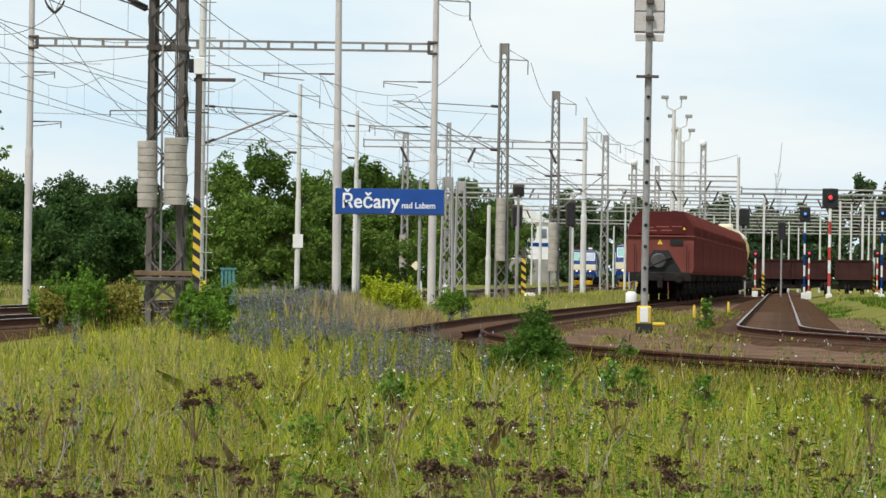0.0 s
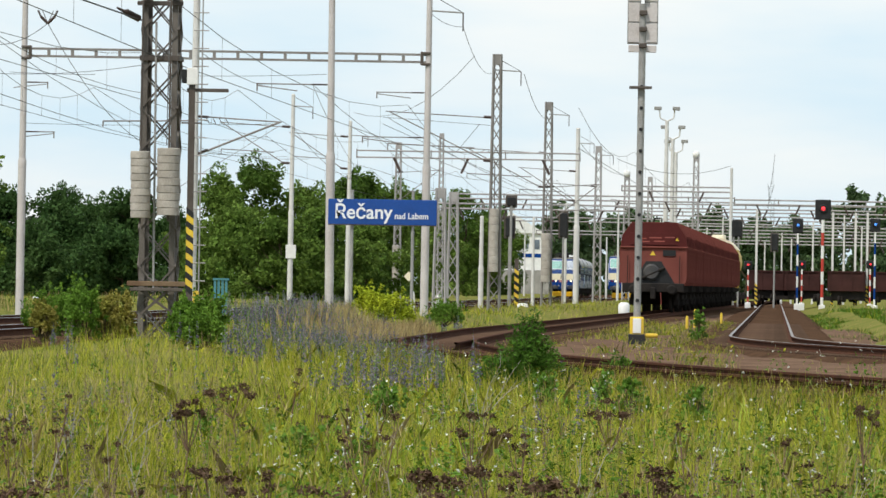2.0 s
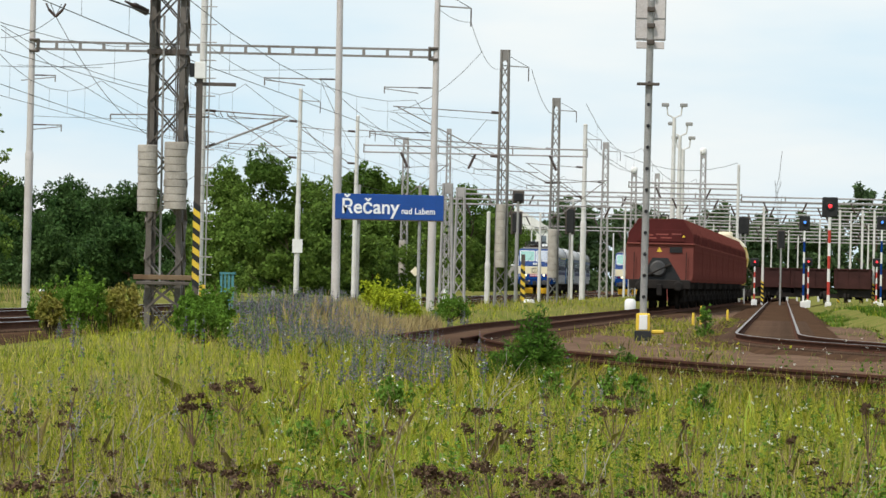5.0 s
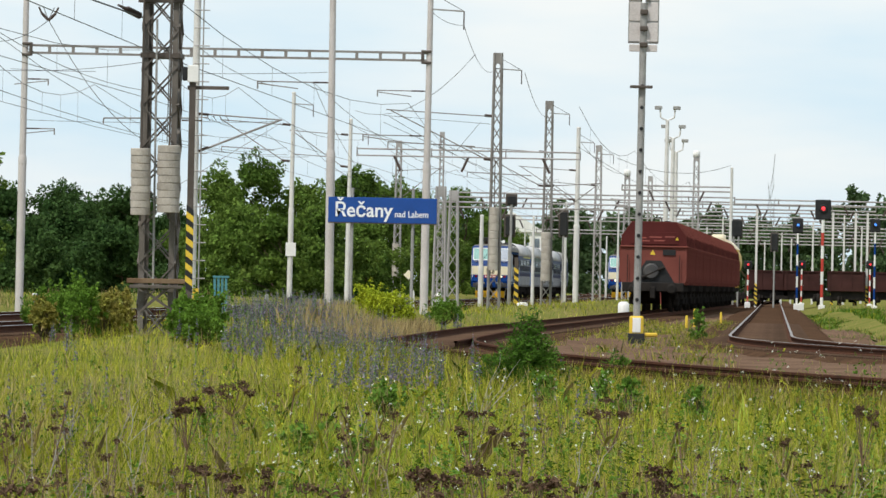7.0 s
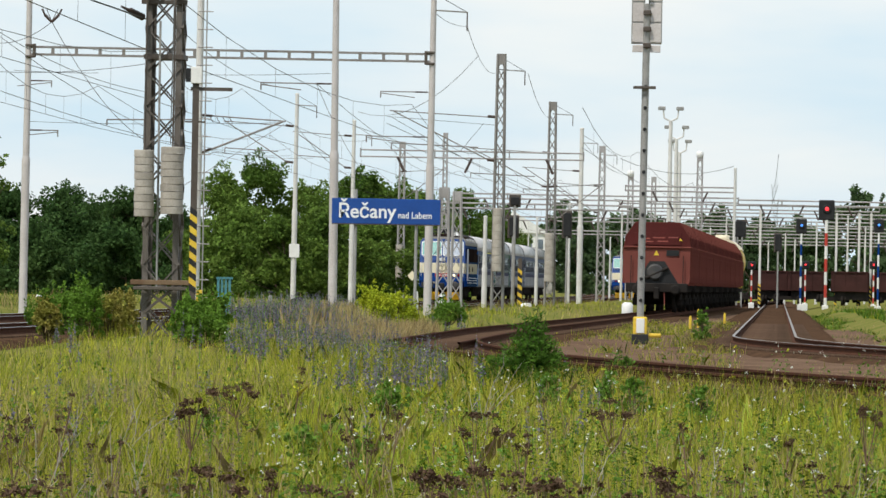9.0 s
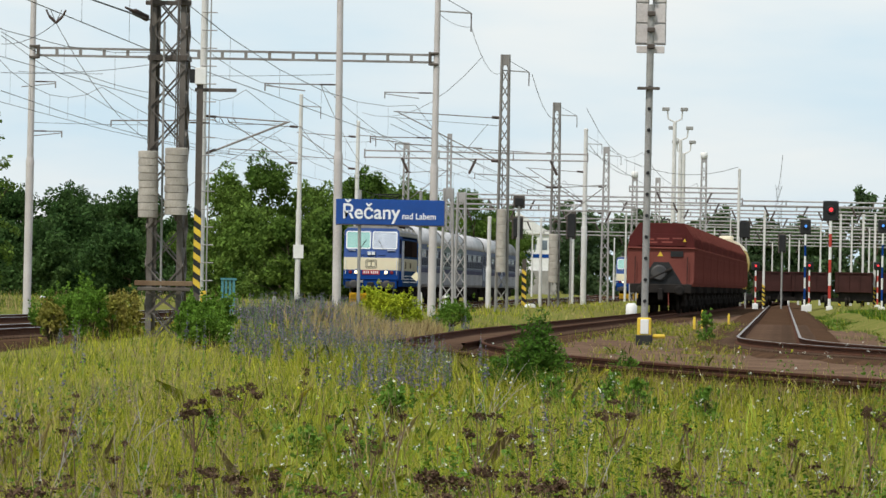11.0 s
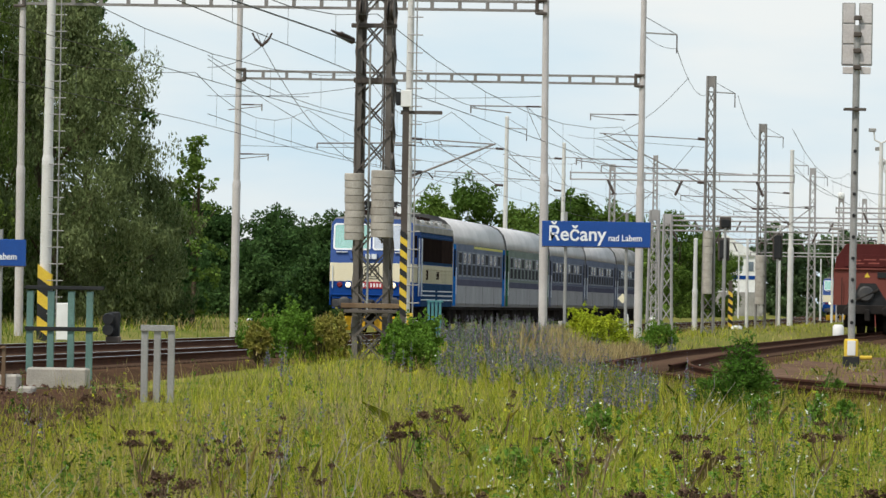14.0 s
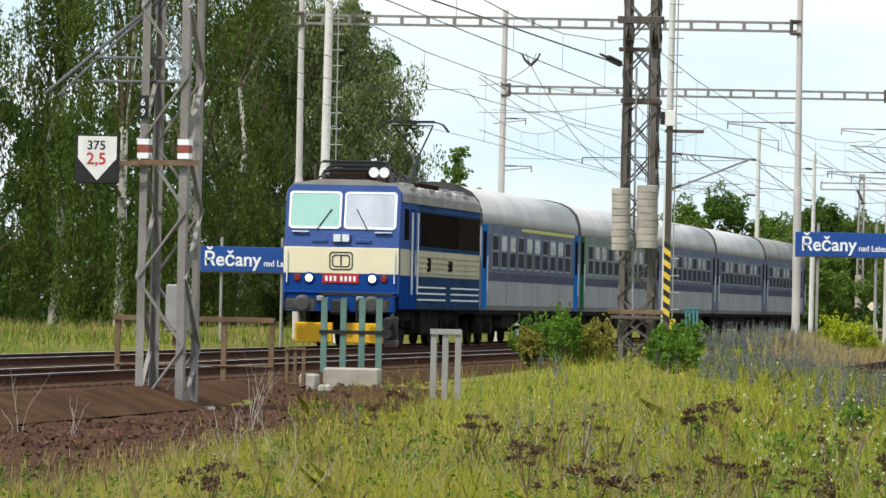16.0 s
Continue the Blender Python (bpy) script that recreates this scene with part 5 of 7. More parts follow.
for i in range(4):
    part("bracket", box(B(), -0.06, 0.13, -0.16, -0.02, ph + 0.12 + 0.4 * i, ph + 0.24 + 0.4 * i, 0.02), LATTICE_DARK, post)
part("base_box", box(B(), -0.17, 0.17, -0.16, 0.16, 0.0, 0.5, 0.03), WARN, post, "yellow telephone box")
part("base_door", box(B(), -0.1, 0.1, -0.18, -0.16, 0.1, 0.46, 0.01), WHITE_PAINT, post)
part("foot", box(B(), -0.2, 0.2, -0.2, 0.2, -0.3, 0.08, 0.02), BLACK, post)
part("foot_lever", box(B(), 0.2, 0.52, -0.1, 0.1, 0.0, 0.1, 0.03), WARN, post)


def colour_signal(place, h, head, lamp, stripe, label, s=1.0):
    ob = empty("colour_light_signal", place, label, "signal", "colour light signals")
    n = 7
    for i in range(n):
        part("mast_section", bar(B(), (0, 0, h * i / n - (0.3 if i == 0 else 0)), (0, 0, h * (i + 1) / n), 0.17 * s, sides=10), stripe if i % 2 else WHITE_PAINT, ob)
    part("head", box(B(), -0.42 * s, 0.42 * s, -0.1, 0.25, h, h + head, 0.06), BLACK, ob, "black signal head")
    l = part("lamp", lathe(B(), (0, -0.22, h + head * 0.55), (0, 1, 0), [(0, 0.07 * s), (0.03, 0.11 * s), (0.1, 0.11 * s)], 14), lamp, ob, "lit signal lamp")
    part("visor", lathe(B(), (0, -0.2, h + head * 0.55), (0, 1, 0), [(0.01, 0.2 * s), (0.1, 0.24 * s)], 14), BLACK, ob)
    part("box", box(B(), -0.2, 0.2, -0.15, 0.15, -0.2, 0.35, 0.02), WHITE_PAINT, ob)
    return ob


for px, y, ztop, h1, lamp, st, lab, s in (
        (24.98, 380, 6.11, 1.3, LAMP_RED, RED_PAINT, "signal with a lit red lamp and red and white mast", 1.2),
        (24.60, 400, 5.41, 1.0, LAMP_BLUE, LOCO_DEEP, "signal with a lit blue lamp and striped mast", 0.85),
        (29.12, 390, 5.47, 0.9, LAMP_BLUE, LOCO_DEEP, "signal with a lit blue lamp and striped mast", 0.8),
        (22.32, 420, 2.96, 0.6, LAMP_RED, RED_PAINT, "low signal with a lit red lamp", 0.7),
        (26.78, 430, 3.10, 0.6, LAMP_RED, RED_PAINT, "low signal with a lit red lamp", 0.7),
        (31.78, 430, 3.18, 0.6, LAMP_RED, RED_PAINT, "low signal with a lit red lamp", 0.7)):
    colour_signal((px, y, 0.25), ztop - 0.25, h1, lamp, st, lab, s)
for px, y, za, zb in ((3.80, 300, 5.60, 6.03), (7.56, 350, 4.48, 5.90), (3.80, 305, 4.06, 5.05),
                      (24.75, 430, 4.39, 5.63), (21.77, 430, 5.37, 6.53), (22.11, 430, 5.38, 6.54)):
    ob = empty("signal_mast", (px, y, 0.2), "slim signal mast with a dark hooded head", "signal")
    part("pole", bar(B(), (0, 0, -0.1), (0, 0, za), 0.14, sides=8), GREY_STEEL, ob)
    part("head", box(B(), -0.22, 0.22, -0.1, 0.15, za - 0.2, zb - 0.2, 0.04), BLACK, ob)
    part("backplate", box(B(), -0.3, 0.3, 0.15, 0.18, za - 0.3, zb - 0.1, 0.02), LATTICE_DARK, ob)

# ---- lighting masts ----
for px, y, ztop in ((18.68, 480, 14.96), (19.98, 500, 13.99), (21.08, 520, 13.30)):
    ob = empty("floodlight_mast", (px, y, 0.2), "tall white floodlight mast with a forked head", "lamp post", "floodlight masts")
    part("pole", bar(B(), (0, 0, -0.3), (0, 0, ztop), 0.5, sides=12, w2=0.3), POLE_WHITE, ob)
    for s in (-1, 1):
        part("arm", bar(B(), (0, 0, ztop), (s * 0.55, 0, ztop + 0.25), 0.12, sides=6), POLE_WHITE, ob)
        part("arm_tip", bar(B(), (s * 0.55, 0, ztop + 0.25), (s * 0.62, 0, ztop + 1.0), 0.12, sides=6), POLE_WHITE, ob)
        part("lamp_head", box(B(), s * 0.75 - 0.3, s * 0.75 + 0.3, -0.2, 0.2, ztop + 0.9, ztop + 1.2, 0.04), GREY_STEEL, ob)
for px, y, z in ((20.24, 460, 12.0), (15.49, 480, 10.8)):
    gl = link("lamp_globe", lathe(B(), (0, 0, -0.3), (0, 0, 1), [(0, 0.12), (0.1, 0.27), (0.5, 0.28), (0.6, 0.15)], 12), WHITE_PAINT)
    gl.location = (px, y, z)
    tagged(gl, "white domed lamp on a lattice mast", "lamp")


# ---- brackets and wires ----
def bracket(place, reach, s, label="grey tubular catenary bracket on a mast"):
    """Cantilever: top tie, sloped tube, steady arm and insulators; s gives the side."""
    ob = empty("catenary_bracket", place, label, "catenary bracket", "catenary brackets")
    part("top_tube", bar(B(), (s * 0.3, 0, 0.55), (s * reach, 0, 0.75), 0.045, sides=6), LATTICE, ob)
    part("sloped_tube", bar(B(), (s * 0.3, 0, -1.3), (s * reach * 0.96, 0, 0.72), 0.05, sides=6), LATTICE, ob)
    part("steady_arm", bar(B(), (s * 0.8, 0, -0.75), (s * (reach - 0.1), 0, -0.62), 0.05, sides=6), LATTICE, ob)
    part("drop", bar(B(), (s * (reach - 0.1), 0, -0.62), (s * (reach - 0.1), 0, -0.9), 0.05, sides=6), LATTICE, ob)
    for z in (0.55, -1.3):
        part("insulator", bar(B(), (0, 0, z), (s * 0.42, 0, z + 0.03), 0.13, sides=8), CERAMIC, ob)
    return ob


for x, y, z, reach, s in (
        (2.36, 250, 8.10, 4.6, -1), (5.91, 320, 8.21, 4.4, -1), (-7.56, 300, 8.88, 3.6, -1),
        (-5.21, 340, 9.43, 3.4, -1), (8.70, 370, 8.23, 3.6, -1), 
        (11.12, 410, 7.99, 3.4, -1), (-2.78, 400, 8.57, 3.0, 1), (5.91, 320, 6.37, 3.0, 1),
        (18.72, 520, 8.56, 3.4, -1)):
    bracket((x, y, z), reach, s)


def slanted_bracket(place):
    """A level tie and a long slanting tube that meet over the track."""
    ob = empty("catenary_bracket", place, "long slanting catenary bracket on a pole", "catenary bracket", "catenary brackets")
    part("sloped_tube", bar(B(), (0, 0, 0), (2.1, 0, 0.86), 0.055, sides=8), LATTICE, ob)
    part("top_tube", bar(B(), (0, 0, 0.98), (2.15, 0, 0.86), 0.035, sides=6), LATTICE, ob)
    part("steady_arm", bar(B(), (-2.35, 0, 0.82), (-0.2, 0, 0.86), 0.035, sides=6), LATTICE, ob)
    part("drop", bar(B(), (-2.35, 0, 0.82), (-2.35, 0, 0.68), 0.04, sides=6), LATTICE, ob)
    part("insulator", bar(B(), (0.0, 0, 0.02), (0.3, 0, 0.14), 0.07, sides=8), CERAMIC, ob)
    part("insulator", bar(B(), (0.0, 0, 0.98), (0.3, 0, 0.96), 0.07, sides=8), CERAMIC, ob)
    for k in range(4):
        part("hook", bar(B(), (0.25 + 0.16 * k, 0, 0.93), (0.33 + 0.16 * k, 0, 0.80), 0.02, sides=5), LATTICE_DARK, ob)
    return ob


slanted_bracket((-6.09, 148, 4.67))


def registration_arm(place, reach, s):
    """Level arm from a pole with an insulator and a hooked end."""
    ob = empty("catenary_bracket", place, "level steady arm with a hooked end", "catenary bracket", "steady arms")
    part("arm", bar(B(), (0, 0, 0), (s * reach, 0, 0.0), 0.035, sides=6), LATTICE, ob)
    part("insulator", bar(B(), (s * 0.1, 0, 0), (s * 0.5, 0, 0), 0.05, sides=8), CERAMIC, ob)
    part("hook", bar(B(), (s * reach, 0, 0.02), (s * reach, 0, -0.2), 0.045, sides=6), LATTICE, ob)
    part("lower_arm", bar(B(), (s * reach, 0, -0.05), (s * (reach - 1.1), 0, -0.18), 0.03, sides=6), LATTICE, ob)
    return ob


for x, y, z, reach, s in ((-13.40, 190, 7.84, 0.75, 1), (-13.42, 190, 6.24, 1.0, 1), (-0.44, 190, 6.25, 2.0, -1),
                          (-2.95, 160, 6.9, 2.0, -1), (-0.40, 190, 7.7, 1.6, -1)):
    registration_arm((x, y, z), reach, s)


def hanger(place, drop, reach, s):
    """Feeder arm at a mast's head with its hanging wire."""
    ob = empty("catenary_bracket", place, "thin arm at a mast head with a hanging wire", "catenary bracket", "feeder arms")
    part("arm", bar(B(), (0, 0, 0), (s * reach, 0, -0.05), 0.05, sides=6), GREY_STEEL, ob)
    part("stay", bar(B(), (0, 0, 0.55), (s * reach, 0, -0.05), 0.025, sides=5), WIRE, ob)
    part("hanging_insulator", bar(B(), (s * reach, 0, -0.05), (s * reach, 0, -drop), 0.05, sides=6), CERAMIC, ob)
    return ob


for x, y, z in ((2.39, 250, 10.68), (6.02, 320, 10.89), (-7.51, 300, 10.52), (-5.15, 340, 10.08),
                (8.74, 370, 10.58), (11.15, 410, 10.75), (-0.35, 190, 10.36)):
    hanger((x, y, z), 0.65, 1.1, 1)


def wire(bm, pts, w=0.017):
    """One unbroken thin tube through the points."""
    rings = []
    for p in pts:
        rings.append([bm.verts.new(Vector(p) + Vector(o) * w * 0.58) for o in ((1, 0, 0.4), (-1, 0, 0.4), (0, 0.3, -1))])
    for a, b in zip(rings, rings[1:]):
        for i in range(3):
            bm.faces.new((a[i], a[(i + 1) % 3], b[(i + 1) % 3], b[i]))


def catenary(line, sup, zc, zm, label, sag=0.75, w=0.017, side=0.0):
    """Contact wire, sagging carrier wire and droppers over one track."""
    ob = empty("overhead_line", (0, 0, 0), label, "overhead wire", "overhead lines")
    cw, mw = B(), B()
    all_c, all_m = [], []
    px = lambda y: float(line(np.float64(y))) + side
    for i, (a, b) in enumerate(zip(sup, sup[1:])):
        za, zb = zc + RAIL, zc + RAIL
        oa, ob_ = 0.2 * (-1) ** i, -0.2 * (-1) ** i
        n = 6
        pc, pm = [], []
        for k in range(n + 1):
            t = k / n
            y = a + (b - a) * t
            x = px(y) + oa + (ob_ - oa) * t
            pc.append((x, y, za))
            pm.append((x, y, za + (zm - zc) - 4 * sag * t * (1 - t)))
        all_c += pc if not all_c else pc[1:]
        all_m += pm if not all_m else pm[1:]
        for k in range(1, n):
            part("dropper", bar(B(), pc[k], pm[k], w * 0.6, sides=3), WIRE, ob)
    wire(cw, all_c, w)
    wire(mw, all_m, w)
    part("contact_wire", cw, WIRE, ob)
    part("carrier_wire", mw, WIRE, ob)
    return ob


SUPPORTS = [40, 100, 160, 190, 250, 320, 380, 450, 520, 600, 700]
catenary(main_far, SUPPORTS, 5.95, 7.3, "contact and carrier wires over the main track")
catenary(main_near, SUPPORTS, 5.95, 7.3, "contact and carrier wires over the second main track")
catenary(lambda y: SLOPE * y - 12.2, [70, 118, 190, 250, 320, 410, 520, 640], 5.55, 6.9, "contact and carrier wires over the yard track")
catenary(siding, [190, 250, 320, 370, 430, 520, 640], 5.6, 6.9, "contact and carrier wires over the siding")
catenary(siding_b, [250, 320, 370, 430, 520, 640], 5.6, 6.9, "contact and carrier wires over the second siding")
fd = empty("feeder_wire", (0, 0, 0), "long sagging feeder wires between mast heads", "overhead wire")
for a, b, sag in (
        ((0.75, 190.00, 9.86), (2.27, 250.00, 10.55), 0.5), ((3.62, 250.00, 10.53), (6.03, 320.00, 10.68), 0.6), ((-0.39, 190.00, 10.36), (0.75, 190.00, 9.86), 0.15),
        ((1.30, 215.00, 9.90), (-3.57, 250.00, 8.77), 0.9), ((-9.61, 144.00, 7.75), (-8.24, 165.00, 5.33), 0.4), ((-9.61, 144.00, 7.75), (-10.94, 144.00, 7.21), 0.15), ((-9.61, 144.00, 7.75), (-9.74, 144.00, 8.06), 0.0), ((-9.61, 144.00, 7.75), (-9.47, 144.00, 8.06), 0.0),
        ((-11.40, 150.00, 7.66), (-6.68, 260.00, 7.39), 1.2), ((-11.39, 150.00, 6.72), (-7.52, 150.00, 7.00), 0.1), ((-10.62, 140.00, 5.94), (-5.46, 250.00, 6.77), 0.5), ((-10.64, 140.00, 7.34), (-7.99, 170.00, 6.85), 0.3),
        ((-7.01, 160.00, 8.16), (-4.91, 190.00, 7.76), 0.35), ((-4.09, 190.00, 7.92), (2.43, 270.00, 6.34), 0.8), ((-4.09, 190.00, 7.92), (-3.53, 250.00, 6.49), 0.2), ((-6.45, 260.00, 8.40), (-4.22, 300.00, 6.77), 0.4),
        ((-6.71, 165.00, 5.91), (-4.57, 165.00, 5.95), 0.02), ((-13.48, 190.00, 6.52), (-9.50, 190.00, 6.51), 0.02), ((-7.02, 170.00, 7.43), (-3.26, 170.00, 7.54), 0.02), ((-12.41, 170.00, 7.46), (-9.96, 170.00, 7.43), 0.02), ((-6.46, 165.00, 5.09), (-6.68, 260.00, 7.07), 0.05),
        ((-7.71, 165.00, 3.83), (-5.11, 190.00, 6.57), -0.0), ((12.50, 410.00, 10.50), (21.43, 430.00, 10.54), 0.8), ((8.99, 370.00, 10.54), (15.16, 480.00, 10.75), 0.5), ((-2.12, 250.00, 8.56), (6.80, 330.00, 6.06), 0.2),
        ((-2.36, 250.00, 8.31), (4.85, 290.00, 6.13), 0.0), ((-2.36, 250.00, 8.60), (2.21, 250.00, 8.32), 0.0), ((0.79, 250.00, 7.16), (1.78, 250.00, 8.38), 0.0)):
    a, b = Vector(a), Vector(b)
    pts = [a.lerp(b, k / 8) - Vector((0, 0, 4 * sag * (k / 8) * (1 - k / 8))) for k in range(9)]
    bm = B()
    wire(bm, pts, 0.017 * max(1.0, a.y / 190))
    part("wire", bm, WIRE, fd)
vh = empty("wire_yoke", (-9.61, 144, 7.75), "black forked insulator yoke on the wires", "insulator")
for s in (-1, 1):
    part("insulator", bar(B(), (0, 0, 0), (s * 0.17, 0, 0.17), 0.075, sides=8), CERAMIC, vh)
    part("insulator_tip", bar(B(), (s * 0.17, 0, 0.17), (s * 0.24, 0, 0.32), 0.05, sides=8), CERAMIC, vh)


def pipe_portal(y, xa, xb, z, label, w=0.12):
    ob = empty("cross_beam", (xa, y, z), label, "catenary portal", "yard cross beams")
    for dz in (0, 0.34):
        part("tube", bar(B(), (0, 0, dz), (xb - xa, 0, dz), w, sides=6), LATTICE_PALE, ob)
    n = max(2, int((xb - xa) / 3))
    for i in range(n + 1):
        part("stirrup", bar(B(), ((xb - xa) * i / n, 0, -0.05), ((xb - xa) * i / n, 0, 0.42), w * 0.8, sides=5), LATTICE, ob)
    for i in range(n):
        x = (xb - xa) * (i + 0.5) / n
        part("hanging_insulator", bar(B(), (x, 0, 0), (x + 0.35 * (-1) ** i, 0, -0.75), 0.13, sides=6), CERAMIC, ob)
    return ob


pipe_portal(300, -4.14, 7.26, 7.96, "long two-tube cross beam over the tracks", 0.08)
for y, xa, xb, z in ((400, -0.13, 12.95, 6.72), (440, 1.55, 22.28, 8.00), (430, 13.51, 21.53, 8.61),
                    (470, 14.31, 35.10, 7.92), (500, 17.63, 44.07, 7.71), (530, 5.94, 39.58, 7.39),
                    (560, 21.36, 48.28, 7.16), (590, 10.02, 46.33, 6.79), (620, 26.63, 54.65, 6.34), (440, 22.28, 35.40, 7.89)):
    pipe_portal(y, xa, xb, z, "far grey cross beam over the yard tracks")
for k, (x, y, h) in enumerate(((14.54, 470, 7.6), (19.07, 500, 7.4), (22.66, 530, 7.2), (25.77, 560, 7.2), (24.36, 500, 7.4), (32.93, 560, 6.8),
                              (32.05, 500, 7.2), (32.61, 470, 7.4), (35.66, 590, 6.5), (38.36, 530, 7.2), (17.11, 590, 6.4), (34.67, 620, 6.4), (9.49, 630, 7.5), (15.34, 440, 7.9), (8.75, 398, 7.0), (5.58, 338, 5.3))):
    tube_pole("catenary_pole", (x, y, 0.1), 0.16, h, "slim white pole among the yard portals", POLE_WHITE, TUBES)

# ---- buildings and stock far off ----
bld = empty("station_building", (9.36, 800, 0.1), "white gabled railway building with a blue stripe", "building")
w0, wh = 5.23, 8.61
part("wall", box(B(), 0, w0, 0, 14, 0, wh), WHITE_PAINT, bld, "white rendered wall")
part("roof", prism(B(), [(-0.2, wh), (w0 + 0.2, wh), (w0 * 0.1, wh + 3.0)], -0.3, 14.3), WHITE_PAINT, bld, "pale pitched roof")
part("stripe", box(B(), -0.02, w0 + 0.02, -0.03, 0.0, wh * 0.62, wh * 0.68), LOCO_DEEP, bld, "blue stripe")
part("plinth", box(B(), -0.6, w0 + 0.8, -0.5, -0.05, 0, 3.6), ROOF_GREY, bld, "grey lower wall")
for i in range(3):
    part("window", box(B(), 0.7 + i * 1.5, 1.7 + i * 1.5, -0.05, -0.01, wh * 0.75, wh * 0.9), SKY_GLASS, bld)
for px, y, n, turn in ((24.3, 452, 1, 0), (26.9, 450, 1, 0), (29.5, 440, 1, 0), (32.6, 446, 1, 0)):
    ow = empty("open_wagon", (px, y, RAIL), "brown open goods wagon standing in the yard", "railway wagon", "open wagons", turn=-5)
    part("body", box(B(), 0, 2.7, -5.5, 5.5, 1.1, 2.55, 0.03), OLD_WAGON, ow)
    for i in range(8):
        part("rib", box(B(), -0.06, 0.0, -5.2 + i * 1.45, -5.05 + i * 1.45, 1.1, 2.55), OLD_WAGON, ow)
    for i in range(4):
        part("end_rib", box(B(), 0.1 + i * 0.8, 0.2 + i * 0.8, -5.56, -5.5, 1.1, 2.55), OLD_WAGON, ow)
    part("top_rail", box(B(), -0.05, 2.75, -5.58, -5.48, 2.5, 2.6), OLD_WAGON, ow)
    part("underframe", box(B(), 0.2, 2.7, -5.2, 5.2, 0.5, 1.2), UNDER, ow)
    for yy in (-4, 4):
        bogie(ow, yy, 0.4, 0.45, 1.8)
parked = copy_thing(loco, pose(17.91, 560, RAIL, 0, 0, -3.3))
tagged(parked, "parked blue electric locomotive half hidden by wagons", "locomotive")


# ---- trees ----
def crown_quads(clumps, per, leaf, rng, droop=0.0):
    """Small leaves scattered over the shells of many clumps."""
    out = []
    for (cx, cy, cz, r, rz) in clumps:
        n = max(8, int(per * r * r))
        d = rng.normal(size=(n, 3))
        d /= np.linalg.norm(d, axis=1)[:, None]
        rad = rng.uniform(0.55, 1.05, n)[:, None]
        c = np.array([cx, cy, cz]) + d * rad * np.array([r, r, rz])
        if droop > 2:
            # leaves along hanging twigs
            m = max(5, n // 16)
            st = c[:m]
            pick = rng.integers(0, m, n)
            c = st[pick] + rng.normal(0, 0.04, (n, 3))
            c[:, 2] -= rng.random(n) * rng.uniform(0.5, droop, m)[pick]
        elif droop:
            c[:, 2] -= droop * rng.random(n) ** 2 * r
        s = leaf * rng.uniform(0.6, 1.4, n)[:, None]
        a = rng.normal(size=(n, 3))
        if droop:
            a[:, 2] -= 2.0
        a /= np.linalg.norm(a, axis=1)[:, None]
        b = np.cross(a, rng.normal(size=(n, 3)))
        b /= np.linalg.norm(b, axis=1)[:, None] + 1e-9
        k = 0.35 if droop else 0.6
        out.append(np.stack([c - a * s, c + b * s * k, c + a * s, c - b * s * k], 1))
    return np.concatenate(out)


def tree(name, place, height, spread, label, leaf_mat, bark, seed, leaf=0.22, n=26, per=110, droop=0.0, low=0.15, shape=1.0):
    rng = np.random.default_rng(seed)
    ob = empty(name, place, label, "tree")
    bm = B()
    trunk_top = height * 0.75
    pts = [Vector((0, 0, -0.3))]
    for i in range(1, 6):
        pts.append(Vector((rng.normal() * 0.12 * i * spread / 6, rng.normal() * 0.1 * i, trunk_top * i / 5)))
    for i in range(5):
        bar(bm, pts[i], pts[i + 1], height * 0.03 * (1 - i / 6.5), sides=8, w2=height * 0.03 * (1 - (i + 1) / 6.5))
    clumps = []
    lm = B()
    for i in range(n):
        t = rng.uniform(low, 0.97)
        wide = spread * 0.5 * math.sin(math.pi * min(0.97, (t * 0.86 + 0.12)) ** shape)
        ang = rng.uniform(0, 2 * math.pi)
        rr = wide * math.sqrt(rng.uniform(0.05, 1.0))
        r = spread * rng.uniform(0.07, 0.16)
        c = (rr * math.cos(ang), rr * math.sin(ang), min(t * height, height - r * 0.6))
        clumps.append((*c, r * 0.72, r * rng.uniform(0.5, 0.75)))
        for _ in range(4):
            d = rng.normal(size=3)
            d /= np.linalg.norm(d)
            q = r * rng.uniform(0.22, 0.5)
            k = r * rng.uniform(0.6, 1.25)
            clumps.append((c[0] + d[0] * k, c[1] + d[1] * k, max(0.3, c[2] + abs(d[2]) * k * rng.choice((-0.6, 1.0))), q, q * rng.uniform(0.7, 1.5)))
        base = pts[min(5, max(1, int(5 * min(1, t * height / trunk_top * 0.75))))]
        if i % 4 == 0:
            bar(lm, base, c, height * 0.007, sides=4, w2=height * 0.002)
    part("trunk", bm, bark, ob, "trunk")
    tagged(part("limb", lm, BARK, ob, "dark limbs"), kind="stuff")
    soup("crown", crown_quads(clumps, per, leaf, rng, droop), leaf_mat, parent=ob)
    return ob


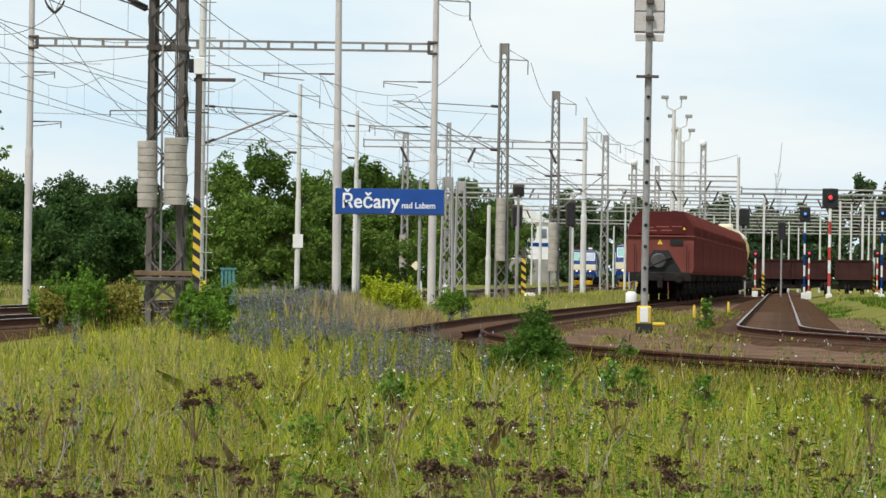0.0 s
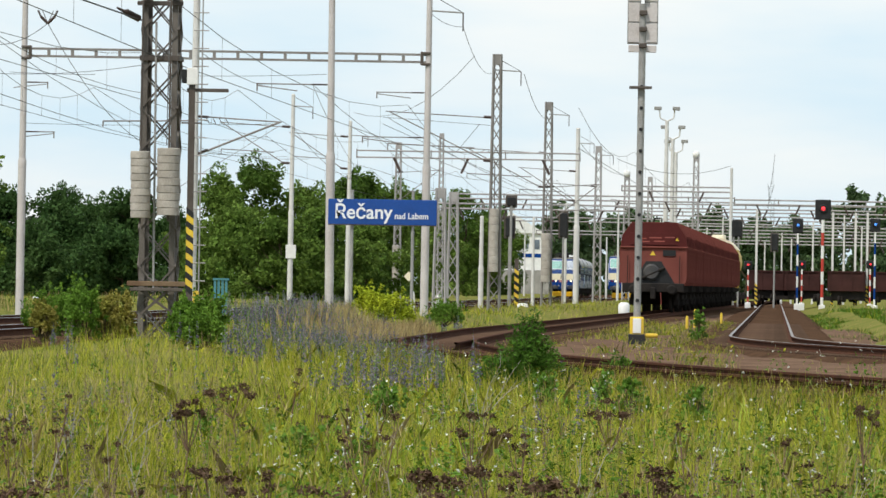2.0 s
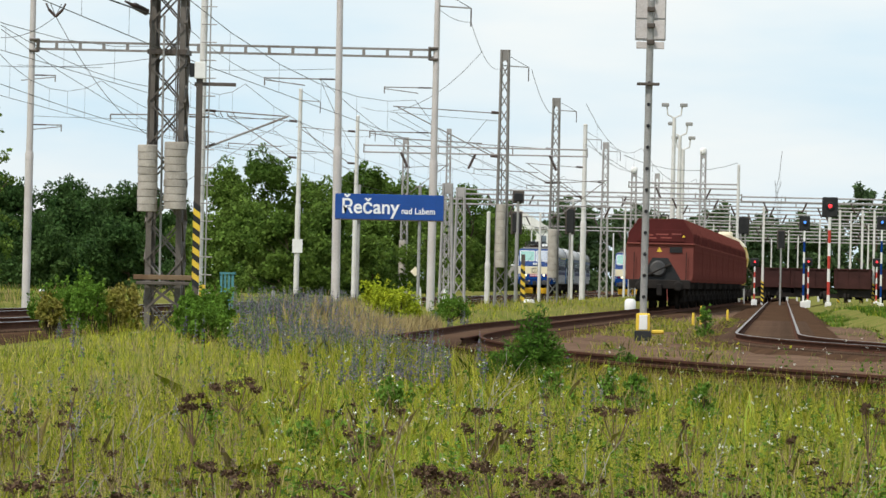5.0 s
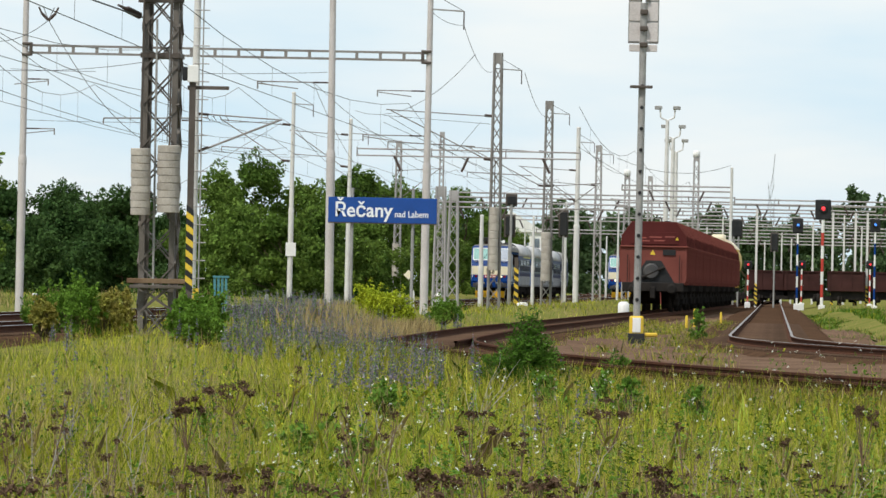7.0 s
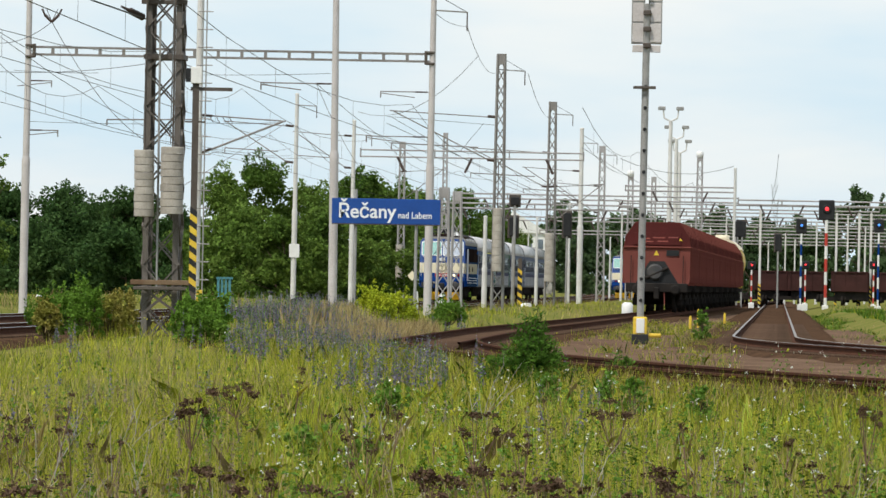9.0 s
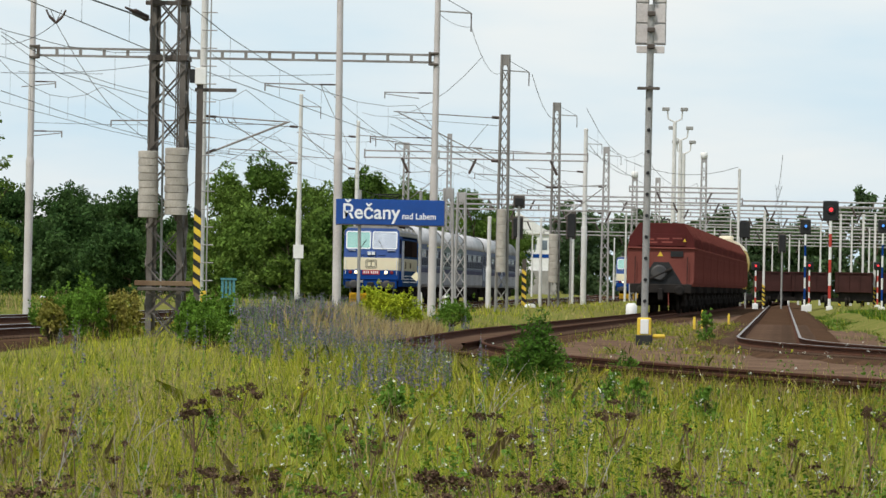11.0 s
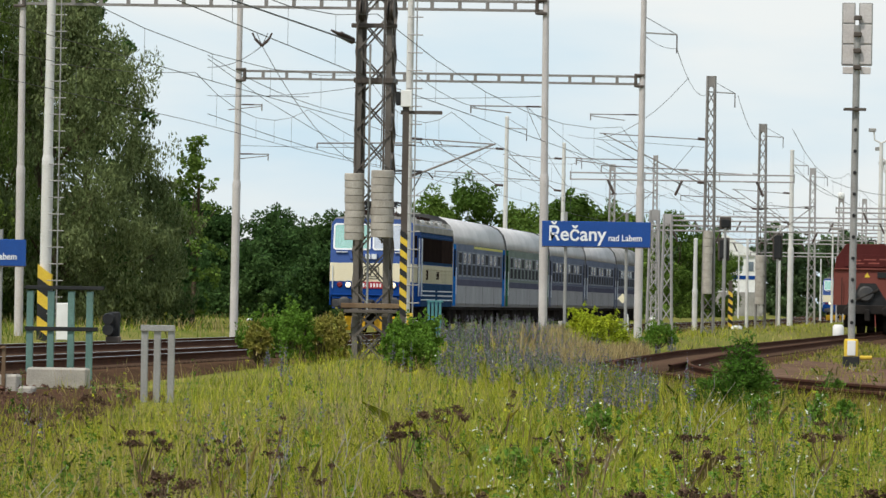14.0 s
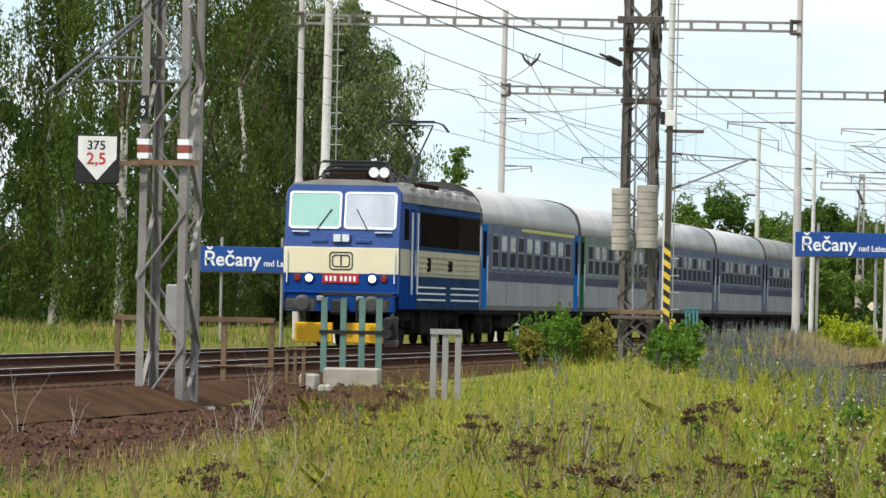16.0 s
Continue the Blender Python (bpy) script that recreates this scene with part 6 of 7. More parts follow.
# crowns behind the line
for i, (x, y, h, s) in enumerate((
        (-34.04, 430, 8.6, 8.0), (-31.36, 430, 7.6, 8.0), (-27.80, 430, 7.9, 7.0), (-25.2, 436, 7.0, 6.0), (-22.3, 425, 7.9, 7.0), (-23.51, 450, 6.4, 7.0),
        (-23.51, 380, 5.4, 7.0), (-25.39, 360, 4.6, 6.0), (-20.22, 370, 4.4, 5.5), (-18.27, 410, 6.0, 6.5),
        (-14.38, 390, 8.0, 6.5), (-11.75, 386, 9.0, 6.5), (-9.17, 400, 7.9, 6.0), (-5.65, 410, 9.0, 7.0),
        (-3.49, 436, 9.2, 6.5), (-6.51, 350, 5.6, 6.0), (-11.89, 350, 5.6, 6.0), (-9.40, 345, 5.0, 5.5), (-1.34, 490, 9.0, 7.0), (2.28, 570, 10.4, 8.0), (-4.57, 385, 5.4, 5.0), (5.95, 640, 9.5, 8.0))):
    tree("broadleaf_tree", (x, y, 0.1), h, s * 1.2, "dense dark green broadleaf tree behind the line", DEEP_LEAF if x < -16 else (LEAF if i % 2 else FRESH_LEAF), BARK, 100 + i, leaf=0.12, n=64, per=330, low=0.03, shape=0.8)
for i, (x, y, h, s) in enumerate((
        (-22.3, 222, 13.0, 8.6), (-19.9, 226, 7.6, 4.6), (-26.01, 232, 15.0, 8.5))):
    tree("willow_tree", (x, y, 0.1), h, s, "full grey-green willow with fine leaves", WILLOW, BARK, 140 + i, leaf=0.085, n=130, per=560, droop=0.6, low=0.03, shape=0.8)
for i in range(7):
    x = -45.43 + i * 3.4
    tree("broadleaf_tree", (x, 262 + 4 * math.sin(i * 2.7), 0.1), (13.5 if i > 2 else 9.5) + 1.2 * math.sin(i * 1.3), 6.4, "dense green tree in the back row of the wood", DEEP_LEAF, BARK, 250 + i, leaf=0.15, n=50, per=230, low=0.02)
tree("sapling", (-18.31, 235, 0.1), 8.0, 2.6, "slender young tree with upright twigs", FRESH_LEAF, BARK, 150, leaf=0.08, n=60, per=700, low=0.1)
for i, (x, y, h, s) in enumerate((
        (-35.56, 215, 16.0, 6.0), (-32.72, 218, 15.0, 6.0), (-29.01, 210, 17.0, 6.5), (-26.93, 214, 18.0, 6.5), (-25.6, 220, 16.0, 5.5))):
    tree("birch_tree", (x, y, 0.1), h, s, "birch with a pale trunk and hanging twigs", BIRCH, BIRCH_BARK, 160 + i, leaf=0.09, n=84, per=520 if i else 330, droop=3.2, low=0.05, shape=0.8)
for i in range(15):
    x = -41.0 + i * 1.55
    tree("hedge_bush", (x, 228 + 3 * math.sin(i * 2.3), 0.1), 4.2 + 0.9 * math.sin(i * 1.9), 4.4, "dark leafy bush under the trees", DEEP_LEAF, BARK, 180 + i, leaf=0.13, n=30, per=260, low=0.02)
for i in range(26):
    px = 0.006 + i * 0.0033
    y = 1010 + 30 * math.sin(i * 2.1)
    tree("broadleaf_tree", (px * y, y, 0), (17.0 + 1.4 * math.sin(i * 2.9)) if i > 18 else 12.8 + 1.5 * math.sin(i * 1.7), 16, "distant green tree beyond the yard", FAR_LEAF, BARK, 200 + i, leaf=0.45, n=26, per=34, low=0.03, shape=0.8)
tree("broadleaf_tree", (29.64, 340, 0.1), 9.8, 5.0, "green tree at the edge of the yard", LEAF, BARK, 240, leaf=0.17, n=40, per=200)


# ---- shrubs ----
def shrub(name, place, h, w, label, m, seed, leaf=0.05, n=22, per=900, upright=False):
    rng = np.random.default_rng(seed)
    ob = empty(name, place, label, "shrub")
    bm = B()
    clumps = []
    for i in range(n):
        t = rng.uniform(0.1, 1.0)
        a = rng.uniform(0, 2 * math.pi)
        if upright:
            wide = w * 0.5 * (1.05 - t) + 0.04
        else:
            wide = w * 0.5 * math.sqrt(max(0.02, 1 - (t - 0.25) ** 2 / 0.6))
        rr = wide * math.sqrt(rng.uniform(0.1, 1))
        r = w * rng.uniform(0.09, 0.17)
        c = (rr * math.cos(a), rr * math.sin(a), t * (h - r))
        clumps.append((*c, r * 0.8, r * (1.3 if upright else 0.8)))
        for _ in range(3):
            q = r * rng.uniform(0.2, 0.4)
            clumps.append((c[0] + rng.normal() * r * 0.8, c[1] + rng.normal() * r * 0.5, c[2] + abs(rng.normal()) * r * 1.1, q, q * rng.uniform(1.2, 2.6)))
        bar(bm, (0.1 * rr * math.cos(a), 0, -0.1), c, 0.012, sides=4, w2=0.006)
    tagged(part("stem", bm, BARK, ob), kind="stuff")
    soup("foliage", crown_quads(clumps, per / (w * w) * 1.2, leaf, rng), m, parent=ob)
    return ob


for i, (x, y, z, h, w, m, lab) in enumerate((
        (-8.02, 122, 0.3, 1.0, 0.9, SHRUB, "low green shrub in the meadow"), (-7.42, 120, 0.3, 1.15, 0.9, SHRUB, "low green shrub in the meadow"), (-7.02, 118, 0.3, 1.2, 0.8, SHRUB, "low green shrub in the meadow"),
        (-6.67, 119, 0.3, 0.9, 0.6, RUSSET, "russet dock seeding among shrubs"), (-6.43, 120, 0.3, 1.05, 0.7, RUSSET, "russet dock seeding among shrubs"), (-7.93, 119, 0.3, 0.8, 0.5, RUSSET, "russet dock seeding among shrubs"),
        (-4.72, 112, 0.3, 0.95, 0.7, SHRUB, "green shrub at a mast's foot"), (-4.29, 112, 0.3, 1.0, 0.75, SHRUB, "green shrub at a mast's foot"), (-4.42, 110, 0.3, 0.75, 0.9, SHRUB, "green shrub at a mast's foot"),
        (-1.71, 150, 0.4, 1.05, 0.8, BROOM, "yellow flowering broom bush"), (-1.10, 150, 0.4, 0.95, 0.95, BROOM, "yellow flowering broom bush"), (-1.47, 148, 0.4, 0.9, 0.9, BROOM, "yellow flowering broom bush"),
        (0.27, 170, 0.4, 0.7, 0.9, SHRUB, "low green shrub beside the siding"))):
    shrub("shrub", (x, y, z), h * 0.92, w * 1.15, lab, m, 300 + i, 0.032, 36, 5200)
BUSH = leafy("young_bush_leaf", (0.06, 0.135, 0.018), (0.11, 0.20, 0.03), 0.35, 1.5)
for i, (x, y, h, w) in enumerate(((-0.99, 46, 0.36, 0.4), (-0.56, 44, 0.32, 0.45), (2.20, 66, 0.5, 0.5), (2.03, 70, 0.45, 0.45), (-0.50, 62, 0.45, 0.5), (2.87, 64, 0.42, 0.4), (-1.94, 50, 0.36, 0.3), (1.36, 72, 0.45, 0.5))):
    shrub("leafy_weed", (x, y, 0.0), h, w, "leafy green weed in the meadow", WEED, 350 + i, 0.026, 22, 520, True)


def feathery_bush(place, h, w, seed, fronds=46):
    """Many arching stems, each set with small leaves along both sides."""
    rg = np.random.default_rng(seed)
    ob = empty("young_bush", place, "feathery green young bush in the meadow", "shrub")
    bm = B()
    out = []
    for i in range(fronds):
        a = rg.uniform(0, 2 * math.pi)
        reach = w * 0.5 * rg.uniform(0.15, 1.0)
        top = h * (1.22 - 0.95 * (reach / (w * 0.5)) ** 0.8) * rg.uniform(0.75, 1.05)
        pts = [Vector((reach * math.cos(a) * t ** 1.4, reach * math.sin(a) * t ** 1.4, top * (t - 0.18 * t * t))) for t in (0, 0.25, 0.5, 0.75, 1.0)]
        for p, q in zip(pts, pts[1:]):
            bar(bm, p, q, 0.010, sides=3, w2=0.006)
        n = 90
        t = rg.uniform(0.15, 1.0, n)
        c = np.stack([reach * math.cos(a) * t ** 1.4, reach * math.sin(a) * t ** 1.4, top * (t - 0.18 * t * t)], 1)
        spread = 0.10 * (1.1 - t) + 0.025
        c += rg.normal(0, 1, (n, 3)) * spread[:, None] * np.array([1, 0.7, 0.45])
        d = rg.normal(size=(n, 3)) * np.array([1, 1, 0.5]) + np.array([math.cos(a) * 0.4, 0, 0.55])
        d /= np.linalg.norm(d, axis=1)[:, None]
        e = np.cross(d, rg.normal(size=(n, 3)))
        e /= np.linalg.norm(e, axis=1)[:, None]
        ln = rg.uniform(0.022, 0.05, n)[:, None]
        out.append(np.stack([c - d * ln, c + e * ln * 0.3, c + d * ln, c - e * ln * 0.3], 1))
    tagged(part("stem", bm, BARK, ob), kind="stuff")
    soup("foliage", np.concatenate(out), BUSH, parent=ob)
    return ob


feathery_bush((1.26, 80, 0.0), 1.45, 1.42, 330, 110)
feathery_bush((0.90, 84, 0.0), 0.75, 0.9, 331, 26)
feathery_bush((2.75, 88, 0.05), 0.62, 0.7, 333, 16)
shrub("young_bush", (6.70, 150, 0.15), 0.75, 0.55, "green weed clump on the ballast", WEED, 332, 0.045, 18, 900, True)


# ---- bare earth between the sidings ----
def earth():
    ys = np.arange(84, 330, 2.0)
    bm = B()
    prev = None
    for y in ys:
        yy = np.float64(y)
        a = float(siding(yy)) - 2.2 if y > 116 else float(siding_c(yy)) - 1.8
        b = max(float(siding_b(yy)) + (4.6 if y < 210 else 2.6), a + 2)
        row = []
        for k in range(9):
            x = a + (b - a) * k / 8
            row.append(bm.verts.new((x, y, RAIL - 0.26 + 0.03 * math.sin(x * 2.1 + y) - (0.25 if k in (0, 8) else 0))))
        if prev:
            for i in range(8):
                bm.faces.new((prev[i], prev[i + 1], row[i + 1], row[i]))
        prev = row
    tagged(link("bare_earth", bm, BALLAST_GREY, smooth=True), "brown stony earth between the sidings", "ground", kind="structure")


earth()


def ballast_apron():
    """The spread of stones beside the nearer main track."""
    bm = B()
    prev = None
    for y in np.arange(24, 92, 1.0):
        k = 1 - float(smoothstep(np.float64(y), 56, 88))
        out = 4.4 + 3.0 * k + 1.5 * (1 - float(smoothstep(np.float64(y), 40, 58))) + 0.15 * math.sin(y * 1.7)
        dip = 1 - float(smoothstep(np.float64(y), 78, 90))
        row = []
        for o, z in ((1.5, 0.17), (1.85, 0.06), (2.3, 0.05 - 0.16 * dip), (3.4, 0.085 - 0.23 * dip), (out - 0.6, 0.10 - 0.23 * dip), (out, 0.08 - 0.23 * dip), (out + 0.5, -0.15 - 0.23 * dip)):
            row.append(bm.verts.new((float(main_near(np.float64(y))) + o, y, z + 0.015 * math.sin(o * 5 + y * 2.3))))
        if prev:
            for i in range(6):
                bm.faces.new((prev[i], prev[i + 1], row[i + 1], row[i]))
        prev = row
    tagged(link("ballast_apron", bm, BALLAST, smooth=True), "reddish brown ballast spread beside the track", "ground", kind="structure")


ballast_apron()


def loose_stones():
    """Angular stones strewn over the ballast beside the line."""
    rg = np.random.default_rng(21)
    n = 9000
    y = 1.0 / (1 / 34.0 + rg.random(n) * (1 / 96.0 - 1 / 34.0))
    o = rg.uniform(1.4, 8.6, n)
    k = o < 4.0 + 3.0 * (1 - smoothstep(y, 56, 88)) + 1.5 * (1 - smoothstep(y, 40, 58))
    y, o = y[k], o[k]
    dip = 1 - smoothstep(y, 78, 90)
    z = np.where(o < 1.9, 0.08, 0.09 - 0.23 * dip)
    c = np.stack([main_near(y) + o, y, z + 0.005], 1)
    r = rg.uniform(0.02, 0.05, len(y))[:, None]
    axes = np.array([(1, 0, 0), (0, 1, 0), (-1, 0, 0), (0, -1, 0), (0, 0, 1.0)])
    p = [c + (a + rg.normal(0, 0.35, c.shape)) * r for a in axes]
    tris = [np.stack([p[i], p[(i + 1) % 4], p[4]], 1) for i in range(4)]
    tagged(soup("ballast_stones", np.concatenate(tris), STONE), "reddish brown loose stones beside the track", "gravel", kind="stuff")


STONE = mat("loose_stone", (0.115, 0.062, 0.045), (0.055, 0.034, 0.028), 2.5, 0.95, each=0.45)
loose_stones()


# ---- meadow ----
def scatter(n, y0, y1, rng, left=-0.205, right=0.09):
    """Places over the meadow, denser near by."""
    u = rng.random(n)
    y = 1.0 / (1 / y0 + u * (1 / y1 - 1 / y0))
    x = y * rng.uniform(left, right, n)
    return x, y


def off_tracks(x, y):
    ok = (np.abs(x - main_far(y)) > 2.5) & (x - main_near(y) > 3.5 + 3.6 * (1 - smoothstep(y, 54, 88)) + 1.7 * (1 - smoothstep(y, 38, 58)) + 0.4 * np.sin(y * 0.9)) | (x < main_far(y) - 3)
    ok &= (np.abs(x - siding_b(y)) > 1.7) | (y < 76)
    ok &= (np.abs(x - siding(y)) > 1.7) | (y < 115)
    ok &= (np.abs(x - siding_c(y)) > 1.15) | (y > 124) | (y < 60)
    return ok


def stony(x, y):
    a = np.where(y > 116, siding(y) - 1.8, siding_c(y) - 1.2)
    return (x > a) & (x < siding_b(y) + 3.0 + 1.2 * np.sin(y * 0.21)) & (y > 84)


def patch(x, y, k=1.0, s=0.0):
    """Slow, uneven swell from 0 to 1 over the meadow."""
    v = np.sin(x * 0.83 * k + 1.3 * np.sin(y * 0.17 * k + s)) + np.sin(y * 0.31 * k + 1.9 * np.sin(x * 0.41 * k + s)) + 0.7 * np.sin(x * 2.3 * k - y * 0.9 * k + s)
    return np.clip(0.5 + v / 5.0, 0, 1)


def blades(x, y, h, width, rng, bend=0.42, simple=False):
    n = len(x)
    z = ground_height(x, y) - 0.03
    w = width * (0.45 + y / 80.0) * rng.uniform(0.6, 1.4, n)
    a = rng.uniform(0, 2 * np.pi, n)
    lean = rng.normal(0, bend, (n, 2)) * h[:, None]
    side = np.stack([np.cos(a), np.sin(a) * 0.4, 0 * a], 1) * w[:, None]
    root = np.stack([x, y, z], 1)
    mid = root + np.stack([lean[:, 0] * 0.3, lean[:, 1] * 0.3, h * 0.55], 1)
    tip = root + np.stack([lean[:, 0], lean[:, 1], h * (1 - 0.25 * np.abs(lean[:, 0]) / h)], 1)
    if simple:
        return np.stack([root - side, root + side, tip], 1)
    return np.stack([root - side, root + side, mid + side * 0.7, tip, mid - side * 0.7], 1)


rng = np.random.default_rng(11)
GRASS_DARK = leafy("deep_green_grass", (0.05, 0.105, 0.010), (0.09, 0.155, 0.018), 0.35, 0.3)
GRASS_PALE = leafy("yellow_green_grass", (0.42, 0.42, 0.035), (0.50, 0.45, 0.08), 0.4, 0.3)
LIME = leafy("bright_grass", (0.27, 0.37, 0.04), (0.37, 0.43, 0.08), 0.4, 0.5)
x, y = scatter(470000, 23, 430, rng)
k = off_tracks(x, y) & (~stony(x, y) | (rng.random(len(x)) < 0.14 + 0.40 * (patch(x, y, 2.0, 4) > 0.62)))
x, y = x[k], y[k]
p1, p2 = patch(x, y), patch(x, y, 2.2, 2.0)
h = (0.12 + 0.36 * rng.random(len(x)) ** 1.7) * (0.52 + 0.75 * p2) * np.where(stony(x, y), 0.5, 1.0)
r = rng.random(len(x))
idx = np.where(r < 0.10 + 0.24 * (1 - p1), 1, np.where(r > 0.84 - 0.42 * p1 * p2, 2, 0))
lush = (y > 110) & (x > siding_b(y))
idx = np.where(lush & (rng.random(len(x)) < 0.8), 1, idx)
# Grass beyond the line: tree shade put in as darker blades.
beyond = x < main_far(y) - 2
idx = np.where(beyond & (rng.random(len(x)) < 0.7), 1, idx)
h = np.where(lush, h * 0.6, h)
k = y < 75
tagged(soup("meadow_grass", blades(x[k], y[k], h[k], 0.0030, rng, 0.55), [GRASS, GRASS_DARK, GRASS_PALE], idx[k]), "tall meadow grass in mixed greens", "grass", kind="stuff")
k = ~k
tagged(soup("far_meadow_grass", blades(x[k], y[k], h[k], 0.0036, rng, 0.42, True), [GRASS, GRASS_DARK, GRASS_PALE], idx[k]), "meadow grass further off in mixed greens", "grass", kind="stuff")

x, y = scatter(56000, 23, 430, rng)
k = off_tracks(x, y) & ~stony(x, y) & (rng.random(len(x)) < 0.10 + 0.75 * np.clip(patch(x, y, 1.4, 1.0) * 2 - 0.8, 0, 1) + 0.22 * (x / y < -0.03) + 0.5 * (y > 140))
x, y = x[k], y[k]
tagged(soup("dry_grass", blades(x, y, rng.uniform(0.25, 0.60, len(x)), np.where(y > 140, 0.0034, 0.0019), rng, 0.30), DRY), "pale dry grass stalks among the green", "grass", kind="stuff")
# taller grass along the foot of the nearest siding
n = 15000
y = rng.uniform(58, 112, n)
x = siding_c(y) - rng.uniform(0.9, 3.4, n)
k = (x / y < 0.12) & (x - main_near(y) > 8)
x, y = x[k], y[k]
tagged(soup("siding_grass", blades(x, y, rng.uniform(0.22, 0.58, len(x)), 0.0032, rng, 0.4), [GRASS, GRASS_DARK, GRASS_PALE, DRY], rng.choice(4, len(x), p=(0.45, 0.25, 0.2, 0.1))), "tall mixed grass along the siding", "grass", kind="stuff")
# lush grass beside the yard
n = 16000
y = rng.uniform(118, 330, n)
x = siding_b(y) + 3.0 + 1.2 * np.sin(y * 0.21) + rng.exponential(5.0, n)
b = blades(x, y, rng.uniform(0.10, 0.30, n), 0.0048, rng, 0.6)
tagged(soup("yard_grass", b, [GRASS_DARK, WEED, GRASS], rng.choice(3, n, p=(0.6, 0.28, 0.12))), "lush green grass beside the yard tracks", "grass", kind="stuff")
# broad bright blades in the nearest grass
x, y = scatter(7000, 23, 70, rng, -0.03, 0.085)
k = off_tracks(x, y) & (rng.random(len(x)) < 0.25 + 0.9 * patch(x, y, 2.6, 8.0))
x, y = x[k], y[k]
tagged(soup("broad_grass", blades(x, y, rng.uniform(0.2, 0.5, len(x)), 0.0055, rng, 0.35), LIME), "broad bright green grass blades", "grass", kind="stuff")
# tufts on the bare earth
n = 260
ty = rng.uniform(96, 230, n)
tx = siding(ty) + rng.uniform(0.5, 6.0, n)
k = (tx < siding_b(ty) - 1.2) & (np.abs(tx - siding(ty)) > 1.3) & (patch(tx, ty, 1.5, 6.0) > 0.45)
x, y = np.repeat(tx[k], 45), np.repeat(ty[k], 45)
x, y = x + rng.normal(0, 0.16, len(x)), y + rng.normal(0, 0.5, len(y))
b = blades(x, y, rng.uniform(0.1, 0.34, len(x)), 0.003, rng, 0.5)
b[:, :, 2] += 0.10
tagged(soup("grass_tufts", b, [GRASS, GRASS_DARK, DRY], rng.choice(3, len(x), p=(0.55, 0.25, 0.2))), "grass tufts on the stony earth", "grass", kind="stuff")
# a straw-coloured patch near the broom bushes
n = 20000
y = rng.uniform(112, 156, n)
x = y * rng.normal(-0.006, 0.007, n)
k = off_tracks(x, y) & ~stony(x, y)
x, y = x[k], y[k]
n = len(x)
tagged(soup("straw_patch", blades(x, y, rng.uniform(0.35, 0.72, n), 0.0055, rng, 0.2), DRY), "straw-coloured dry grass patch", "grass", kind="stuff")
# seed heads on dry stalks
x, y = scatter(6500, 26, 150, rng)
k = off_tracks(x, y) & ~stony(x, y)
x, y = x[k], y[k]
b = blades(x, y, rng.uniform(0.05, 0.13, len(x)), 0.0032, rng, 0.35)
b[:, :, 2] += rng.uniform(0.30, 0.55, len(x))[:, None]
tagged(soup("grass_seed_heads", b, [DRY, RUSSET, DEAD_STEM], rng.choice(3, len(x), p=(0.45, 0.45, 0.10))), "brown and straw grass seed heads", "grass", kind="stuff")


def specks(x, y, z, size, rng, per=4, flat=0.5):
    """Little clusters of petals."""
    n = len(x) * per
    c = np.repeat(np.stack([x, y, z], 1), per, 0) + rng.normal(0, 1, (n, 3)) * np.repeat(size, per)[:, None] * 0.9
    s = np.repeat(size, per)[:, None] * rng.uniform(0.5, 1.0, (n, 1))
    a = rng.normal(size=(n, 3)) * np.array([1, 1, flat])
    a /= np.linalg.norm(a, axis=1)[:, None]
    b = np.cross(a, rng.normal(size=(n, 3)))
    b /= np.linalg.norm(b, axis=1)[:, None]
    return np.stack([c - a * s, c + b * s, c + a * s, c - b * s], 1)


# white and yellow blossoms, more of them where the field runs towards the sidings
for name, m, num, y0, y1, sz, lab, lo, hi in (("white_blossoms", WHITE_FLOWER, 420, 30, 110, 0.0078, "tiny white flowers in the grass", -0.03, 0.09), ("white_blossoms", WHITE_FLOWER, 30, 30, 100, 0.0065, "scattered tiny white flowers", -0.2, 0.0), ("yellow_blossoms", YELLOW, 350, 40, 140, 0.012, "tiny yellow flowers in the grass", -0.2, 0.09)):
    x, y = scatter(num, y0, y1, rng, lo, hi)
    k = off_tracks(x, y)
    x, y = x[k], y[k]
    tagged(soup(name, specks(x, y, ground_height(x, y) + rng.uniform(0.32, 0.6, len(x)), sz * (0.6 + y / 90), rng, 5), m), lab, "flowers", kind="stuff")
# violet flower spikes in a drift across the far meadow
n = 620
y = rng.uniform(100, 175, n)
x = y * np.where(rng.random(n) < 0.86, rng.normal(-0.019, 0.010, n), rng.uniform(-0.10, 0.004, n))
y2, y3 = rng.uniform(76, 104, 70), rng.uniform(40, 95, 26)
x = np.concatenate([x, y2 * rng.normal(-0.006, 0.008, 70), y3 * rng.uniform(-0.12, 0.03, 26)])
y = np.concatenate([y, y2, y3])
# spikes grow several to a root
x, y = np.repeat(x, 3) + rng.normal(0, 0.07, 3 * len(x)), np.repeat(y, 3) + rng.normal(0, 0.2, 3 * len(y))
k = off_tracks(x, y) & ~stony(x, y) & (rng.random(len(x)) < 0.25 + 1.1 * patch(x, y, 1.9, 5.0))
x, y = x[k], y[k]
zz = ground_height(x, y)
hh = rng.uniform(0.30, 0.80, len(x))
pieces = []
for j in range(12):
    t = 0.38 + 0.62 * j / 11
    pieces.append(specks(x + rng.normal(0, 0.004, len(x)), y, zz + hh * t, 0.019 * (1.3 - 0.95 * (t - 0.38) / 0.62) * (0.75 + y / 300), rng, 5, 0.6))
tagged(soup("violet_spikes", np.concatenate(pieces), [PURPLE, WEED], (rng.random(len(x) * 60) < 0.16)), "violet-blue flower spikes in a drift", "flowers", kind="stuff")
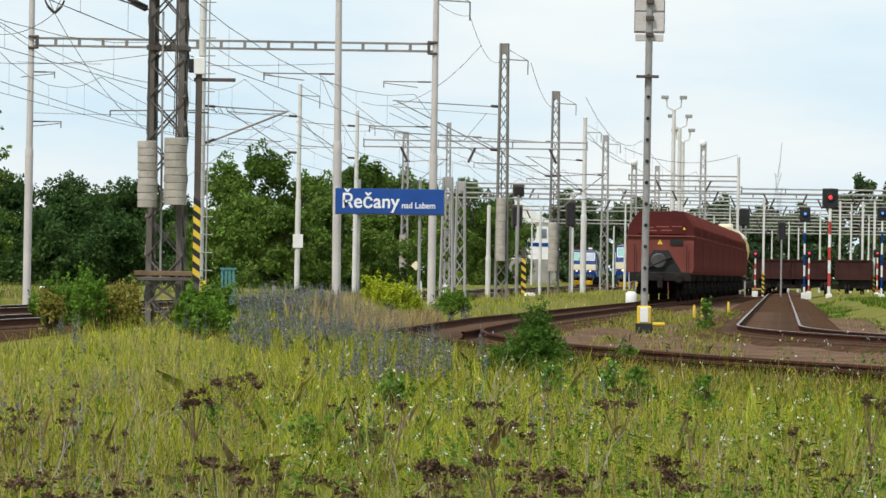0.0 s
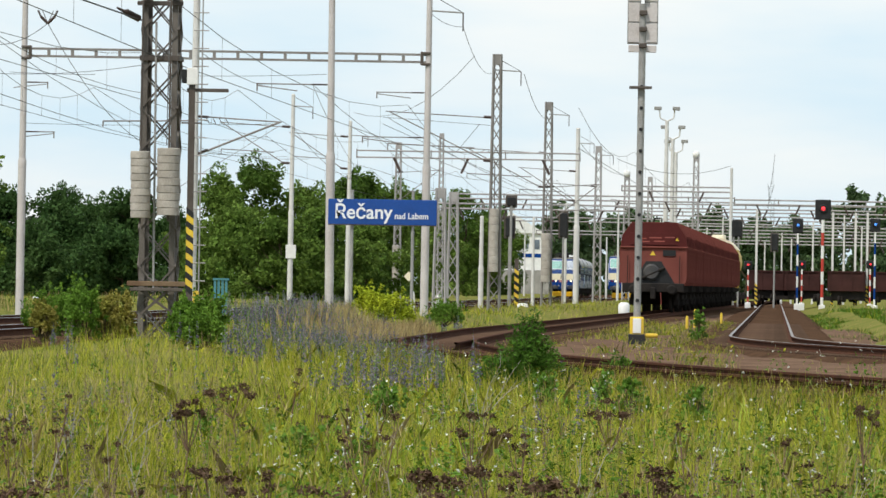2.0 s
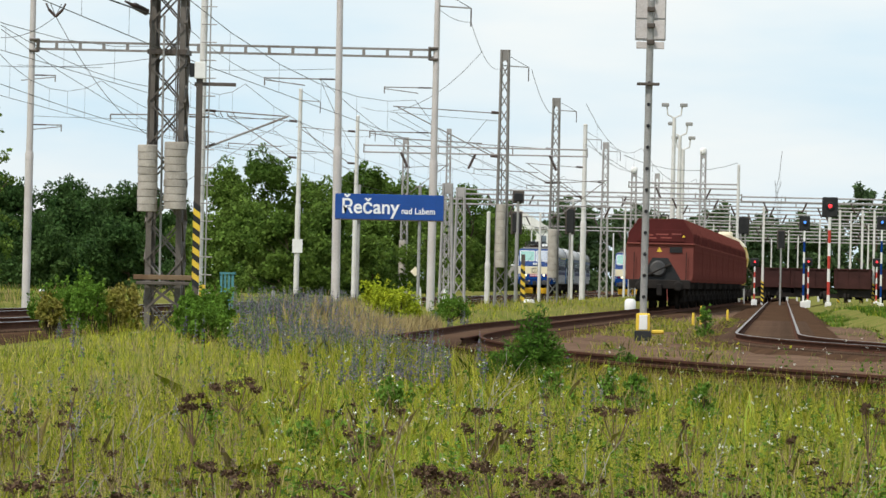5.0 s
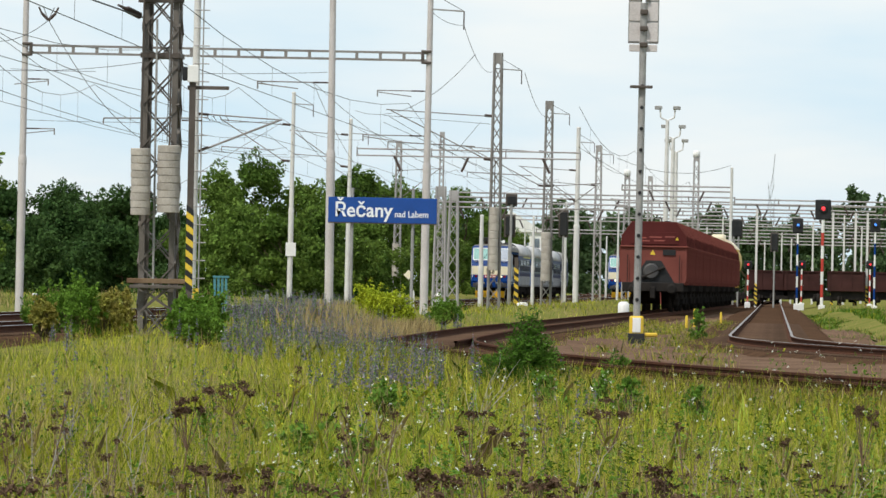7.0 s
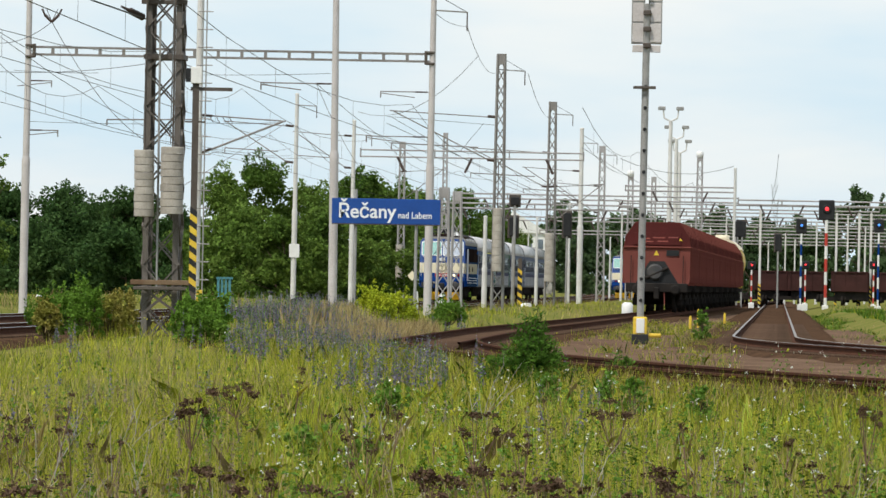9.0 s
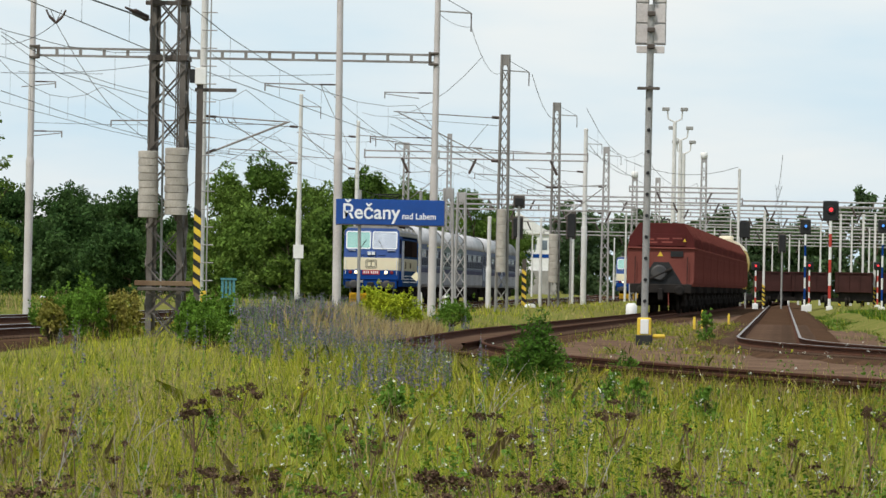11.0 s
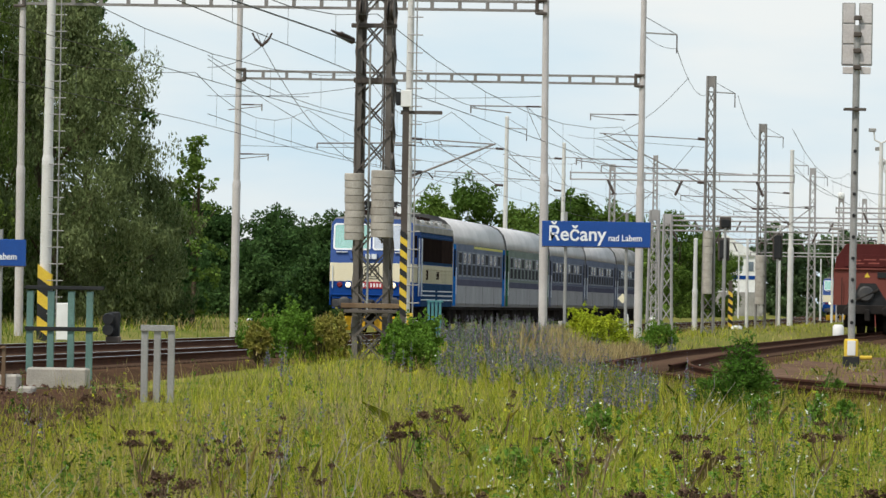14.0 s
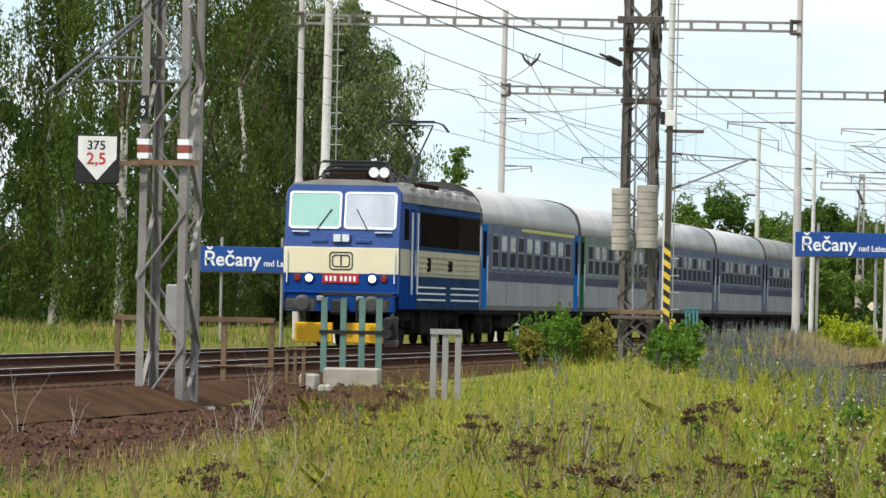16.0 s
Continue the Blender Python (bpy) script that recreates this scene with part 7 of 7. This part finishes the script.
tagged(soup("violet_stems", blades(x, y, hh, 0.004, rng, 0.05), WEED), "green stems of the violet flowers", "flowers", kind="stuff")
# leafy weeds
x, y = scatter(3000, 25, 125, rng)
k = rng.random(len(x)) < (0.10 + 0.75 * (patch(x, y, 1.7, 3.0) > 0.55)) * np.where(x / y > 0.0, 1.0, 0.5)
x, y = x[k], y[k]
k = off_tracks(x, y)
x, y = x[k], y[k]
zz = ground_height(x, y)
pieces = []
for j in range(7):
    t = (j + 1) / 8
    pieces.append(specks(x + rng.normal(0, 0.03, len(x)), y + rng.normal(0, 0.03, len(x)), zz + t * rng.uniform(0.3, 0.62, len(x)), rng.uniform(0.014, 0.04, len(x)) * (1.2 - t), rng, 6, 0.9))
tagged(soup("leafy_weeds", np.concatenate(pieces), [WEED, GRASS_DARK], (rng.random(len(x) * 42) < 0.5)), "broad-leaved green weeds in the grass", "weeds", kind="stuff")


# tall plants with long leaves set round an upright stem
def stem_leaves(x, y, h, size, rng, per=26):
    n = len(x) * per
    X, Y, H, S = (np.repeat(v, per) for v in (x, y, h, size))
    t = rng.uniform(0.15, 1.0, n)
    a = rng.uniform(0, 2 * np.pi, n)
    up = rng.uniform(-0.2, 0.9, n)
    base = np.stack([X, Y, ground_height(X, Y) + H * t], 1)
    d = np.stack([np.cos(a), np.sin(a), up], 1)
    d /= np.linalg.norm(d, axis=1)[:, None]
    L = (S * (1.25 - 0.8 * t) * rng.uniform(0.6, 1.2, n))[:, None]
    e = np.cross(d, np.stack([0.3 * rng.normal(size=n), 0.3 * rng.normal(size=n), np.ones(n)], 1))
    e /= np.linalg.norm(e, axis=1)[:, None]
    tip = base + d * L
    tip[:, 2] -= 0.25 * L[:, 0]
    mid = base + d * L * 0.5
    return np.stack([base, mid + e * L * 0.14, tip, mid - e * L * 0.14], 1)


x, y = scatter(900, 25, 115, rng, -0.2, 0.085)
k = off_tracks(x, y) & ~stony(x, y) & (rng.random(len(x)) < np.where(x / y > 0.012, 0.85, 0.28) * (0.3 + patch(x, y, 2.4, 7.0)))
x, y = x[k], y[k]
q = stem_leaves(x, y, rng.uniform(0.30, 0.66, len(x)), rng.uniform(0.06, 0.12, len(x)), rng)
tagged(soup("tall_leafy_weeds", q, [WEED, GRASS_DARK], np.repeat((rng.random(len(x)) < 0.45).astype(int), 26)), "tall green weeds with long narrow leaves", "weeds", kind="stuff")
tagged(soup("tall_weed_stems", blades(x, y, rng.uniform(0.34, 0.68, len(x)), 0.004, rng, 0.03), WEED), "green stems of the tall weeds", "weeds", kind="stuff")
# withered brown-grey flower spikes among the grass
SPIKE = leafy("withered_spike", (0.17, 0.125, 0.10), (0.25, 0.19, 0.155), 0.1, 1.0)
x, y = scatter(900, 26, 100, rng, -0.2, 0.085)
k = off_tracks(x, y) & ~stony(x, y) & (rng.random(len(x)) < np.where((x / y > -0.08) & (x / y < -0.035), 0.9, 0.30) * (0.2 + patch(x, y, 2.0, 9.0)))
x, y = x[k], y[k]
hh = rng.uniform(0.38, 0.72, len(x))
lx = rng.normal(0, 0.05, len(x))
zz = ground_height(x, y)
pieces = [specks(x + lx * t, y, zz + hh * t, 0.0105 * (1.35 - t) * (0.7 + y / 120), rng, 6, 1.0) for t in np.linspace(0.35, 1.0, 14)]
tagged(soup("withered_spikes", np.concatenate(pieces), SPIKE), "withered brown-grey flower spikes in the grass", "dead plants", kind="stuff")


# ---- dried weeds, each a plant of its own ----
def dried_weed(place, h, w, seed, label, dense=1.0, umbel=True):
    """A brown stem that forks into rays, each ending in a small umbel of seed clusters."""
    rg = np.random.default_rng(seed)
    ob = empty("dried_weed", place, label, "dead plant", "dried weeds")
    bm = B()
    lean = rg.normal(0, 0.14)
    fork = Vector((lean * h * 0.6, 0, h * rg.uniform(0.42, 0.58)))
    knee = Vector((lean * h * 0.22 + rg.normal(0, 0.01), 0, h * 0.28))
    bar(bm, (0, 0, -0.05), knee, 0.012, sides=5, w2=0.010)
    bar(bm, knee, fork, 0.010, sides=5, w2=0.007)
    seeds = []
    n = int(6 * dense + 3) if umbel else int(3 * dense + 2)
    for i in range(n):
        a = rg.uniform(0, 2 * math.pi)
        rr = w * 0.5 * math.sqrt(rg.uniform(0.05, 1))
        z = h * (1.0 - 0.20 * (2 * rr / w) ** 2) + rg.normal(0, 0.015) if umbel else h * rg.uniform(0.6, 1.0)
        tip = Vector((fork.x * 1.25 + rr * math.cos(a), rr * math.sin(a), z))
        start = knee.lerp(fork, rg.uniform(0.2, 1.0)) if not umbel else fork
        mid = start.lerp(tip, 0.6) - Vector((0, 0, 0.02))
        bar(bm, start, mid, 0.006, sides=4, w2=0.0045)
        bar(bm, mid, tip, 0.0045, sides=4, w2=0.0035)
        size = w * (0.16 if umbel else 0.13) * rg.uniform(0.6, 1.25)
        for k in range(7 if umbel else 4):
            b = rg.uniform(0, 2 * math.pi)
            r = size * math.sqrt(rg.uniform(0, 1))
            end = tip + Vector((r * math.cos(b), r * math.sin(b), 0.035 - 0.3 * r * r / size))
            bar(bm, tip, end, 0.003, sides=3)
            seeds.append(end)
    for i in range(2):
        st = knee * rg.uniform(0.7, 1.2)
        tip = st + Vector((rg.normal(0, 0.09), rg.normal(0, 0.05), rg.uniform(0.06, 0.16)))
        bar(bm, st, tip, 0.005, sides=4, w2=0.003)
        for k in range(4):
            seeds.append(tip + Vector((rg.normal(0, 0.012), rg.normal(0, 0.012), rg.normal(0, 0.008))))
    tagged(part("stem", bm, DEAD_STEM, ob, "brittle brown stem"), "brittle brown stem", kind="stuff")
    c = np.array([list(v) for v in seeds])
    q = specks(c[:, 0], c[:, 1], c[:, 2], np.full(len(c), 0.0088 * (0.8 + 0.25 * dense)), rg, 11, 0.6)
    tagged(soup("seed_head", q, DEAD, parent=ob), kind="stuff")
    return ob


def at_ground(x, y):
    return (x, y, float(ground_height(np.float64(x), np.float64(y))))


WEEDS = [
    (-1.58, 36.9, 0.69, 0.16, 1.2, 1),
    (-1.65, 49.9, 0.59, 0.36, 1.6, 1),
    (-1.29, 53.3, 0.68, 0.30, 0.9, 0),
    (-1.68, 24.1, 0.60, 0.40, 1.3, 1),
    (-1.76, 28.7, 0.70, 0.20, 0.6, 0),
    (0.15, 34.5, 0.70, 0.20, 0.8, 1),
    (0.49, 33.9, 0.63, 0.20, 1.2, 0),
    (0.76, 29.1, 0.67, 0.20, 0.8, 0),
    (0.23, 28.8, 0.56, 0.35, 1.2, 1),
    (0.01, 24.0, 0.68, 0.25, 1.0, 1),
    (0.95, 25.6, 0.66, 0.25, 1.0, 1),
    (1.28, 41.5, 0.65, 0.25, 1.0, 1),
    (2.30, 38.8, 0.63, 0.20, 1.0, 0),
    (2.94, 40.2, 0.67, 0.16, 0.8, 1),
    (-0.38, 34.4, 0.55, 0.30, 1.2, 0),
    (-1.02, 28.2, 0.55, 0.25, 0.9, 1),
    (-2.53, 34.6, 0.69, 0.25, 1.0, 0),
    (-1.86, 33.7, 0.56, 0.25, 0.9, 0),
    (-0.75, 27.9, 0.58, 0.25, 1.0, 0),
    (1.58, 36.9, 0.60, 0.20, 0.8, 0),
    (1.63, 32.5, 0.57, 0.20, 0.6, 0),
    (-0.57, 42.2, 0.56, 0.20, 0.6, 0),
    (-0.28, 38.6, 0.70, 0.20, 0.5, 0),
    (-0.85, 47.8, 0.54, 0.20, 0.5, 0),
    (2.09, 31.0, 0.60, 0.25, 0.8, 0),
    (0.53, 22.8, 0.69, 0.30, 1.0, 1),
    (1.44, 27.0, 0.55, 0.30, 0.9, 0),
    (-1.14, 23.0, 0.67, 0.30, 1.0, 0),
    (-0.51, 25.8, 0.54, 0.30, 1.0, 1),
    (-2.46, 37.1, 0.69, 0.20, 0.6, 0),
    (0.85, 43.9, 0.61, 0.20, 0.5, 0),
    (-6.46, 69.1, 0.54, 0.35, 1.6, 1),
    (-3.25, 37.6, 0.59, 0.30, 1.2, 1),
    (-2.20, 27.2, 0.63, 0.25, 1.0, 1),
    (-4.84, 42.5, 0.68, 0.30, 0.9, 0),
    (-4.65, 44.3, 0.55, 0.20, 0.7, 0),
    (-2.95, 39.3, 0.63, 0.20, 0.6, 0),
    (-5.73, 56.3, 0.64, 0.35, 1.2, 0),
    (-5.07, 27.7, 0.62, 0.40, 1.1, 0),
    (-3.72, 23.9, 0.57, 0.30, 1.1, 1),
    (-5.90, 36.2, 0.55, 0.20, 0.7, 0),
    (-4.84, 37.5, 0.67, 0.25, 0.8, 0),
    (-8.89, 51.2, 0.54, 0.25, 0.7, 0),
]
for i, (x, y, h, w, dense, um) in enumerate(WEEDS):
    dried_weed(at_ground(x, y), h * 1.04, w * (1.2 if um else 1.0), 500 + i, "dark dried flower head on a brown stem" if um else "withered brown branching weed", dense, um)


def bare_branch(place, h, seed, tilt=0.0):
    rg = np.random.default_rng(seed)
    ob = empty("bare_branch", place, "bleached bare branching stalk in the grass", "dead plant", "bare stalks")
    bm = B()
    for i in range(3):
        p = Vector((rg.normal(0, 0.03), rg.normal(0, 0.03), -0.05))
        d = Vector((tilt + rg.normal(0, 0.22), rg.normal(0, 0.1), 1)).normalized()
        w = 0.014
        for k in range(4):
            q = p + d * h / 4 * rg.uniform(0.8, 1.15)
            bar(bm, p, q, w, sides=5, w2=w * 0.75)
            if k > 0:
                f = (d + Vector((rg.normal(0, 0.5), rg.normal(0, 0.2), 0.1))).normalized()
                bar(bm, q, q + f * h * 0.22, w * 0.5, sides=4, w2=w * 0.25)
            p, w = q, w * 0.75
            d = (d + Vector((rg.normal(0, 0.16), 0, 0))).normalized()
    tagged(part("twig_spray", bm, BRANCH, ob), kind="stuff")
    return ob


for i, (x, y, h, tilt) in enumerate(((-2.05, 31, 0.5, 0.5), (-1.75, 34, 0.6, -0.2), (-2.35, 35, 0.62, 0.1), (-1.35, 30, 0.45, 0.6), (-0.35, 33, 0.5, 0.7), (-0.05, 29, 0.42, 0.5), (0.75, 35, 0.55, 0.3), (1.75, 38, 0.55, -0.3), (2.2, 33, 0.5, 0.2), (-3.6, 33, 0.6, 0.3), (-4.4, 36, 0.65, -0.2), (-4.1, 31, 0.55, 0.4), (-3.2, 30, 0.5, 0.5), (-5.4, 40, 0.7, 0.1), (-2.7, 33, 0.5, -0.4), (-6.1, 46, 0.7, 0.2), (0.40, 62, 0.8, 0.25), (0.43, 58, 0.6, -0.1), (-2.47, 44, 0.6, 0.4), (-0.63, 46, 0.55, 0.5), (-2.89, 46, 0.5, 0.3), (-8.53, 70, 0.95, 0.1), (-7.94, 64, 0.8, 0.3), (-10.51, 62, 0.9, -0.1), (-9.55, 60, 0.5, 0.2), (-7.17, 50, 0.5, 0.6))):
    bare_branch(at_ground(x, y), h, 700 + i, tilt)

motions()
